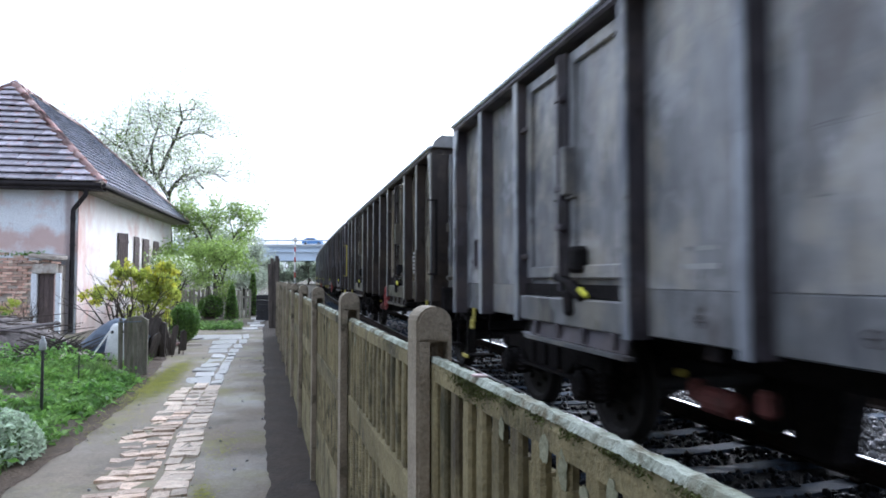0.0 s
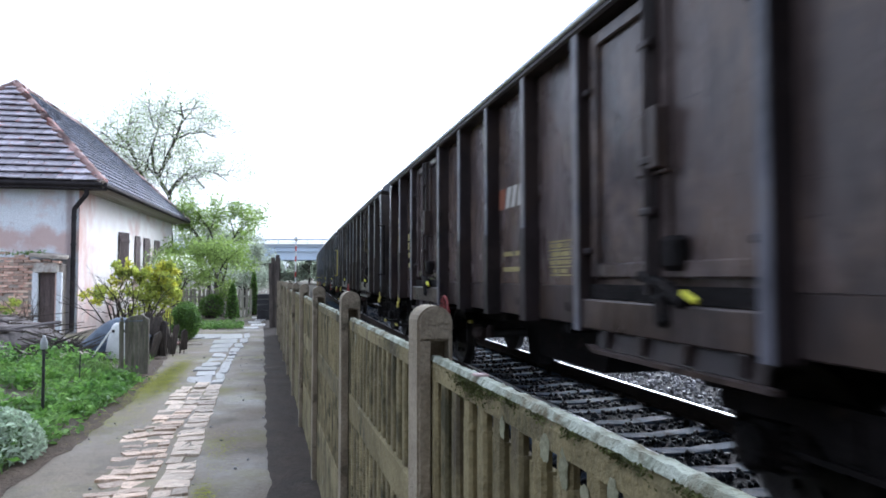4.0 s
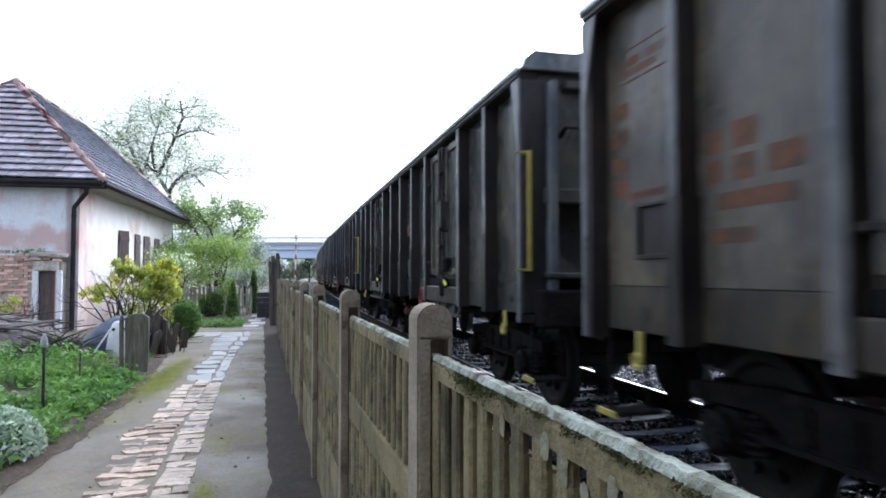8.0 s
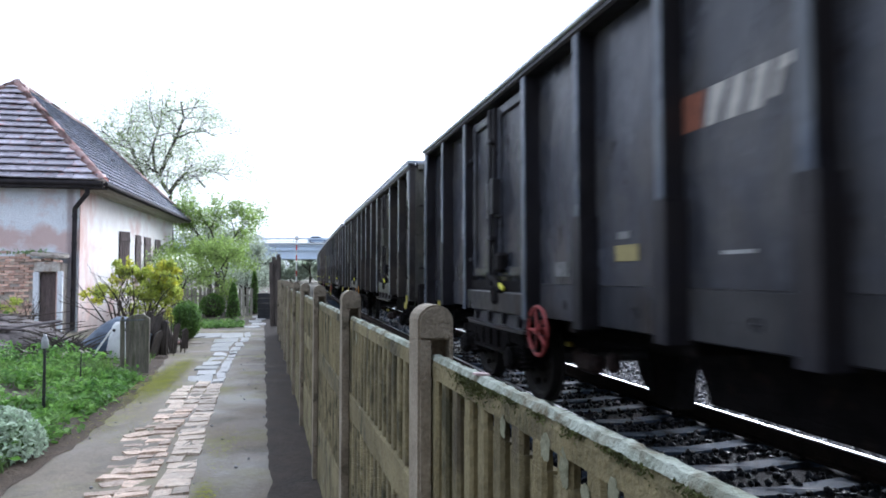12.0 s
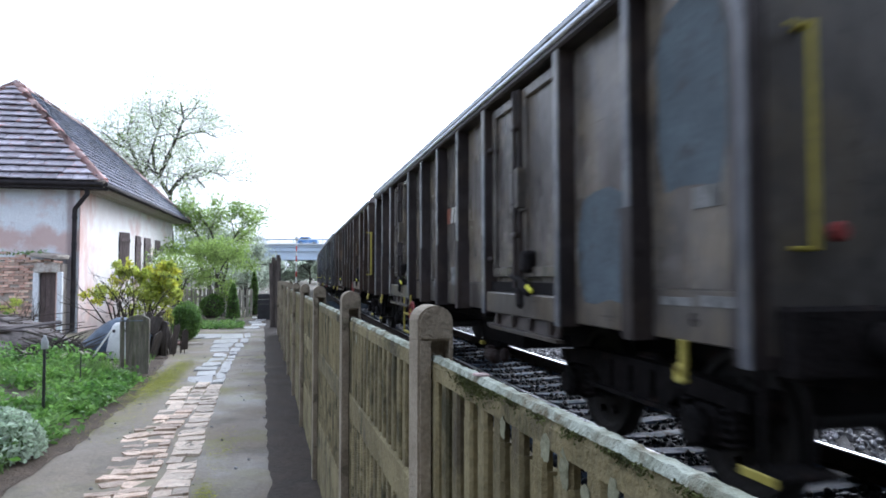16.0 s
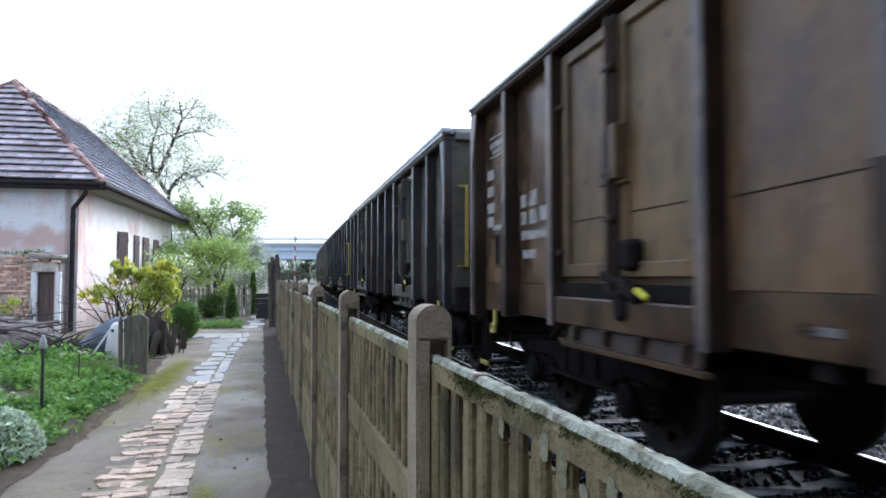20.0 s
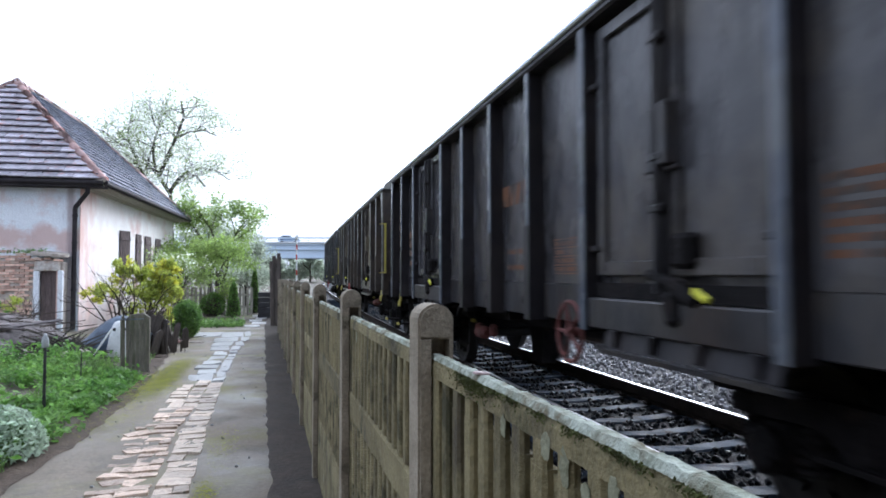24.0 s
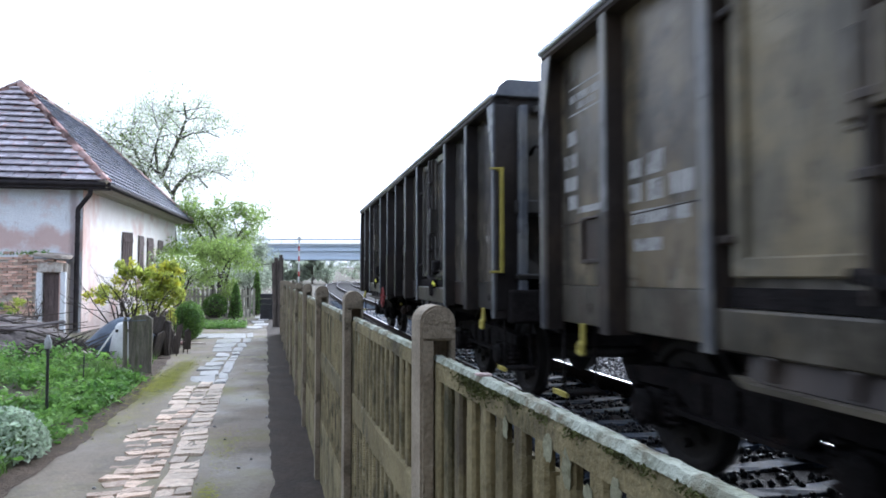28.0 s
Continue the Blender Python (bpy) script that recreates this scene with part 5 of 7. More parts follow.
def marks(wagon, k, rng, ink, logo, high):
    """Painted signs too worn to read: rows of small plain bars on the sheets."""
    def on(y, z):
        return Matrix(((0, 0, -1, -SHEET - 0.0305), (-1, 0, 0, y), (0, 1, 0, z), (0, 0, 0, 1)))

    def row(y, z, w, h, gaps=0.12):
        bm = bmesh.new()
        x = -w / 2
        while x < w / 2 - 0.01:
            step = min(h * rng.uniform(0.45, 0.75), w / 2 - x)
            if rng.uniform() > gaps:
                slab(bm, [(x, -h / 2), (x + step * 0.86, -h / 2), (x + step * 0.86, h / 2), (x, h / 2)], 0, 0.0012, on(y, z))
            x += step
        if len(bm.faces):
            part("mark", bm, ink, wagon)["kind"] = "stuff"

    def line(y, z, w, h):
        bm = bmesh.new()
        slab(bm, [(-w / 2, -h / 2), (w / 2, -h / 2), (w / 2, h / 2), (-w / 2, h / 2)], 0, 0.0012, on(y, z))
        part("mark", bm, ink, wagon)

    def frame_of(y, z, w, h):
        for dz in (-h / 2, h / 2):
            line(y, z + dz, w, 0.012)

    if k in (0, 5, 9):
        # nearly bare sides: a line or two of small print
        for y, z, w, h in {0: ((-0.15, 1.60, 0.34, 0.02), (-0.15, 1.50, 0.36, 0.02), (1.62, 1.53, 0.30, 0.025), (1.62, 1.43, 0.32, 0.03), (-5.9, 1.3, 0.4, 0.04)), 5: ((-5.85, 1.30, 0.55, 0.05), (-0.5, 1.49, 0.26, 0.02)), 9: ((4.85, 1.74, 0.6, 0.08),)}[k]:
            row(y, z, w, h, 0.05)
        if k == 9:
            frame_of(-6.05, 1.265, 0.38, 0.07)
            row(-6.05, 1.265, 0.34, 0.03, 0.05)
    elif k == 7:
        for y, z, w, h in ((6.02, 1.88, 0.34, 0.10), (5.83, 1.74, 0.74, 0.11), (5.85, 1.60, 0.70, 0.10), (6.06, 1.40, 0.26, 0.11), (4.95, 1.95, 0.26, 0.09), (4.45, 1.92, 0.28, 0.05), (4.45, 1.77, 0.28, 0.10), (4.88, 1.72, 0.38, 0.05), (4.72, 2.5, 0.8, 0.06)):
            row(y, z, w, h, 0.05)
        bm = bmesh.new()
        for quad in (((5.11, 2.22), (4.98, 2.31), (4.66, 2.41), (4.62, 2.37)), ((5.11, 2.16), (5.11, 2.22), (4.72, 2.25), (4.74, 2.19)), ((4.74, 2.12), (4.62, 2.41), (4.57, 2.40), (4.68, 2.12)), ((5.1, 2.08), (5.1, 2.13), (4.70, 2.16), (4.72, 2.11))):
            slab(bm, [(y - 4.8, z - 2.2) for y, z in quad], 0, 0.0012, on(4.8, 2.2) @ Matrix.Diagonal((-1, 1, 1, 1)))
        part("mark", bm, M["faded_white"], wagon)
    else:
        # ruled number field, a column of signs, the code in blocks
        frame_of(5.78, 2.75, 0.62, 0.21)
        row(5.80, 2.77, 0.54, 0.06)
        row(5.83, 2.70, 0.46, 0.05, 0.4)
        for z in (2.46, 2.28, 2.10, 1.95):
            row(6.07, z, 0.22, 0.11, 0.05)
        row(5.75, 1.88, 0.5, 0.05, 0.1)
        for y, z, w, h in ((5.08, 2.07, 0.14, 0.12), (4.84, 2.08, 0.18, 0.14), (5.08, 1.91, 0.13, 0.12), (4.84, 1.91, 0.17, 0.13), (4.56, 1.92, 0.24, 0.13)):
            row(y, z, w, h, 0.0)
        row(4.81, 1.75, 0.64, 0.09, 0.05)
        row(4.94, 1.57, 0.32, 0.08, 0.05)
        frame_of(4.68, 1.19, 0.62, 0.08)
        row(4.66, 1.19, 0.56, 0.05, 0.05)
    # load table in ruled lines
    if k not in (0, 7, 9):
        y2 = -1.60
        for i in range(5):
            line(y2, 1.66 - i * 0.07, 0.44, 0.012)
            if i < 4:
                row(y2, 1.625 - i * 0.07, 0.40, 0.035, 0.25)
    if k not in (0, 5, 7, 9):
        row(-0.47, 1.595, 0.60, 0.045, 0.05)
        row(-0.48, 1.44, 0.63, 0.045, 0.05)
    if k in (1, 3, 7, 10, 11):
        for i, w in enumerate((0.5, 0.4, 0.52, 0.34, 0.45, 0.5)):
            row(-4.55 + (0.54 - w) / 2, 1.78 - i * 0.065, w, 0.035, 0.08)
    if logo:
        bm = bmesh.new()
        h = 0.21
        at = on(-0.45, high) @ Matrix.Diagonal((1.05, 1.0, 1, 1))
        slab(bm, [(-0.41, 0.0), (-0.23, 0.0), (-0.20, h), (-0.39, h)], 0, 0.0012, at)
        part("mark", bm, ink if ink == M["mark_orange"] else M["mark_logo"], wagon)
        bm = bmesh.new()
        slab(bm, [(-0.20, 0.0), (-0.11, 0.0), (-0.02, h), (-0.15, h)], 0, 0.0012, at)
        slab(bm, [(-0.05, 0.0), (0.06, 0.0), (0.13, h), (0.03, h)], 0, 0.0012, at)
        slab(bm, [(0.12, 0.0), (0.22, 0.0), (0.28, h), (0.18, h)], 0, 0.0012, at)
        slab(bm, [(0.27, 0.03), (0.32, 0.03), (0.36, h * 0.7), (0.41, h * 0.75), (0.41, h), (0.33, h)], 0, 0.0012, at)
        part("mark", bm, ink if ink == M["mark_orange"] else M["logo_white"], wagon)


def rng_of(k, a):
    """A small tilt, its own for each sheet."""
    return 0.012 * math.sin(7.1 * a + k)


def side_of(wagon, k, paint_m, sill_m, meshes):
    """Everything on the side that faces the fence, in the wagon's own space (outwards is -x)."""
    flip = Matrix.Diagonal((-1, 1, 1, 1))
    for a, b in zip(RIBS, RIBS[1:]):
        bm = bmesh.new()
        box(bm, (-SHEET, (a + b) / 2, (FLOOR + TOP) / 2 - 0.05), (0.06, a - b, TOP - FLOOR - 0.1))
        part("sheet", bm, paint_m, wagon)
    bm = bmesh.new()
    box(bm, (-SHEET - 0.002, 0, (LOW + FLOOR) / 2 - 0.001), (0.06, BODY - 0.12, FLOOR - LOW - 0.002), bevel=0.010)
    part("side_sill", bm, sill_m, wagon)
    # dark rib tone on this rail stands for the shadow under the bead
    bm = bmesh.new()
    box(bm, (-OUT + 0.085, 0, TOP - 0.05), (0.19, BODY, 0.1), bevel=0.018)
    part("top_rail", bm, meshes["rib"].materials[0], wagon)
    bm = bmesh.new()
    tube(bm, (-OUT - 0.006, BODY / 2 + 0.005, TOP - 0.022), (-OUT - 0.006, -BODY / 2 - 0.005, TOP - 0.022), 0.03, seg=16)
    part("top_bead", bm, M["top_bead"], wagon, "round bead along the top edge, paled for sky gleam", True)
    for i, y in enumerate(RIBS):
        if i in (0, 10):
            o = piece("corner_post", meshes["corner_post"], wagon, Matrix.Translation((-SHEET, y, 0)) @ (flip if i == 0 else Matrix.Diagonal((-1, -1, 1, 1))))
        elif i in (2, 3, 7, 8):
            piece("door_post", meshes["door_post"], wagon, Matrix.Translation((-SHEET, y, 0)) @ flip)
        else:
            piece("rib", meshes["rib"], wagon, Matrix.Translation((-SHEET, y, 0)) @ flip)
    for y in (RIBS[2] - DOOR / 2, RIBS[7] - DOOR / 2):
        for s in (-1, 1):
            leaf = bpy.data.objects.new("door_leaf", meshes["door_leaf"])
            scene.collection.objects.link(leaf)
            leaf.parent = wagon
            leaf.matrix_basis = Matrix.Translation((-SHEET - 0.05, y + s * 0.445, 0))
        piece("lock_bar", meshes["lock_bar"], wagon, Matrix.Translation((-SHEET - 0.115, y, 0)))
        piece("lock_box", meshes["lock_box"], wagon, Matrix.Translation((-SHEET - 0.115, y + 0.08, 2.15)))
        piece("lock_box", meshes["lock_box"], wagon, Matrix.Translation((-SHEET - 0.125, y - 0.07, 2.18)))
        piece("latch_lever", KIT["latch_lever"], wagon, Matrix.Translation((-SHEET - 0.20, y - 0.46, 1.262)) @ Matrix.Diagonal((1, 0.85, 0.75, 1)))
        for nm in ("latch_plate", "latch_arm", "latch_elbow", "latch_catch", "latch_rod"):
            piece(nm, meshes[nm], wagon, Matrix.Translation((-SHEET - 0.06, y, 0)))
        flap = piece("flap", meshes["flap"], wagon, Matrix.Translation((-SHEET - 0.06, y, 0)))
        piece("flap_lip", meshes["flap_lip"], flap, Matrix.Identity(4))
        for z in (1.55, 2.70):
            piece("hinge", meshes["hinge"], wagon, Matrix.Translation((-SHEET - 0.085, y + 0.895, z)))
            piece("hinge", meshes["hinge"], wagon, Matrix.Translation((-SHEET - 0.085, y - 0.895, z)))
        piece("door_sill", meshes["door_sill"], wagon, Matrix.Translation((-SHEET - 0.06, y, 0)))
    bm = bmesh.new()
    hy, hz = (5.0, 1.39) if k in (6, 7) else (5.66, 1.64)
    box(bm, (-SHEET - 0.036, hy, hz), (0.012, 0.34, 0.34), bevel=0.004)
    for dy, dz, w, h in ((0, -0.16, 0.34, 0.03), (0, 0.16, 0.34, 0.02), (-0.16, 0, 0.025, 0.29), (0.16, 0, 0.025, 0.29)):
        box(bm, (-SHEET - 0.05, hy + dy, hz + dz), (0.035, w, h), bevel=0.005)
    part("label_holder", bm, meshes["rib"].materials[0], wagon, "dark square label holder")
    # stamped tie-ring recesses along the lower fold
    for y in (5.75, 1.62, 0.52, -0.62, -1.75, -5.75):
        bm = bmesh.new()
        ring(bm, (-SHEET - 0.034, y, 1.13), 0.035, 0.006, "X", 14, 5)
        box(bm, (-SHEET - 0.036, y + 0.01, 1.13), (0.012, 0.05, 0.010), bevel=0.002)
        part("tie_ring", bm, meshes["rib"].materials[0], wagon)
    if k in (8, 11):
        # dark line laid along the sheets for their crease
        for a, b in zip(RIBS, RIBS[1:]):
            if a - b > 1.5 and k == 11:
                continue
            bm = bmesh.new()
            tube(bm, (-SHEET - (0.066 if a - b > 1.5 else 0.03), a - 0.1, 1.785 + rng_of(k, a)), (-SHEET - (0.066 if a - b > 1.5 else 0.03), b + 0.1, 1.785 - rng_of(k, a)), 0.006, seg=5)
            part("weld_seam", bm, meshes["rib"].materials[0], wagon)


def make_wagon(k):
    tone, dark, light, rust, mark, wheel, ladder, grab, patches, logo = LIVERY[k]
    rng = np.random.default_rng(100 + k)
    smooth_end = k in (6, 7, 9)
    p = paint("wagon_paint", dark, light, rust, 0.14)
    # rib webs darkened: the shade on their faces is put into the paint
    ribs = paint("shaded_rib_paint", tuple(0.004 + c * f for c, f in zip(dark, (0.26, 0.23, 0.26))), tuple(0.008 + c * f for c, f in zip(light, (0.26, 0.23, 0.26))), tuple(c * 0.35 for c in rust), 0.4, 0.1)
    # flanges lightened towards blue, standing in for sky caught on them
    flange = paint("lit_flange_paint", tuple(g + c * 0.8 for c, g in zip(dark, (0.06, 0.075, 0.098))), tuple(g + c * 0.85 for c, g in zip(light, (0.07, 0.09, 0.118))), tuple(g + c * 0.6 for c, g in zip(rust, (0.04, 0.048, 0.06))), 0.2, 0.12)
    # end walls take a darker tone than the sides
    end_tone = (0.4, 0.5) if smooth_end else (0.6, 0.75)
    end_p = paint("dark_end_paint", tuple(0.008 + c * end_tone[0] for c in dark), tuple(0.012 + c * end_tone[1] for c in light), tuple(c * 0.4 for c in rust), 0.4)
    sill = paint("wagon_sill_paint", tuple(c * 0.62 for c in dark), tuple(c * 0.72 for c in light), (0.085, 0.058, 0.042))
    w = thing("goods_wagon", on_track(14.04 * k), "open-top " + tone + " steel goods wagon with upright ribs", "goods wagon", "wagons of the goods train")
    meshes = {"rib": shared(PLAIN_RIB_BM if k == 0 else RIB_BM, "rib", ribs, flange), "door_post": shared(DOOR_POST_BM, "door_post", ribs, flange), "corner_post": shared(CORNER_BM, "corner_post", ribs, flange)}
    bm = bmesh.new()
    z0, z1, hw = FLOOR + 0.06, TOP - 0.14, 0.43
    box(bm, (0, 0, (z0 + z1) / 2), (0.03, hw * 2, z1 - z0))
    for y, s in ((-hw + 0.05, 0.1), (hw - 0.05, 0.1)):
        box(bm, (-0.025, y, (z0 + z1) / 2), (0.05, s, z1 - z0), bevel=0.01)
    for z in (z0 + 0.05, z1 - 0.05):
        box(bm, (-0.0255, 0, z), (0.049, hw * 2 - 0.2, 0.1), bevel=0.01)
    tint = {8: ((0.13, 0.092, 0.05), (0.185, 0.135, 0.072)), 11: ((0.17, 0.152, 0.10), (0.235, 0.213, 0.145))}.get(k)
    meshes["door_leaf"] = mesh_of(bm, "door_leaf", paint("faded_door_paint", *tint, rust, 0.3) if tint else p)
    bm = bmesh.new()
    box(bm, (0, 0, (z0 + z1) / 2), (0.05, 0.07, z1 - z0), bevel=0.01)
    tube(bm, (-0.05, -0.0, z0 - 0.1), (-0.05, 0.0, z1 - 0.02), 0.022, seg=8)
    for z in (1.75, 2.05, 2.75):
        box(bm, (-0.045, 0, z), (0.06, 0.11, 0.05), bevel=0.01)
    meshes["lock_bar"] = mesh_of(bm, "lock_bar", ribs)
    bm = bmesh.new()
    box(bm, (0, 0, 0), (0.11, 0.085, 0.37), bevel=0.01)
    box(bm, (0.02, 0, -0.20), (0.06, 0.12, 0.025), bevel=0.006)
    meshes["lock_box"] = mesh_of(bm, "lock_box", sill)
    # latch: a plate on the door's foot, a dark bent arm and its bracket
    bm = bmesh.new()
    box(bm, (-0.05, -0.20, 1.50), (0.12, 0.17, 0.20), bevel=0.03)
    meshes["latch_plate"] = mesh_of(bm, "latch_plate", M["under"])
    bm = bmesh.new()
    box(bm, (-0.09, -0.06, 1.34), (0.07, 0.34, 0.06), rot=pose(0, 0, 0, 12, 0, 0), bevel=0.015)
    meshes["latch_arm"] = mesh_of(bm, "latch_arm", M["under"])
    bm = bmesh.new()
    box(bm, (-0.10, -0.25, 1.27), (0.07, 0.24, 0.08), rot=pose(0, 0, 0, 24, 0, 0), bevel=0.02)
    meshes["latch_elbow"] = mesh_of(bm, "latch_elbow", M["under"])
    bm = bmesh.new()
    box(bm, (-0.09, -0.14, 1.18), (0.09, 0.13, 0.20), rot=pose(0, 0, 0, -14, 0, 0), bevel=0.03)
    meshes["latch_catch"] = mesh_of(bm, "latch_catch", M["under"])
    # dark strip put in for the shadow gap below the door
    bm = bmesh.new()
    box(bm, (-0.025, 0, 1.265), (0.03, DOOR - 0.16, 0.10))
    meshes["latch_rod"] = mesh_of(bm, "latch_rod", M["under"])
    bm = bmesh.new()
    box(bm, (0, 0, 0), (0.10, 0.11, 0.05), bevel=0.012)
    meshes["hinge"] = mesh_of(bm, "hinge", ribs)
    bm = bmesh.new()
    box(bm, (-0.05, 0, 1.105), (0.09, DOOR - 0.14, 0.21), bevel=0.012)
    meshes["door_sill"] = mesh_of(bm, "door_sill", sill)
    # loading flap folded under the sill: slanted plate painted as shaded, brackets, lighter lip
    bm = bmesh.new()
    slab(bm, [(-0.05, 1.0), (-0.02, 1.0), (-0.05, 0.88), (-0.08, 0.88)], -0.93, 0.72, Matrix(((1, 0, 0, 0), (0, 0, 1, 0), (0, 1, 0, 0), (0, 0, 0, 1))))
    for y in (-0.8, -0.35, 0.1, 0.55):
        box(bm, (-0.085, y, 0.95), (0.04, 0.05, 0.11), bevel=0.008)
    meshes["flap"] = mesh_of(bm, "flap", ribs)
    bm = bmesh.new()
    slab(bm, [(-1.05, 0.852), (0.66, 0.852), (0.74, 0.90), (0.70, 0.90), (0.62, 0.878), (-1.05, 0.878)], -0.06, 0.0, Matrix(((0, 0, 1, -0.085), (1, 0, 0, 0), (0, 1, 0, 0), (0, 0, 0, 1))))
    meshes["flap_lip"] = mesh_of(bm, "flap_lip", sill)
    side_of(w, k, p, sill, meshes)

    # the far side, plain, ends, floor, frame
    bm = bmesh.new()
    box(bm, (SHEET, 0, (LOW + TOP) / 2), (0.06, BODY - 0.16, TOP - LOW - 0.02))
    box(bm, (OUT - 0.085, 0, TOP - 0.05), (0.19, BODY, 0.1), bevel=0.018)
    part("side_wall", bm, p, w)
    for i, y in enumerate(RIBS):
        piece("rib", meshes["door_post"], w, Matrix.Translation((SHEET, y, 0)))
    for s in (-1, 1):
        bm = bmesh.new()
        if smooth_end:
            box(bm, (0, s * (BODY / 2 - 0.03), (LOW + TOP) / 2 - 0.03), (2 * SHEET + 0.12, 0.10, TOP - LOW - 0.06))
        else:
            box(bm, (0, s * (BODY / 2 - 0.05), (2.05 + TOP) / 2), (2 * SHEET - 0.07, 0.06, TOP - 2.05 - 0.1))
            box(bm, (0, s * (BODY / 2 - 0.2), (LOW + 2.05) / 2), (2 * SHEET - 0.07, 0.3, 2.05 - LOW - 0.02))
            bmesh.ops.translate(bm, verts=[v for v in bm.verts if v.co.z < 2.04], vec=(0, -s * 0.22, 0))
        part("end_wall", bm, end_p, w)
        beams = [((0, s * (BODY / 2 + 0.02), TOP - 0.05), (2 * OUT - 0.3, 0.16, 0.1))] if smooth_end else [((0, s * (BODY / 2 + 0.01), TOP - 0.15), (2.15, 0.14, 0.08))]
        if not smooth_end:
            beams += [((0, s * (BODY / 2 - 0.14), 2.08), (2 * SHEET - 0.1, 0.44, 0.14)), ((0, s * (BODY / 2 - 0.1), 1.36), (2 * SHEET - 0.1, 0.44, 0.06))]
        for c, size in beams:
            bm = bmesh.new()
            box(bm, c, size, bevel=0.015)
            part("end_crossbar", bm, p if smooth_end else end_p, w)
        if not smooth_end:
            bm = bmesh.new()
            slab(bm, [(-1.49, TOP - 0.03), (1.49, TOP - 0.03), (1.45, TOP + 0.07), (1.36, TOP + 0.145), (-1.36, TOP + 0.145), (-1.45, TOP + 0.07)], 0.0, 0.09, Matrix(((1, 0, 0, 0), (0, 0, s, s * (BODY / 2 - 0.01)), (0, 1, 0, 0), (0, 0, 0, 1))))
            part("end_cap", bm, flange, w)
            # dark strip set in as the shade of the recess below the cap
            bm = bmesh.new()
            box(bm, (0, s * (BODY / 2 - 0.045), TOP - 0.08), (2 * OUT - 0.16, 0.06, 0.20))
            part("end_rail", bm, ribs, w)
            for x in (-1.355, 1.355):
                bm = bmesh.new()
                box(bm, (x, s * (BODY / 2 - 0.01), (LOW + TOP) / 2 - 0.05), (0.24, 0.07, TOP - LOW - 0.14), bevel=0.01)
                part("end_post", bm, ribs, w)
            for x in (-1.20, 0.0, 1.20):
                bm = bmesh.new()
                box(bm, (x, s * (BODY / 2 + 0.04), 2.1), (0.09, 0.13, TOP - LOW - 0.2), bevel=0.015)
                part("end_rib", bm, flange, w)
                if x:
                    # gusset at the foot of the rib
                    bm = bmesh.new()
                    slab(bm, [(0.0, 1.36), (0.30, 1.36), (0.0, 1.62)], -0.01, 0.01, Matrix(((-math.copysign(1, x), 0, 0, x), (0, 0, 1, s * (BODY / 2 + 0.03)), (0, 1, 0, 0), (0, 0, 0, 1))))
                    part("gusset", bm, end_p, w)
            bm = bmesh.new()
            tube(bm, (-1.08, s * (BODY / 2 + 0.09), 2.70), (-0.45, s * (BODY / 2 + 0.09), 2.70), 0.013, seg=6)
            for x in (-1.08, -0.45):
                tube(bm, (x, s * (BODY / 2 - 0.03), 2.64), (x, s * (BODY / 2 + 0.10), 2.705), 0.026, 0.014, seg=6)
            part("handrail", bm, M["under"], w)
        bm = bmesh.new()
        box(bm, (0, s * (BODY / 2 + 0.05), 1.06), (2.7, 0.16, 0.34), bevel=0.02)
        part("headstock", bm, M["under"], w)
        for x in (-0.875, 0.875):
            piece("buffer", KIT["buffer"], w, Matrix.Translation((x, s * (BODY / 2 + 0.06), 1.06)) @ pose(0, 0, 0, 0, 0, 0 if s > 0 else 180))
        piece("coupling", KIT["coupling"], w, Matrix.Translation((0, s * (BODY / 2 + 0.06), 1.02)) @ pose(0, 0, 0, 0, 0, 0 if s > 0 else 180))
        piece("lashing_hook", KIT["lashing_hook"], w, Matrix.Translation((-1.42, s * (BODY / 2 - 0.62), 0.94)) @ Matrix.Diagonal((1, 0.6, 0.8, 1)))
        piece("step", KIT["step"], w, Matrix.Translation((-1.2, s * (BODY / 2 - 0.1), 0.42)))
        piece("step_edge", KIT["step_edge"], w, Matrix.Translation((-1.2, s * (BODY / 2 - 0.1), 0.42)))
        piece("step_hanger", KIT["step_hanger"], w, Matrix.Translation((-1.2, s * (BODY / 2 - 0.1), 0.42)))
    piece("grab_bar", KIT["grab_bar" if grab else "dark_bar"], w, Matrix.Translation((-1.21, -BODY / 2 - 0.11, 1.485) if smooth_end else (-1.44, -BODY / 2 - 0.11, 1.40)))
    if k in (1, 2, 11, 12):
        bm = bmesh.new()
        box(bm, (-0.46, -BODY / 2 - 0.05, 1.87), (0.13, 0.02, 0.22), rot=pose(0, 0, 0, 0, -6, 0), bevel=0.01)
        part("tag_plate", bm, M["orange_paint" if k == 1 else "grab_yellow"], w, "small bright tag plate")
        bm = bmesh.new()
        box(bm, (-0.42, -BODY / 2 - 0.05, 1.66), (0.03, 0.03, 0.24), bevel=0.006)
        part("tag_bracket", bm, M["under"], w)
    if k == 1:
        for i in range(4):
            bm = bmesh.new()
            box(bm, (-0.75 + i * 0.12, -BODY / 2 - 0.045, 1.47), (0.116, 0.012, 0.065), bevel=0.003)
            part("warning_stripe", bm, M["grab_yellow" if i in (0, 3) else "orange_paint" if i == 2 else "brown_black"], w)
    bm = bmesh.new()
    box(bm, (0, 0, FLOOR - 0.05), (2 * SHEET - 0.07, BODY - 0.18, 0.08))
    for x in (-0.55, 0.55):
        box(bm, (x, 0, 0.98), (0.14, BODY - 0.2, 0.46))
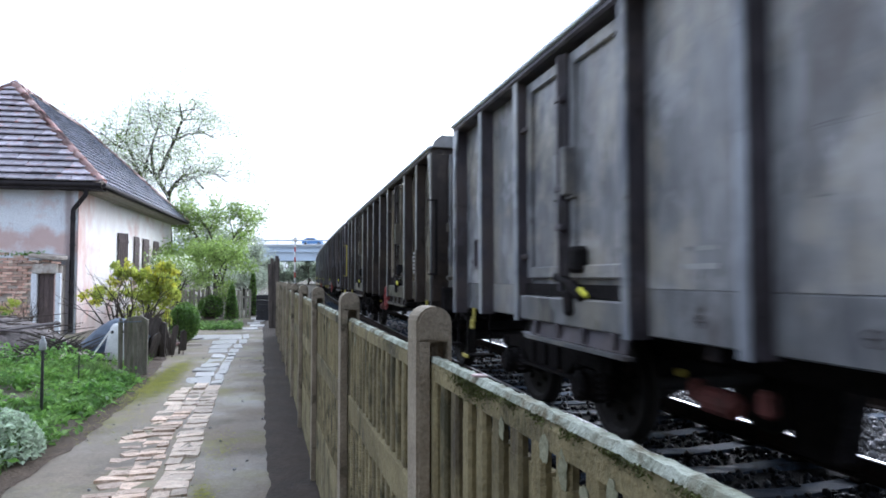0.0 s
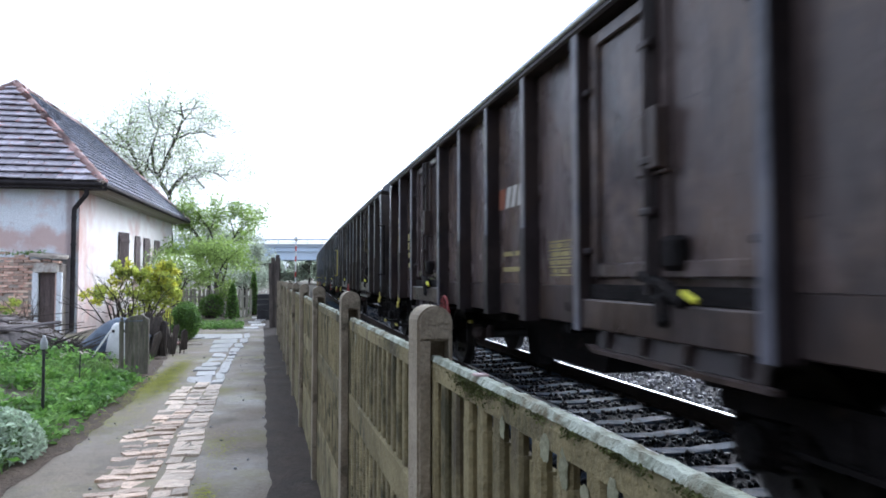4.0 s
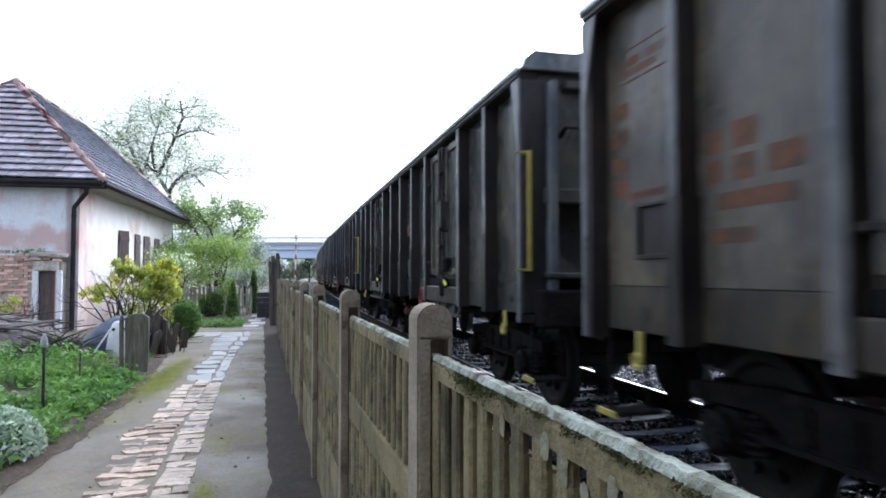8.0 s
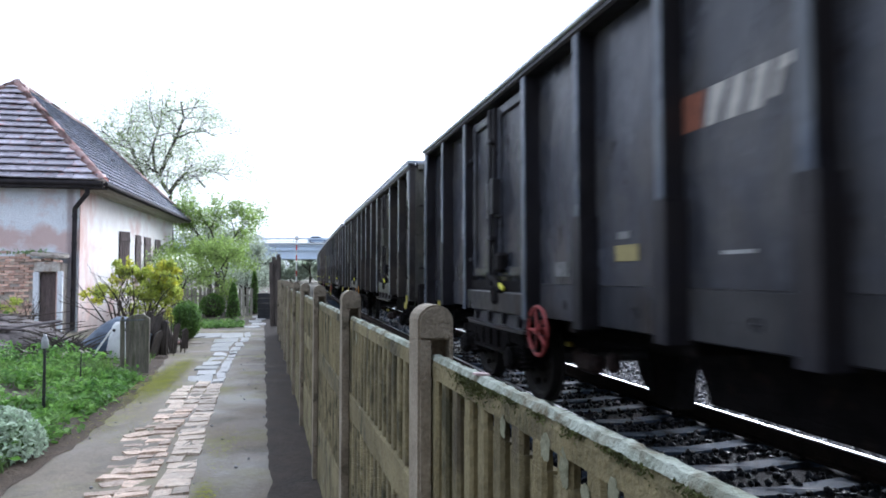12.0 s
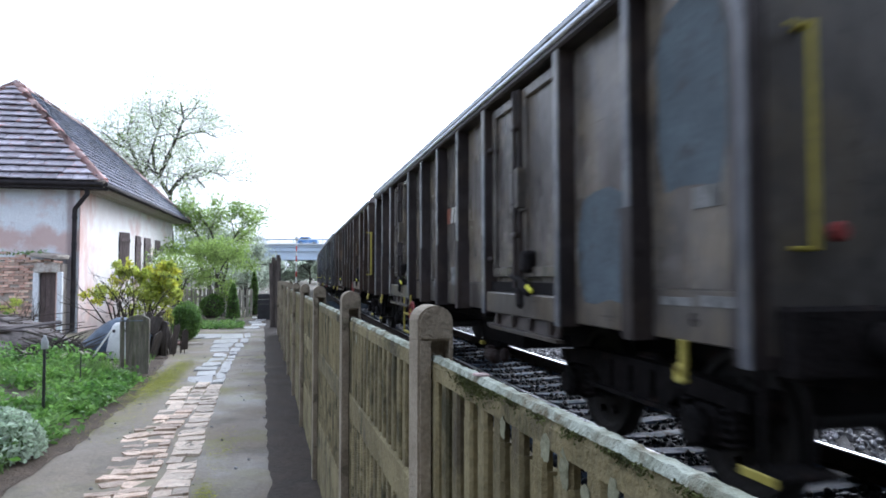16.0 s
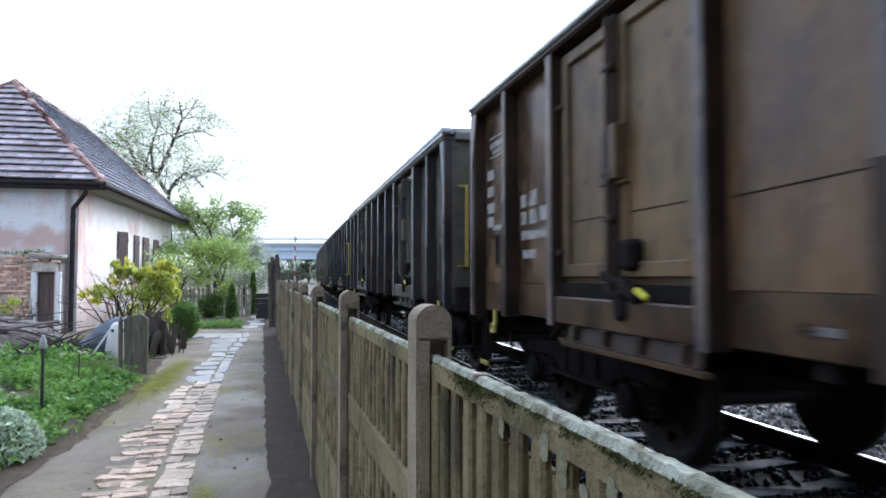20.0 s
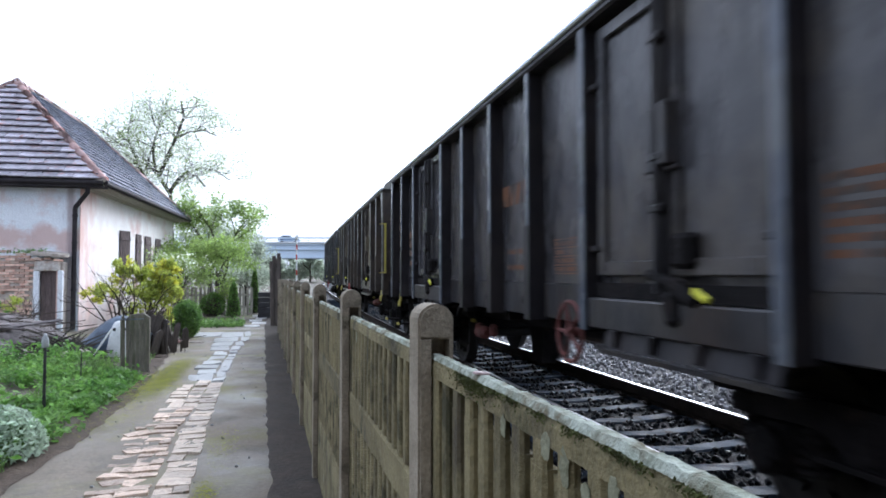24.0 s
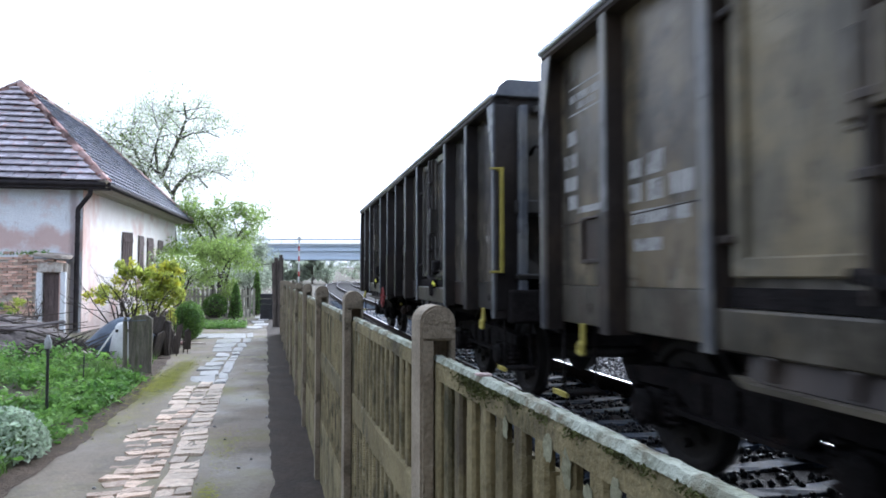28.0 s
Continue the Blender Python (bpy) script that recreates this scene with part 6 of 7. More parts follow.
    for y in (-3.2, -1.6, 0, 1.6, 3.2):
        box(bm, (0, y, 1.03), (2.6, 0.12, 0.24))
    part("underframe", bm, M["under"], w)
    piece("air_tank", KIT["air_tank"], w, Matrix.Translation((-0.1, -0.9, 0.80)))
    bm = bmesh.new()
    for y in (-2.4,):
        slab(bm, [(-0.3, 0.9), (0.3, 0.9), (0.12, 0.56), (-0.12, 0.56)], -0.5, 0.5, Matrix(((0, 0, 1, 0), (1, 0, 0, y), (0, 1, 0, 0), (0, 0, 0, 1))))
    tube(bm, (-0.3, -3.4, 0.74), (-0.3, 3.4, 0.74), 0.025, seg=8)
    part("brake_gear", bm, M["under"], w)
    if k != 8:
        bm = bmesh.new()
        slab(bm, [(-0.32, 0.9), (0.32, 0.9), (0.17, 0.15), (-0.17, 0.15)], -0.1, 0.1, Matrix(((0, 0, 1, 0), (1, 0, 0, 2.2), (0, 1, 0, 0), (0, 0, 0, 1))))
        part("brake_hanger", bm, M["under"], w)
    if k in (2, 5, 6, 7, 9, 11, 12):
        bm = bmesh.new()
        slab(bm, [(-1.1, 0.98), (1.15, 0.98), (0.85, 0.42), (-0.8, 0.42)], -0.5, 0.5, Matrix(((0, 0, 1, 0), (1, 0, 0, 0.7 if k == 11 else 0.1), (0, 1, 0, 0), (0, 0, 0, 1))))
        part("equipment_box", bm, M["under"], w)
    yb, zb = (-0.85, 0.36) if smooth_end else (-1.2, 0.56) if k in (8, 11) else (2.0, 0.60)
    if k != 8:
        bm = bmesh.new()
        turned(bm, [(0.06, -0.17), (0.085, -0.14), (0.085, 0.12), (0.04, 0.17)], 14, pose(-0.95, yb, zb, 90, 0, 0))
        box(bm, (-0.9, yb + 0.30, zb + 0.03), (0.12, 0.16, 0.14), bevel=0.03)
        box(bm, (-0.92, yb - 0.36, zb + 0.05), (0.10, 0.12, 0.16), bevel=0.03)
        cyl = part("brake_cylinder", bm, M["red_brown" if k in (0, 1, 4, 10, 11) else "brown_black"], w, "dull dark red brake cylinder")
        bm = bmesh.new()
        box(bm, (-0.97, yb + 0.40, zb + 0.13), (0.06, 0.1, 0.05), bevel=0.012)
        part("valve_cap", bm, M["grab_yellow"], cyl)
    if smooth_end:
        for x in (-1, 1):
            bm = bmesh.new()
            box(bm, (x * (OUT - 0.04), 0, TOP + 0.032), (0.16, BODY + 0.16, 0.07), bevel=0.012)
            part("top_cap", bm, M["cap_grey"], w, "pale grey top cap, lightened further for sky gleam")
        for y in (-1, 1):
            bm = bmesh.new()
            box(bm, (0, y * (BODY / 2 + 0.02), TOP + 0.032), (2 * OUT - 0.244, 0.12, 0.07), bevel=0.012)
            part("top_cap", bm, M["cap_grey"], w, "pale grey top cap, lightened further for sky gleam")
    if k == 11:
        bm = bmesh.new()
        box(bm, (-0.655, -BODY / 2 - 0.14, 1.97), (0.05, 0.03, 0.56), bevel=0.01)
        for z, t_ in ((1.655, 1), (2.285, -1)):
            box(bm, (-0.80, -BODY / 2 - 0.12, z), (0.21, 0.03, 0.028), bevel=0.006)
            box(bm, (-0.680, -BODY / 2 - 0.13, z + 0.022 * t_), (0.075, 0.03, 0.04), rot=pose(0, 0, 0, 0, 45 * t_, 0), bevel=0.006)
        box(bm, (-0.93, -BODY / 2 - 0.10, 2.27), (0.12, 0.09, 0.10), bevel=0.02)
        part("grab_bar", bm, M["grab_yellow"], w)
    if k in (3, 7, 9, 11):
        bm = bmesh.new()
        turned(bm, [(0.05, 0.0), (0.05, 0.03), (0.035, 0.04)], 12, Matrix.Translation((-0.62 if k == 3 else -1.04, -BODY / 2 - 0.05, 1.58)) @ pose(0, 0, 0, 90, 0, 0))
        part("reflector", bm, M["red_paint"], w, "round red tail reflector")
    for y, z, ww, h, col in PLATES.get(k, ()):
        bm = bmesh.new()
        box(bm, (-SHEET - 0.034, y, z), (0.008, ww, h), bevel=0.002)
        part("sign_plate", bm, M[col], w)
    wheels = []
    for y in (-4.5, 4.5):
        b = piece("bogie", KIT["bogie"], w, Matrix.Translation((0, y, 0)))
        for x in (-1.0, 1.0):
            piece("side_frame", KIT["side_frame"], b, Matrix.Translation((x, 0, 0)))
        for a in (-1.22, 1.22):
            piece("end_beam", KIT["end_beam"], b, Matrix.Translation((0, a, 0)))
        for a in (-0.9, 0.9):
            ws = piece("wheelset", KIT["wheelset"], b, Matrix.Translation((0, a, 0.46)))
            wheels.append((ws, a))
            piece("axle_box", KIT["axle_box"], b, Matrix.Translation((-1.0, a, 0.46)))
            piece("axle_box", KIT["axle_box"], b, Matrix.Translation((1.0, a, 0.46)) @ pose(0, 0, 0, 0, 0, 180))
            for d in (-0.21, 0.21):
                piece("spring", KIT["spring"], b, Matrix.Translation((-1.0, a + d, 0.48)))
    if wheel:
        piece("brake_wheel", KIT["dull_brake_wheel" if k == 10 else "brake_wheel"], w, Matrix.Translation((-1.47, RIBS[3] - 0.27 if wheel == "door" else RIBS[7] + 0.27, (0.74 if ladder else 0.9) if wheel == "door" else 0.94)) @ Matrix.Diagonal((1, 1, 1, 1) if wheel == "door" else (1, 1.06, 1.1, 1)))
    if ladder:
        piece("ladder", KIT["ladder_" + ladder], w, Matrix.Translation((-1.46, RIBS[3] + 0.22, 0.72)))
    if patches:
        for y, z, ww, h in ((-4.66, 1.58, 0.84, 0.84), (-5.74, 2.42, 0.70, 1.2)):
            bm = bmesh.new()
            out = [(0.5 * ww * max(-1, min(1, 1.25 * math.cos(a))) * rng.uniform(0.9, 1), 0.5 * h * max(-1, min(1, 1.25 * math.sin(a))) * rng.uniform(0.85, 1)) for a in np.linspace(0, 2 * math.pi, 15)[:-1]]
            slab(bm, out, 0, 0.0015, Matrix(((0, 0, -1, -SHEET - 0.0308), (-1, 0, 0, y), (0, 1, 0, z), (0, 0, 0, 1))))
            part("paint_patch", bm, M["patch_blue"], w, "bluish repainted patch")
    marks(w, k, rng, M[mark], logo, {3: 1.91, 5: 2.18, 7: 2.085}.get(k, 2.06))
    return w, wheels


# plates and repainted fields on the sheets: place along the wagon, height, width, height, colour
PLATES = {
    1: ((-0.36, 1.70, 0.36, 0.11, "patch_blue"), (-5.90, 1.80, 0.24, 0.10, "faded_white"), (-5.85, 1.15, 0.28, 0.08, "faded_white")),
    3: ((-4.62, 1.62, 0.5, 0.22, "mark_orange"), (-6.0, 1.87, 0.2, 0.12, "mark_orange")),
    4: ((-0.45, 1.47, 0.58, 0.28, "patch_blue"), (-1.60, 1.82, 0.36, 0.26, "mark_orange")),
    5: ((0.62, 1.52, 0.30, 0.11, "mark_yellow"), (0.66, 1.64, 0.16, 0.05, "faded_white"), (1.68, 1.42, 0.26, 0.12, "faded_white"), (-5.72, 2.05, 0.26, 0.10, "faded_white")),
    7: ((-0.52, 1.37, 0.46, 0.24, "faded_white"), (1.66, 1.25, 0.40, 0.13, "faded_white"), (0.60, 1.27, 0.34, 0.13, "faded_white"), (-5.88, 1.80, 0.24, 0.12, "faded_white"), (-5.58, 1.225, 0.32, 0.05, "faded_white"), (-6.0, 1.235, 0.40, 0.06, "faded_white")),
    8: ((1.52, 1.13, 0.16, 0.04, "faded_white"),),
    11: ((-6.0, 1.95, 0.24, 0.12, "faded_white"), (-5.85, 1.17, 0.30, 0.08, "faded_white"), (-1.56, 1.2, 0.14, 0.05, "faded_white")),
}

TRAIN = [make_wagon(k) for k in range(13)]


# ---------- garden ----------
rg = np.random.default_rng(77)


def foot(x, y):
    return terrain(x, y)


# weeds and grass of the bed beside the path
pts = []
while len(pts) < 14000:
    x, y = rg.uniform(-7.0, -1.95), rg.uniform(5.6, 14.5)
    edge = bed_edge(y) - 0.1 + 0.05 * noise.noise((0, y * 3.0, 2))
    d = noise.noise((x * 0.8, y * 0.8, 11.0)) + 0.6 * noise.noise((x * 2.5, y * 2.5, 4.0))
    if x > edge or d < 0.06 or rg.uniform() > 0.35 + 0.65 * min(1, (edge - x) / 0.3):
        continue
    pts.append((x, y, foot(x, y)))
tagged(blades("grass", pts, 0.15, 0.0065, M["grass"], rng=rg, lean=0.75), "fresh green grass and weeds in the garden bed", "grass", kind="stuff")
wp = []
for _ in range(560):
    x, y = rg.uniform(-6.5, -1.9), rg.uniform(6.6, 13.8)
    if noise.noise((x * 0.7, y * 0.7, 21.0)) < 0.0 or x > bed_edge(y) - 0.15 or (y > 11.6 and x > -2.6):
        continue
    n = int(rg.integers(20, 55))
    h = rg.uniform(0.08, 0.3) * (1.7 if x < -3.0 and y > 9.5 else 1.0)
    wp.append(np.stack([x + rg.normal(0, 0.11, n), y + rg.normal(0, 0.11, n), foot(x, y) + rg.uniform(0.03, h, n)], 1))
for _ in range(190):
    y = rg.uniform(6.1, 11.8)
    x = bed_edge(y) - rg.uniform(0.12, 0.75)
    if math.hypot(x + 2.33, y - 6.98) < 0.5 or noise.noise((x * 1.6, y * 1.6, 31.0)) < -0.15:
        continue
    n = int(rg.integers(12, 34))
    wp.append(np.stack([x + rg.normal(0, 0.07, n), y + rg.normal(0, 0.09, n), foot(x, y) + rg.uniform(0.02, rg.uniform(0.06, 0.18), n)], 1))
tagged(leaves("weeds", np.concatenate(wp), 0.05, M["weed_leaf"], rng=rg, up=0.8), "broad-leaved bright green weeds in the bed", "weeds", kind="stuff")
# cushions of low moss along the path
mp_ = [np.stack([rg.normal(x, sx, n), rg.normal(y, sy, n), np.full(n, 0.0)], 1) for x, y, sx, sy, n in ((-1.52, 11.6, 0.13, 0.9, 16000), (-1.7, 10.6, 0.14, 0.6, 4000), (-1.42, 13.3, 0.11, 0.6, 4000), (-1.75, 8.4, 0.2, 0.5, 900), (-0.36, 6.9, 0.07, 0.4, 500), (-0.42, 5.4, 0.05, 0.2, 700))]
mp_ = np.concatenate(mp_)
mp_[:, 2] = [foot(x, y) + 0.014 + 0.012 * abs(noise.noise((x * 9, y * 9, 0))) for x, y in mp_[:, :2].tolist()]
tagged(leaves("ground_moss", mp_, 0.009, M["ground_moss"], rng=rg, up=6.0), "bright yellow-green moss on the trodden earth", "moss", kind="stuff")
# small stones and white specks
sm = bmesh.new()
for _ in range(90):
    x, y = rg.uniform(-2.2, 0.1), rg.uniform(4.5, 16)
    r = rg.uniform(0.006, 0.02)
    turned(sm, [(r * 0.5, 0), (r, r * 0.4), (r * 0.6, r)], 6, pose(x, y, foot(x, y) + 0.01, 0, 0, rg.uniform(0, 360)), (1.0, rg.uniform(0.6, 1)))
tagged(part("pebbles", sm, M["ballast"]), "small stones strewn over the footpath", "pebbles", kind="stuff")
for x, y, w, d, hh, a in ((-2.33, 6.05, 0.34, 0.2, 0.06, 10), (-1.62, 17.5, 0.5, 0.16, 0.05, -20)):
    bm = bmesh.new()
    turned(bm, [(0.42, 0), (0.5, 0.35), (0.44, 0.8), (0.2, 1.0)], 9, Matrix.Identity(4))
    st = part("flat_stone", bm, M["mortar"])
    st.matrix_basis = pose(x, y, foot(x, y), 0, 0, a) @ Matrix.Diagonal((w, d, hh, 1))
    tagged(st, "flat grey-brown stone lying beside the path", "stone", "stones by the path")


def bush(name, x, y, parts, stem_h, stem_n, label, category, seed, twig="twig", spread=0.5):
    """Stems that fork, and leaf clouds (centre, radii, number, size, material) round them."""
    r = np.random.default_rng(seed)
    t = thing(name, pose(x, y, foot(x, y)), label, category)
    bm = bmesh.new()
    tips = []
    for _ in range(stem_n):
        a = r.uniform(0, 2 * math.pi)
        limbs(bm, (0.1 * math.cos(a), 0.1 * math.sin(a), -0.03), (math.cos(a) * spread, math.sin(a) * spread, 1), stem_h, 0.012 + 0.012 * stem_h, 2, r, tips, 0.45, 2, 0.62)
    part("trunk", bm, M[twig], t)
    for k, (c, rad, n, size, material, nm) in enumerate(parts):
        leaves(nm, cloud_points(r, c, rad, n), size, M[material], t, r)
    return t


# silvery cushion by the path edge: many fine shoots
sil = thing("lavender_cushion", pose(-2.33, 6.98, foot(-2.33, 6.98)), "rounded silver-green lavender cushion", "shrub")
n = 2600
u = rg.normal(size=(n, 3))
u /= np.linalg.norm(u, axis=1)[:, None]
u[:, 2] = np.abs(u[:, 2])
pp = u * np.array([0.40, 0.42, 0.42]) * rg.uniform(0.8, 1.04, n)[:, None]
leaves("foliage", pp, 0.028, M["silver_leaf"], sil, rg, up=0.1, long=1.3)
core = bmesh.new()
turned(core, [(0.18, 0.0), (0.25, 0.12), (0.22, 0.25), (0.1, 0.34)], 10)
part("trunk", core, M["dark_leaf"], sil)

bush("weed_clump", -6.14, 19.6, [((0, 0, 0.88), (0.42, 0.4, 0.24), 420, 0.035, "forsythia_leaf", "foliage"), ((-0.35, 0, 0.80), (0.3, 0.3, 0.2), 160, 0.035, "weed_leaf", "foliage")], 0.75, 7, "dull green clump of weeds before the brick wall", "weeds", 61)

# forsythia in flower and its neighbours
bush("forsythia", -3.05, 17.6, [((-0.74, 0, 1.29), (0.42, 0.42, 0.27), 230, 0.050, "yellow_flower", "blossom"), ((-0.74, 0, 1.29), (0.42, 0.42, 0.27), 520, 0.050, "forsythia_leaf", "foliage"), ((-0.19, 0, 1.71), (0.27, 0.42, 0.34), 230, 0.052, "yellow_flower", "blossom"), ((-0.19, 0, 1.71), (0.27, 0.42, 0.34), 560, 0.052, "forsythia_leaf", "foliage"), ((0.17, 0, 1.77), (0.25, 0.42, 0.32), 260, 0.052, "yellow_flower", "blossom"), ((0.17, 0, 1.77), (0.25, 0.42, 0.32), 600, 0.052, "forsythia_leaf", "foliage"), ((0.73, 0, 1.74), (0.34, 0.42, 0.29), 420, 0.055, "yellow_flower", "blossom"), ((0.73, 0, 1.74), (0.34, 0.42, 0.29), 520, 0.055, "forsythia_leaf", "foliage"), ((0.98, 0, 1.41), (0.23, 0.42, 0.34), 190, 0.052, "yellow_flower", "blossom"), ((0.98, 0, 1.41), (0.23, 0.42, 0.34), 520, 0.052, "forsythia_leaf", "foliage"), ((0.33, 0, 1.36), (0.72, 0.42, 0.33), 140, 0.055, "yellow_flower", "blossom"), ((0.33, 0, 1.16), (0.72, 0.45, 0.44), 1500, 0.055, "forsythia_leaf", "foliage"), ((0.82, 0, 0.64), (0.16, 0.42, 0.31), 90, 0.050, "yellow_flower", "blossom"), ((0.82, 0, 0.64), (0.16, 0.42, 0.31), 240, 0.050, "forsythia_leaf", "foliage")], 1.15, 15, "loose forsythia bush with yellow flowers and young leaves", "bush", 5, spread=0.42)
box_bush = thing("clipped_shrub", pose(-1.92, 18.6, 0), "dense rounded dark green clipped shrub", "shrub")
n = 3200
u = rg.normal(size=(n, 3))
u /= np.linalg.norm(u, axis=1)[:, None]
leaves("foliage", u * np.array([0.38, 0.42, 0.5]) * rg.uniform(0.82, 1.05, n)[:, None] + [0, 0, 0.52], 0.035, M["bush_leaf"], box_bush, rg)
core = bmesh.new()
turned(core, [(0.1, 0.0), (0.27, 0.25), (0.31, 0.55), (0.24, 0.85), (0.08, 0.93)], 12)
part("trunk", core, M["dark_leaf"], box_bush)
for x, y, h, r, nm in ((-1.95, 28.6, 0.9, 0.5, "round"), (-1.12, 27.6, 1.35, 0.28, "cone"), (-0.35, 30.5, 1.9, 0.25, "cone")):
    t = thing("conifer" if nm == "cone" else "dark_shrub", pose(x, y, 0), "small dark green garden conifer" if nm == "cone" else "low rounded dark green shrub", "shrub")
    n = 2200
    z = rg.uniform(0, 1, n)
    rad = r * ((1 - z) ** 0.6 if nm == "cone" else np.sqrt(np.maximum(0.05, 1 - (2 * z - 0.9) ** 2))) * rg.uniform(0.75, 1.05, n)
    a = rg.uniform(0, 2 * np.pi, n)
    leaves("foliage", np.stack([rad * np.cos(a), rad * np.sin(a), 0.06 + z * h], 1), 0.045, M["bush_leaf"], t, rg)
    core = bmesh.new()
    turned(core, [(r * 0.5, 0), (r * 0.7, h * 0.3), (r * 0.45, h * 0.7), (0.04, h * 0.95)], 10)
    part("trunk", core, M["bark"], t)
gp = np.stack([rg.uniform(-2.0, -0.6, 1500), rg.uniform(22.2, 24.6, 1500), np.abs(rg.normal(0.05, 0.06, 1500)) + 0.02], 1)
tagged(leaves("ground_cover", gp, 0.06, M["bush_leaf"], rng=rg, up=0.8), "low green ground cover beside the slabs", "ground cover", kind="stuff")

# picket fence across the garden, its wood paled to carry the haze
picket = thing("picket_fence", pose(-3.4, 28.9, 0), "low weathered grey picket fence across the garden", "fence")
for z in (0.35, 0.85):
    bm = bmesh.new()
    box(bm, (1.4, 0.04, z), (3.2, 0.04, 0.08), bevel=0.006)
    part("rail", bm, M["picket_wood"], picket)
pk = bmesh.new()
slab(pk, [(-0.05, 0.0), (0.05, 0.0), (0.05, 1.12), (0.0, 1.2), (-0.05, 1.12)], -0.012, 0.012, Matrix(((1, 0, 0, 0), (0, 0, 1, 0), (0, 1, 0, 0), (0, 0, 0, 1))))
pk_mesh = mesh_of(pk, "picket", M["picket_wood"])
for i in range(21):
    piece("picket", pk_mesh, picket, pose(-0.15 + i * 0.155, 0, rg.uniform(-0.03, 0.02), 0, rg.uniform(-1.5, 1.5), 0))

# stakes in the bed, one with a bottle over its top
def stake(x, y, h, r, lean, label):
    t = thing("stake", pose(x, y, foot(x, y) - 0.05, lean, lean * 0.6, 0), label, "stake", "stakes in the bed")
    bm = bmesh.new()
    tube(bm, (0, 0, 0), (0, 0, h), r, r * 0.8, 7)
    part("rod", bm, M["black_sheet"], t)
    return t


s1 = stake(-2.45, 8.78, 0.93, 0.02, 0, "thin black stake with a clear bottle over its top")
bm = bmesh.new()
turned(bm, [(0.035, 0.84), (0.04, 0.85), (0.04, 0.93), (0.018, 0.98), (0.015, 1.0)], 12)
part("bottle", bm, M["clear_plastic"], s1, "cloudy plastic bottle", True)
stake(-2.60, 6.9, 0.95, 0.014, -8, "thin leaning dark stake in the bed")
stake(-2.78, 7.1, 0.8, 0.012, 5, "thin dark stake in the bed")
stake(-2.5, 10.6, 0.55, 0.01, 2, "short thin rod in the bed")

# white canister, upright boards, sheets and scrap round the shed corner
can = thing("canister", pose(-2.67, 14.3, foot(-2.67, 14.3)), "dirty white plastic canister with two dark grips", "canister")
bm = bmesh.new()
turned(bm, [(0.22, 0), (0.25, 0.04), (0.25, 0.2), (0.2, 0.5), (0.15, 0.66), (0.11, 0.72), (0.08, 0.73)], 18)
part("body", bm, M["white_plastic"], can, "", True)
for x in (-0.09, 0.09):
    bm = bmesh.new()
    box(bm, (x, -0.165, 0.58), (0.05, 0.05, 0.06), bevel=0.012)
    part("grip", bm, M["black_sheet"], can, "dark grip hole")
slabs_w = thing("weathered_boards", pose(-2.13, 12.45, 0), "wide grey weathered board and a slat standing on end", "boards")
for x, w, h, a, yaw_ in ((-0.165, 0.07, 1.00, -1, 20), (0.075, 0.40, 1.03, 1, -12)):
    bm = bmesh.new()
    slab(bm, [(-w * 0.45, -0.03), (w * 0.48, -0.03), (w * 0.5, h - 0.07), (w * 0.2, h), (-w * 0.3, h - 0.03), (-w * 0.5, h - 0.1)], -0.03, 0.03, Matrix(((1, 0, 0, 0), (0, 0, 1, 0), (0, 1, 0, 0), (0, 0, 0, 1))))
    bmesh.ops.bevel(bm, geom=bm.edges[:], offset=0.008, segments=1, affect="EDGES")
    o = part("board", bm, M["old_wood"], slabs_w)
    o.matrix_basis = pose(x, 0, 0, 3, a, yaw_)
bm = bmesh.new()
ring(bm, (0.0, 0, 0.93), 0.2, 0.007, "Z", 16, 5)
part("cord", bm, M["blue_sheet"], slabs_w, "blue cord tied round the boards")
for x, y, h, w in ((-2.05, 15.3, 0.92, 0.2), (-1.86, 15.5, 0.8, 0.12), (-2.3, 15.2, 1.05, 0.2), (-1.95, 16.2, 0.75, 0.12), (-2.55, 15.3, 0.95, 0.2), (-2.16, 15.5, 1.0, 0.09), (-1.72, 16.4, 0.6, 0.14), (-2.42, 15.6, 1.1, 0.1), (-2.2, 14.9, 0.7, 0.15)):
    bm = bmesh.new()
    slab(bm, [(-w / 2, 0), (w / 2, 0), (w / 2, h - rg.uniform(0, 0.12)), (0.1 * w, h), (-w / 2, h - rg.uniform(0, 0.16))], -0.025, 0.025, Matrix(((1, 0, 0, 0), (0, 0, 1, 0), (0, 1, 0, 0), (0, 0, 0, 1))))
    o = part("old_board", bm, M["dark_wood"])
    o.matrix_basis = pose(x, y, -0.02, rg.uniform(-12, 12), rg.uniform(-16, 16), rg.uniform(-35, 35)) @ Matrix.Diagonal((1, 1, 0.85, 1))
    tagged(o, "dark rotten board stuck upright in the ground", "board", "old boards by the bush")
bw = bmesh.new()
for _ in range(90):
    x, y = rg.normal(-2.15, 0.16), rg.normal(15.4, 0.25)
    tube(bw, (x, y, -0.02), (x + rg.normal(0, 0.07), y + rg.normal(0, 0.07), rg.uniform(0.4, 1.05)), 0.009, 0.004, 4)
tagged(part("brushwood", bw, M["twig"]), "bundle of dark twigs standing among the old boards", "brushwood", kind="stuff")
tarp = thing("tarpaulin", pose(-3.15, 14.9, foot(-3.15, 14.9)), "slack blue-grey tarpaulin over a heap of scrap", "tarpaulin")
tv, tf = [], []
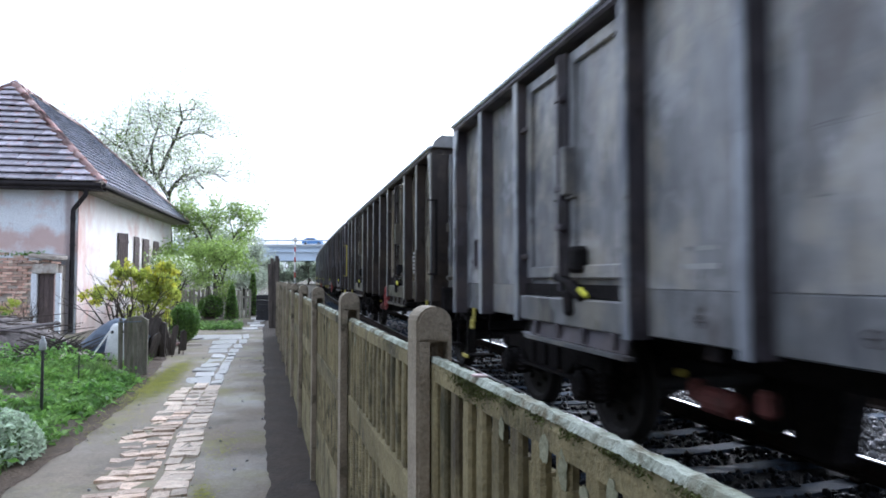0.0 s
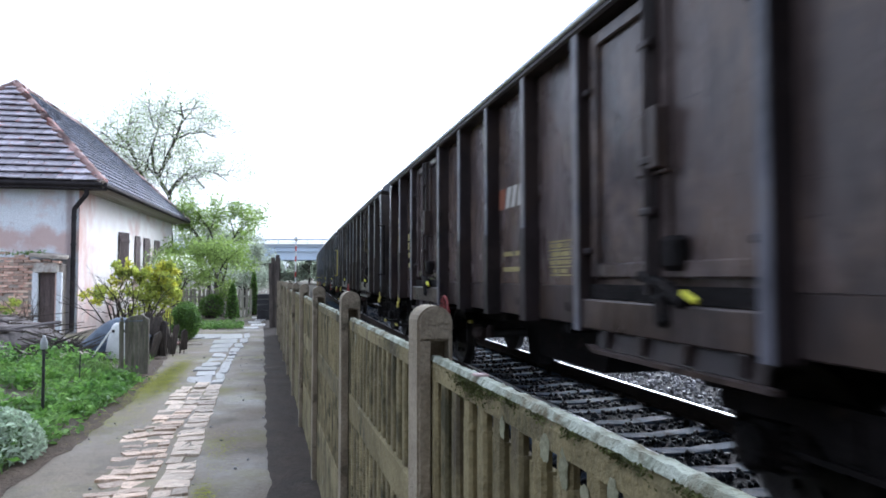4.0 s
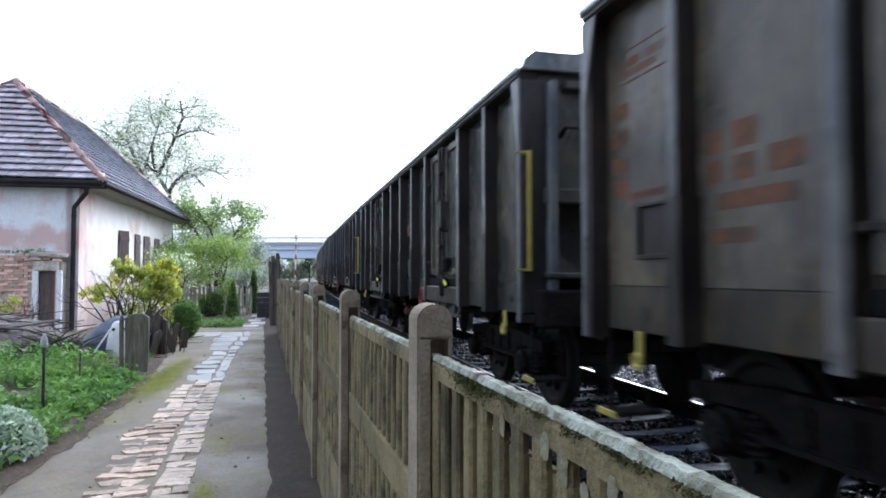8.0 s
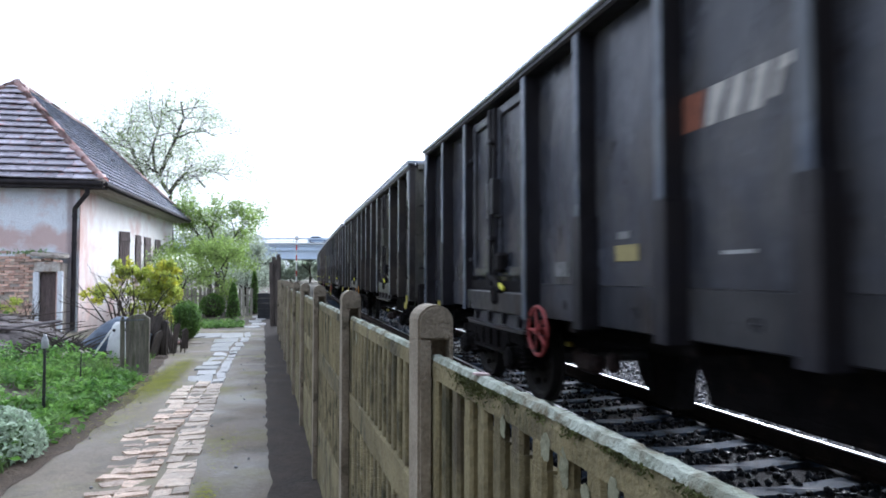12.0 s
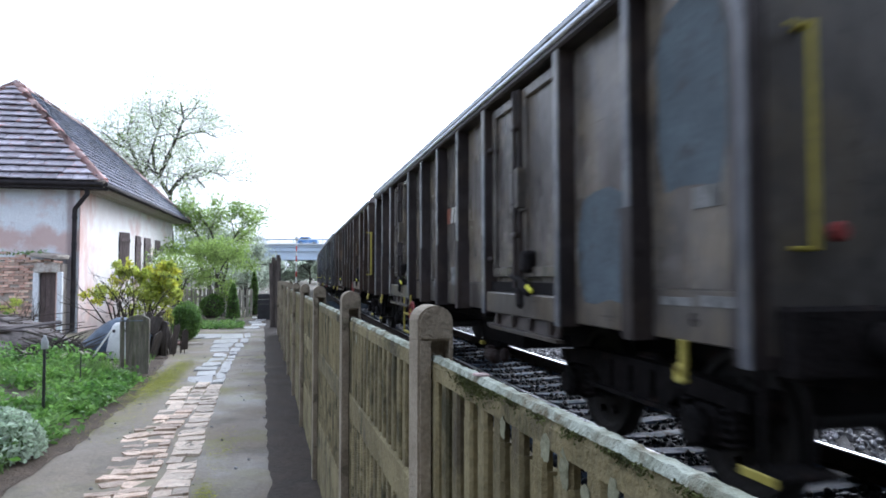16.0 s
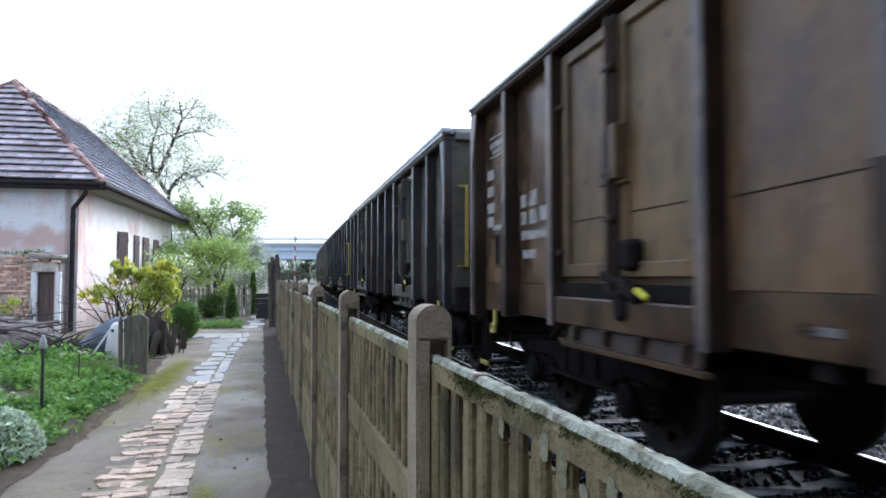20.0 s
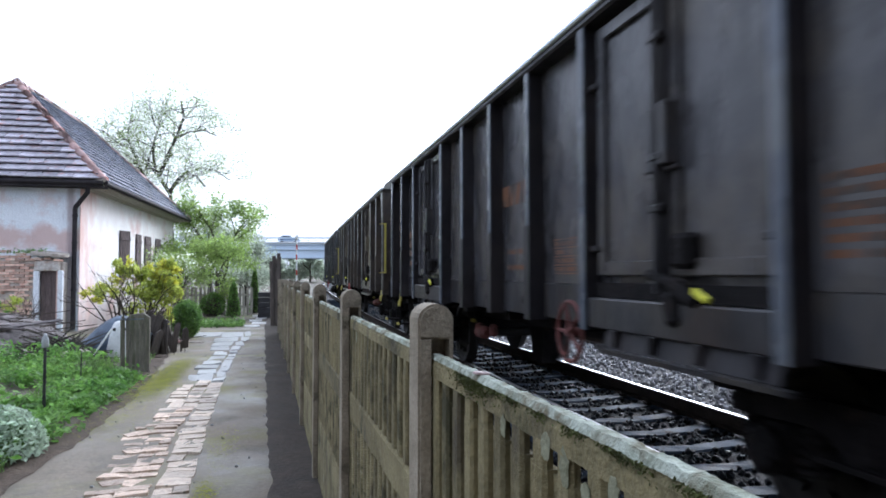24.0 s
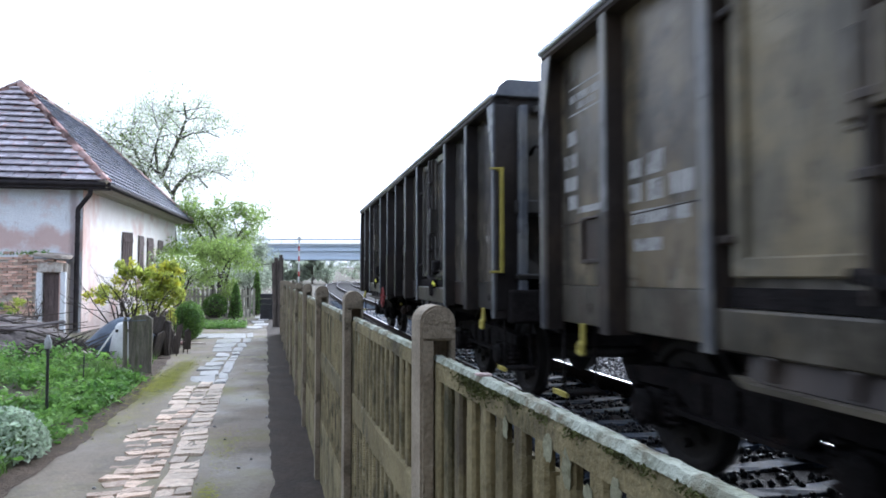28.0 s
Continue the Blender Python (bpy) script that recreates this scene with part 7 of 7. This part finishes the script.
for j in range(11):
    for i in range(15):
        x, y = -0.95 + i * 0.135, -0.3 + j * 0.14
        z = 0.92 * math.exp(-((x - 0.35) / 0.75) ** 2) * (0.75 + 0.25 * math.cos(j * 0.3)) + 0.05 * noise.noise((x * 3, y * 3, 1)) + 0.02
        z *= (0.12, 0.55, 0.85)[j] if j < 3 else 1.0
        tv.append((x, y, max(0.02, z)))
for j in range(10):
    for i in range(14):
        k = j * 15 + i
        tf.append((k, k + 1, k + 16, k + 15))
sheet = raw("sheet", tv, tf, M["blue_sheet"], tarp, True)
mod = sheet.modifiers.new("thick", "SOLIDIFY")
mod.thickness = 0.012
rod = bmesh.new()
tube(rod, (0, 0, 0), (0.30, 0.12, 0.50), 0.018, seg=8)
rr = part("white_rod", rod, M["white_paint"])
rr.matrix_basis = pose(-3.07, 13.85, foot(-3.07, 13.85) + 0.05)
tagged(rr, "white painted rod leaning on the tarpaulin", "rod")

# heap of rubble, brushwood and planks before the outhouse
heap_v, heap_f = [], []
for j in range(21):
    for i in range(29):
        x, y = -9.0 + i * 0.2, 13.6 + j * 0.36
        a, b = (x + 6.65) / 2.3, (y - 17.3) / 3.2
        z = 0.85 * max(0, 1 - a * a - b * b) ** 0.7 + 0.12 * noise.noise((x * 2.5, y * 2.5, 3)) - 0.03
        heap_v.append((x, y, foot(x, y) + z))
for j in range(20):
    for i in range(28):
        k = j * 29 + i
        heap_f.append((k, k + 1, k + 30, k + 29))
tagged(raw("rubble_heap", heap_v, heap_f, M["rubble"], smooth=True), "low heap of earth and rubble before the outhouse", "heap", kind="structure")


def heap_z(x, y):
    a, b = (x + 6.65) / 2.3, (y - 17.3) / 3.2
    return foot(x, y) + 0.85 * max(0, 1 - a * a - b * b) ** 0.7


bw = bmesh.new()
for _ in range(130):
    x, y = rg.normal(-4.5, 1.0), rg.normal(16.0, 1.3)
    a, l = rg.uniform(0, math.pi), rg.uniform(0.3, 1.3)
    z = heap_z(x, y) + rg.uniform(0.02, 0.12)
    tube(bw, (x, y, z), (x + l * math.cos(a), y + l * math.sin(a) * 0.5, z + rg.uniform(-0.1, 0.13)), 0.016, 0.007, 5)
tagged(part("brushwood", bw, M["twig"]), "tangle of dark cut branches on the heap", "brushwood", kind="stuff")
for x, y, l, a, tilt in ((-5.6, 15.2, 1.9, 15, 6), (-5.0, 15.0, 1.6, -20, -6), (-6.0, 15.6, 2.0, 5, 12), (-4.5, 14.8, 1.2, 60, 12), (-5.6, 16.0, 1.5, 100, 8), (-4.2, 15.4, 1.0, -40, 10), (-5.0, 16.2, 1.6, 30, -6), (-6.3, 16.8, 1.7, -30, 14), (-6.2, 17.2, 1.6, 75, 20), (-6.6, 16.2, 1.9, -60, -8), (-5.1, 14.5, 1.4, 10, 3), (-6.0, 14.8, 1.6, -12, -4), (-5.9, 15.9, 1.4, 35, 22), (-6.5, 15.4, 1.3, -25, -16), (-5.5, 15.6, 1.7, 70, 4)):
    bm = bmesh.new()
    box(bm, (0, 0, 0), (l, 0.16, 0.035), bevel=0.008)
    o = part("scrap_plank", bm, M["scrap_wood"])
    o.matrix_basis = pose(x, y, heap_z(x, y) + 0.10 + l * 0.5 * abs(math.sin(radians(tilt))), rg.uniform(-12, 12), tilt, a)
    tagged(o, "dark weathered plank thrown on the heap", "plank", "planks on the heap")
for x, y in ((-3.55, 13.75), (-3.75, 14.0), (-3.3, 14.05), (-4.6, 14.4), (-5.3, 14.2), (-3.9, 14.6), (-5.9, 14.6), (-4.2, 14.1), (-3.7, 14.2), (-5.0, 14.7), (-6.3, 14.3)):
    bm = bmesh.new()
    bmesh.ops.create_icosphere(bm, subdivisions=2, radius=0.5)
    for v in bm.verts:
        v.co *= 1 + 0.35 * noise.noise(v.co * 2.2 + Vector((x, y, 0)))
    o = part("rubble_lump", bm, M["mortar"] if rg.uniform() < 0.5 else M["black_sheet"])
    o.matrix_basis = pose(x, y, heap_z(x, y) + 0.06, 0, 0, rg.uniform(0, 360)) @ Matrix.Diagonal((rg.uniform(0.3, 0.6), rg.uniform(0.3, 0.5), rg.uniform(0.2, 0.4), 1))
    tagged(o, "rough lump of rubble at the foot of the heap", "rubble", "lumps of rubble")
bw = bmesh.new()
for _ in range(150):
    x, y = rg.normal(-3.65, 0.38), rg.normal(13.9, 0.3)
    a, l = rg.uniform(0, 2 * math.pi), rg.uniform(0.2, 0.8)
    z = foot(x, y) + rg.uniform(0.02, 0.42) * math.exp(-((x + 3.65) / 0.6) ** 2)
    tube(bw, (x, y, z), (x + l * math.cos(a), y + l * math.sin(a) * 0.4, z + rg.uniform(-0.1, 0.28)), 0.018, 0.007, 5)
tagged(part("brushwood", bw, M["bark"]), "dark tangle of roots and cut twigs beside the canister", "brushwood", kind="stuff")
dish = bmesh.new()
turned(dish, [(0.12, 0), (0.2, 0.03), (0.22, 0.08), (0.18, 0.085), (0.1, 0.04)], 16)
o = part("clay_dish", dish, M["ridge_tile"])
o.matrix_basis = pose(-2.02, 17.55, 0.01)
tagged(o, "reddish clay dish on the ground by the shrub", "dish")

# blossoming fruit tree behind the house, and young-leaved bushes by the path
def tree(x, y, trunk_h, trunk_r, depth, seed, label, clouds, spread=0.55, shrink=0.74, kids=3, lean=(0, 0, 1), first=3):
    r = np.random.default_rng(seed)
    t = thing("tree", pose(x, y, 0), label, "tree")
    bm = bmesh.new()
    tips = []
    tube(bm, (0, 0, -0.2), (lean[0] * 0.6, lean[1] * 0.6, trunk_h), trunk_r, trunk_r * 0.75, 12)
    top = Vector((lean[0] * 0.6, lean[1] * 0.6, trunk_h - 0.05))
    ways = clouds.get("ways") or [(math.cos(2 * math.pi * k / first + 0.4) * 0.62, math.sin(2 * math.pi * k / first + 0.4) * 0.62, 0.85) for k in range(first)]
    for way in ways:
        limbs(bm, top - Vector((0, 0, r.uniform(0, 0.25) * trunk_h if first > 5 else 0)), way, clouds["limb"] * (1.0 if first < 6 else Vector(way).length), trunk_r * (0.62 if first < 6 else 0.5), depth, r, tips, spread, kids, shrink, 0.0)
    part("trunk", bm, M["bark"], t)
    tips = np.array(tips)
    for n, sig, size, material, name in clouds["sets"]:
        c = tips[r.integers(len(tips), size=n)] + r.normal(size=(n, 3)) * sig
        leaves(name, c, size, M[material], t, r)
    return t


def fruit_tree(x, y):
    """An old tree that forks low into leaning stems, with a loose blossoming crown."""
    r = np.random.default_rng(3)
    t = thing("tree", pose(x, y, 0), "old fruit tree covered in white blossom and young leaves", "tree")
    bm = bmesh.new()
    tips = []
    stems = (
        (0.25, ((0.2, 0, -0.2), (0.1, 0, 3.0), (0.05, 0, 4.6), (0.0, 0, 6.6))),
        (0.14, ((0.05, 0, 4.5), (-1.0, 0.2, 6.2), (-1.55, 0.3, 7.48), (-1.86, 0.3, 8.28), (-2.23, 0.2, 9.33), (-2.95, 0.1, 9.9))),
        (0.075, ((-1.55, 0.3, 7.5), (-1.15, 0.5, 9.07), (-0.78, 0.6, 10.5), (-0.46, 0.6, 11.9))),
        (0.12, ((0.0, 0, 6.4), (-0.62, -0.2, 7.39), (-0.87, -0.3, 8.12), (-0.93, -0.4, 9.23), (-0.6, -0.4, 10.4))),
        (0.12, ((-0.62, -0.2, 7.4), (-0.09, -0.3, 8.75), (0.37, -0.3, 9.87), (0.70, -0.2, 11.0), (0.5, 0, 12.0))),
        (0.07, ((0.30, -0.3, 9.7), (1.09, -0.4, 10.1), (1.86, -0.5, 10.2), (2.6, -0.4, 9.9))),
        (0.11, ((0.0, 0, 6.6), (0.40, 0.1, 7.3), (0.78, 0.1, 7.7), (1.40, 0.0, 7.55), (1.95, -0.1, 6.9))),
        (0.06, ((0.78, 0.1, 7.7), (1.7, 0.4, 8.1), (2.6, 0.5, 7.9), (3.3, 0.5, 7.4))),
        (0.06, ((-2.1, 0.2, 9.0), (-2.9, -0.2, 9.3), (-3.7, -0.4, 10.0))),
    )
    for r0, pts in stems:
        n = len(pts) - 1
        for i in range(n):
            a, b = Vector(pts[i]), Vector(pts[i + 1])
            tube(bm, a, b, r0 * (1 - 0.6 * i / n), r0 * (1 - 0.6 * (i + 1) / n), 8, caps=False)
            if b.z > 7.2:
                for _ in range(4):
                    out = Vector((b.x * 0.35 + r.normal(0, 0.8), r.normal(0, 0.9), 0.5 + r.normal(0, 0.5)))
                    limbs(bm, a.lerp(b, r.uniform(0.2, 1.0)), out, r.uniform(1.0, 1.9), min(0.035, r0 * 0.28), 2, r, tips, 0.55, 2, 0.7)
    part("trunk", bm, M["bark"], t)
    tips = np.array(tips)
    for n, sig, size, material, name in ((12500, 0.27, 0.072, "blossom", "blossom"), (9500, 0.27, 0.06, "spring_leaf", "crown")):
        leaves(name, tips[r.integers(len(tips), size=n)] + r.normal(size=(n, 3)) * sig, size, M[material], t, r)
    leaves("blossom", cloud_points(r, (-0.3, 0, 9.7), (4.4, 3.0, 3.1), 3600), 0.07, M["blossom"], t, r)
    leaves("crown", cloud_points(r, (-0.3, 0, 9.7), (4.4, 3.0, 3.1), 2600), 0.06, M["spring_leaf"], t, r)


fruit_tree(-5.32, 42.0)
tree(-2.3, 36.5, 2.7, 0.12, 3, 9, "young tree with fresh light green leaves", {"limb": 1.5, "sets": [(6500, 0.2, 0.085, "spring_leaf", "crown"), (2600, 0.22, 0.06, "blossom", "blossom")]}, 0.5, 0.72, 3)
tree(-1.7, 29.6, 1.35, 0.08, 3, 15, "bushy garden tree with fresh green leaves", {"limb": 1.0, "sets": [(6500, 0.16, 0.06, "spring_leaf", "crown")]}, 0.6, 0.72, 3)
tree(-3.0, 26.5, 1.0, 0.06, 3, 18, "half-bare shrub with pinkish young twigs", {"limb": 0.8, "sets": [(2200, 0.15, 0.05, "spring_leaf", "crown"), (900, 0.14, 0.045, "blossom", "blossom")]}, 0.6, 0.72, 3)
tree(-3.6, 33.0, 1.2, 0.1, 3, 21, "pale green bush behind the picket fence", {"limb": 1.2, "sets": [(6000, 0.2, 0.08, "spring_leaf", "crown")]}, 0.6, 0.72, 3)
tree(-0.9, 38.0, 0.8, 0.1, 3, 23, "green shrub beside the path's far end", {"limb": 0.8, "sets": [(4000, 0.18, 0.07, "hazed_leaf", "crown")]}, 0.6, 0.72, 3)
tree(-1.2, 52.0, 1.5, 0.14, 3, 27, "tree further along the railway, green paled for haze", {"limb": 1.3, "sets": [(5000, 0.25, 0.11, "hazed_leaf", "crown")]}, 0.6, 0.72, 3)
tree(-4.5, 62.0, 2.0, 0.2, 3, 29, "distant tree by the line, green paled for haze", {"limb": 2.2, "sets": [(6000, 0.3, 0.14, "hazed_leaf", "crown")]}, 0.6, 0.72, 3)


# ---------- viaduct, signal, far woods ----------
BR = pose(12.0, 140.0, 0, 0, 0, -14.0)
bridge = thing("road_viaduct", BR, "pale blue-grey steel girder road viaduct with railings", "viaduct")
bm = bmesh.new()
box(bm, (0, 0, 6.62), (900, 0.5, 3.0), bevel=0.05)
for z in (5.15, 6.9, 7.9):
    box(bm, (0, -0.35, z), (900, 0.5, 0.2))
part("girder", bm, M["bridge_paint"], bridge, "blue-grey plate girder")
bm = bmesh.new()
box(bm, (0, 5.0, 8.25), (900, 11.5, 0.35), bevel=0.05)
part("deck", bm, M["bridge_concrete"], bridge)
bm = bmesh.new()
box(bm, (0, 9.8, 6.6), (900, 0.5, 3.0), bevel=0.05)
part("girder", bm, M["bridge_paint"], bridge)
bm = bmesh.new()
for z, h in ((8.7, 0.09), (9.25, 0.30)):
    box(bm, (0, -0.6, z), (900, 0.07, h))
part("railing", bm, M["bridge_paint"], bridge)
for i in range(-24, 25):
    bm = bmesh.new()
    box(bm, (i * 3.0, -0.6, 8.95), (0.1, 0.1, 1.15))
    part("railing_post", bm, M["bridge_paint"], bridge)
for x in (-34, 30):
    bm = bmesh.new()
    for y in (1.5, 8.5):
        tube(bm, (x, y, -1), (x, y, 5.0), 0.7, seg=14)
    box(bm, (x, 5, 4.78), (2.0, 10, 0.6), bevel=0.1)
    part("pier", bm, M["bridge_concrete"], bridge)
bank = raw("embankment", [tuple(BR @ Vector(v)) for v in ((-36, -3, -0.5), (-36, 13, -0.5), (-100, -14, -0.5), (-100, 24, -0.5), (-46, -1, 8.1), (-46, 11, 8.1), (-100, -1, 8.1), (-100, 11, 8.1))], [(0, 1, 5, 4), (0, 4, 6, 2), (1, 3, 7, 5), (4, 5, 7, 6), (2, 6, 7, 3)], M["hazed_leaf"])
tagged(bank, "grassy embankment at the end of the viaduct", "embankment", kind="structure")

signal = thing("striped_post", pose(2.07, 44.0, 0), "tall thin red and white banded post with a white head", "signal post")
for i in range(12):
    bm = bmesh.new()
    tube(bm, (0, 0, i * 0.33), (0, 0, i * 0.33 + 0.328), 0.05, seg=10)
    part("band", bm, M["red_white"] if i in (1, 5, 8, 10) else M["white_paint"], signal)
bm = bmesh.new()
turned(bm, [(0.04, 0), (0.10, 0.04), (0.13, 0.14), (0.11, 0.26), (0.05, 0.32)], 14, Matrix.Translation((0.02, 0, 3.94)))
part("head", bm, M["white_paint"], signal, smooth=True)


# woods under and beyond the viaduct
rw = np.random.default_rng(8)
for x, y, h, r, col in ((-6, 118, 5.0, 5, "hazed_leaf"), (6, 155, 5.6, 6, "hazed_leaf"), (10, 150, 5.2, 5, "hazed_leaf"), (14, 160, 5.5, 6, "hazed_leaf"), (9, 176, 6.2, 7, "hazed_leaf"), (2, 150, 4.5, 5, "hazed_leaf"), (8, 165, 4, 5, "hazed_leaf"), (-14, 100, 7, 6, "hazed_leaf"), (16, 230, 6, 8, "hazed_leaf"), (30, 240, 7, 9, "hazed_leaf"), (5, 200, 6, 8, "hazed_leaf"), (48, 220, 7, 9, "hazed_leaf"), (64, 230, 8, 10, "hazed_leaf"), (-4, 180, 6, 8, "hazed_leaf"), (85, 235, 8, 10, "hazed_leaf"), (22, 260, 7, 9, "hazed_leaf"), (40, 270, 8, 10, "hazed_leaf")):
    t = thing("tree", pose(x, y, terrain(x, y)), "distant tree with haze put into its pale green", "tree", "far trees by the viaduct")
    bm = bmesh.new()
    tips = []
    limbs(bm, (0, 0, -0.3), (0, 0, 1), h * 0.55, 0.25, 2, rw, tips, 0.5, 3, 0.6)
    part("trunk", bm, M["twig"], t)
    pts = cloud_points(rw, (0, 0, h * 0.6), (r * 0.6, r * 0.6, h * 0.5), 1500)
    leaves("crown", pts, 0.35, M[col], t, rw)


# traffic on the viaduct
def car_body(col, long, high, name, label):
    c = thing(name, BR @ pose(0, 3.0, 8.43), label, "car" if name == "car" else "lorry", "traffic on the viaduct")
    bm = bmesh.new()
    if name == "car":
        slab(bm, [(-long / 2, 0.25), (long / 2, 0.25), (long / 2, 0.75), (long * 0.25, 0.9), (long * 0.1, high), (-long * 0.3, high), (-long * 0.45, 0.95), (-long / 2, 0.85)], -0.8, 0.8, Matrix(((1, 0, 0, 0), (0, 0, -1, 0), (0, 1, 0, 0), (0, 0, 0, 1))))
    else:
        box(bm, (-0.6, 0, 0.8 + (high - 0.8) / 2), (long - 1.6, 2.3, high - 0.8), bevel=0.06)
        slab(bm, [(long / 2 - 1.35, 0.4), (long / 2, 0.4), (long / 2, 1.3), (long / 2 - 0.4, 2.3), (long / 2 - 1.35, 2.4)], -1.1, 1.1, Matrix(((1, 0, 0, 0), (0, 0, -1, 0), (0, 1, 0, 0), (0, 0, 0, 1))))
        box(bm, (0, 0, 0.65), (long - 0.5, 1.0, 0.25))
    part("body", bm, col, c)
    for x in (-long * 0.32, long * 0.32):
        for y in (-0.78, 0.78):
            w = bmesh.new()
            tube(w, (x, y - 0.1, 0.32), (x, y + 0.1, 0.32), 0.32, seg=14)
            part("wheel", w, M["rubber"], c)
    g = bmesh.new()
    if name == "car":
        box(g, (-long * 0.1, 0, high - 0.28), (long * 0.34, 1.64, 0.3), bevel=0.03)
    else:
        box(g, (long / 2 - 0.5, 0, 1.8), (0.6, 2.24, 0.5), bevel=0.03)
    part("window", g, M["glass_dark"], c)
    return c


TRAFFIC = []
for kind, col, t0, x0, speed in (("car", "truck_blue", 0.0, -2.4, 17), ("lorry", "truck_blue", 6.8, -7.9, 18.5), ("car", "truck_blue", 9.5, -7.1, 14), ("car", "car_red", 10.0, -9.8, 20), ("car", "car_red", 9.5, -2.9, 17), ("car", "car_grey", 11.5, -9.0, 15), ("lorry", "truck_blue", 14.5, -1.3, 16), ("car", "truck_blue", 16.0, -3.7, 16), ("car", "truck_blue", 17.0, -7.4, 14), ("car", "car_grey", 21.5, -11.5, 16), ("car", "car_grey", 24.1, -6.4, 13.2), ("lorry", "truck_blue", 25.7, -2.9, 11.5)):
    tall = 1.5 if kind == "car" else 2.4
    word = {"truck_blue": "blue", "car_red": "faded red", "car_grey": "blue-grey"}[col]
    TRAFFIC.append((car_body(M[col], 4.3 if kind == "car" else 5.6, tall, kind, word + (" passenger car" if kind == "car" else " box lorry") + " driving along the viaduct"), t0, x0, speed))


# ---------- what moves ----------
# seconds, metres by which the train is held back to fit the view
VIEW_FIT = ((0, 0.03), (2, 0.02), (3.5, 0.13), (5.5, 0.23), (9, 0.27), (20, 0.27), (21.5, 0.21), (24, 0.04), (25, 0.0), (28, 0.04))


def gone(t):
    """How far the train has rolled after t seconds, shifted to fit the camera's view."""
    return 5.79727 * t - 0.0065204 * t * t - float(np.interp(t, [a for a, _ in VIEW_FIT], [b for _, b in VIEW_FIT]))


def motions():
    for k, (wagon, wheels) in enumerate(TRAIN):
        walk(wagon, [(t, on_track(1.566 + 14.04 * k - gone(t), MIDDLE, RAIL_TOP)) for t in np.arange(0, 28.01, 1.0).tolist()])
        for ws, y in wheels:
            walk(ws, [(t / 10, pose(0, y, 0.46, math.degrees(gone(t / 10) / 0.46), 0, 0)) for t in range(281)])
    for car, t0, x0, speed in TRAFFIC:
        walk(car, [(t, BR @ pose(x0 + speed * (t - t0), 3.0, 8.43)) for t in np.arange(0, 28.01, 2.0).tolist()])


motions()
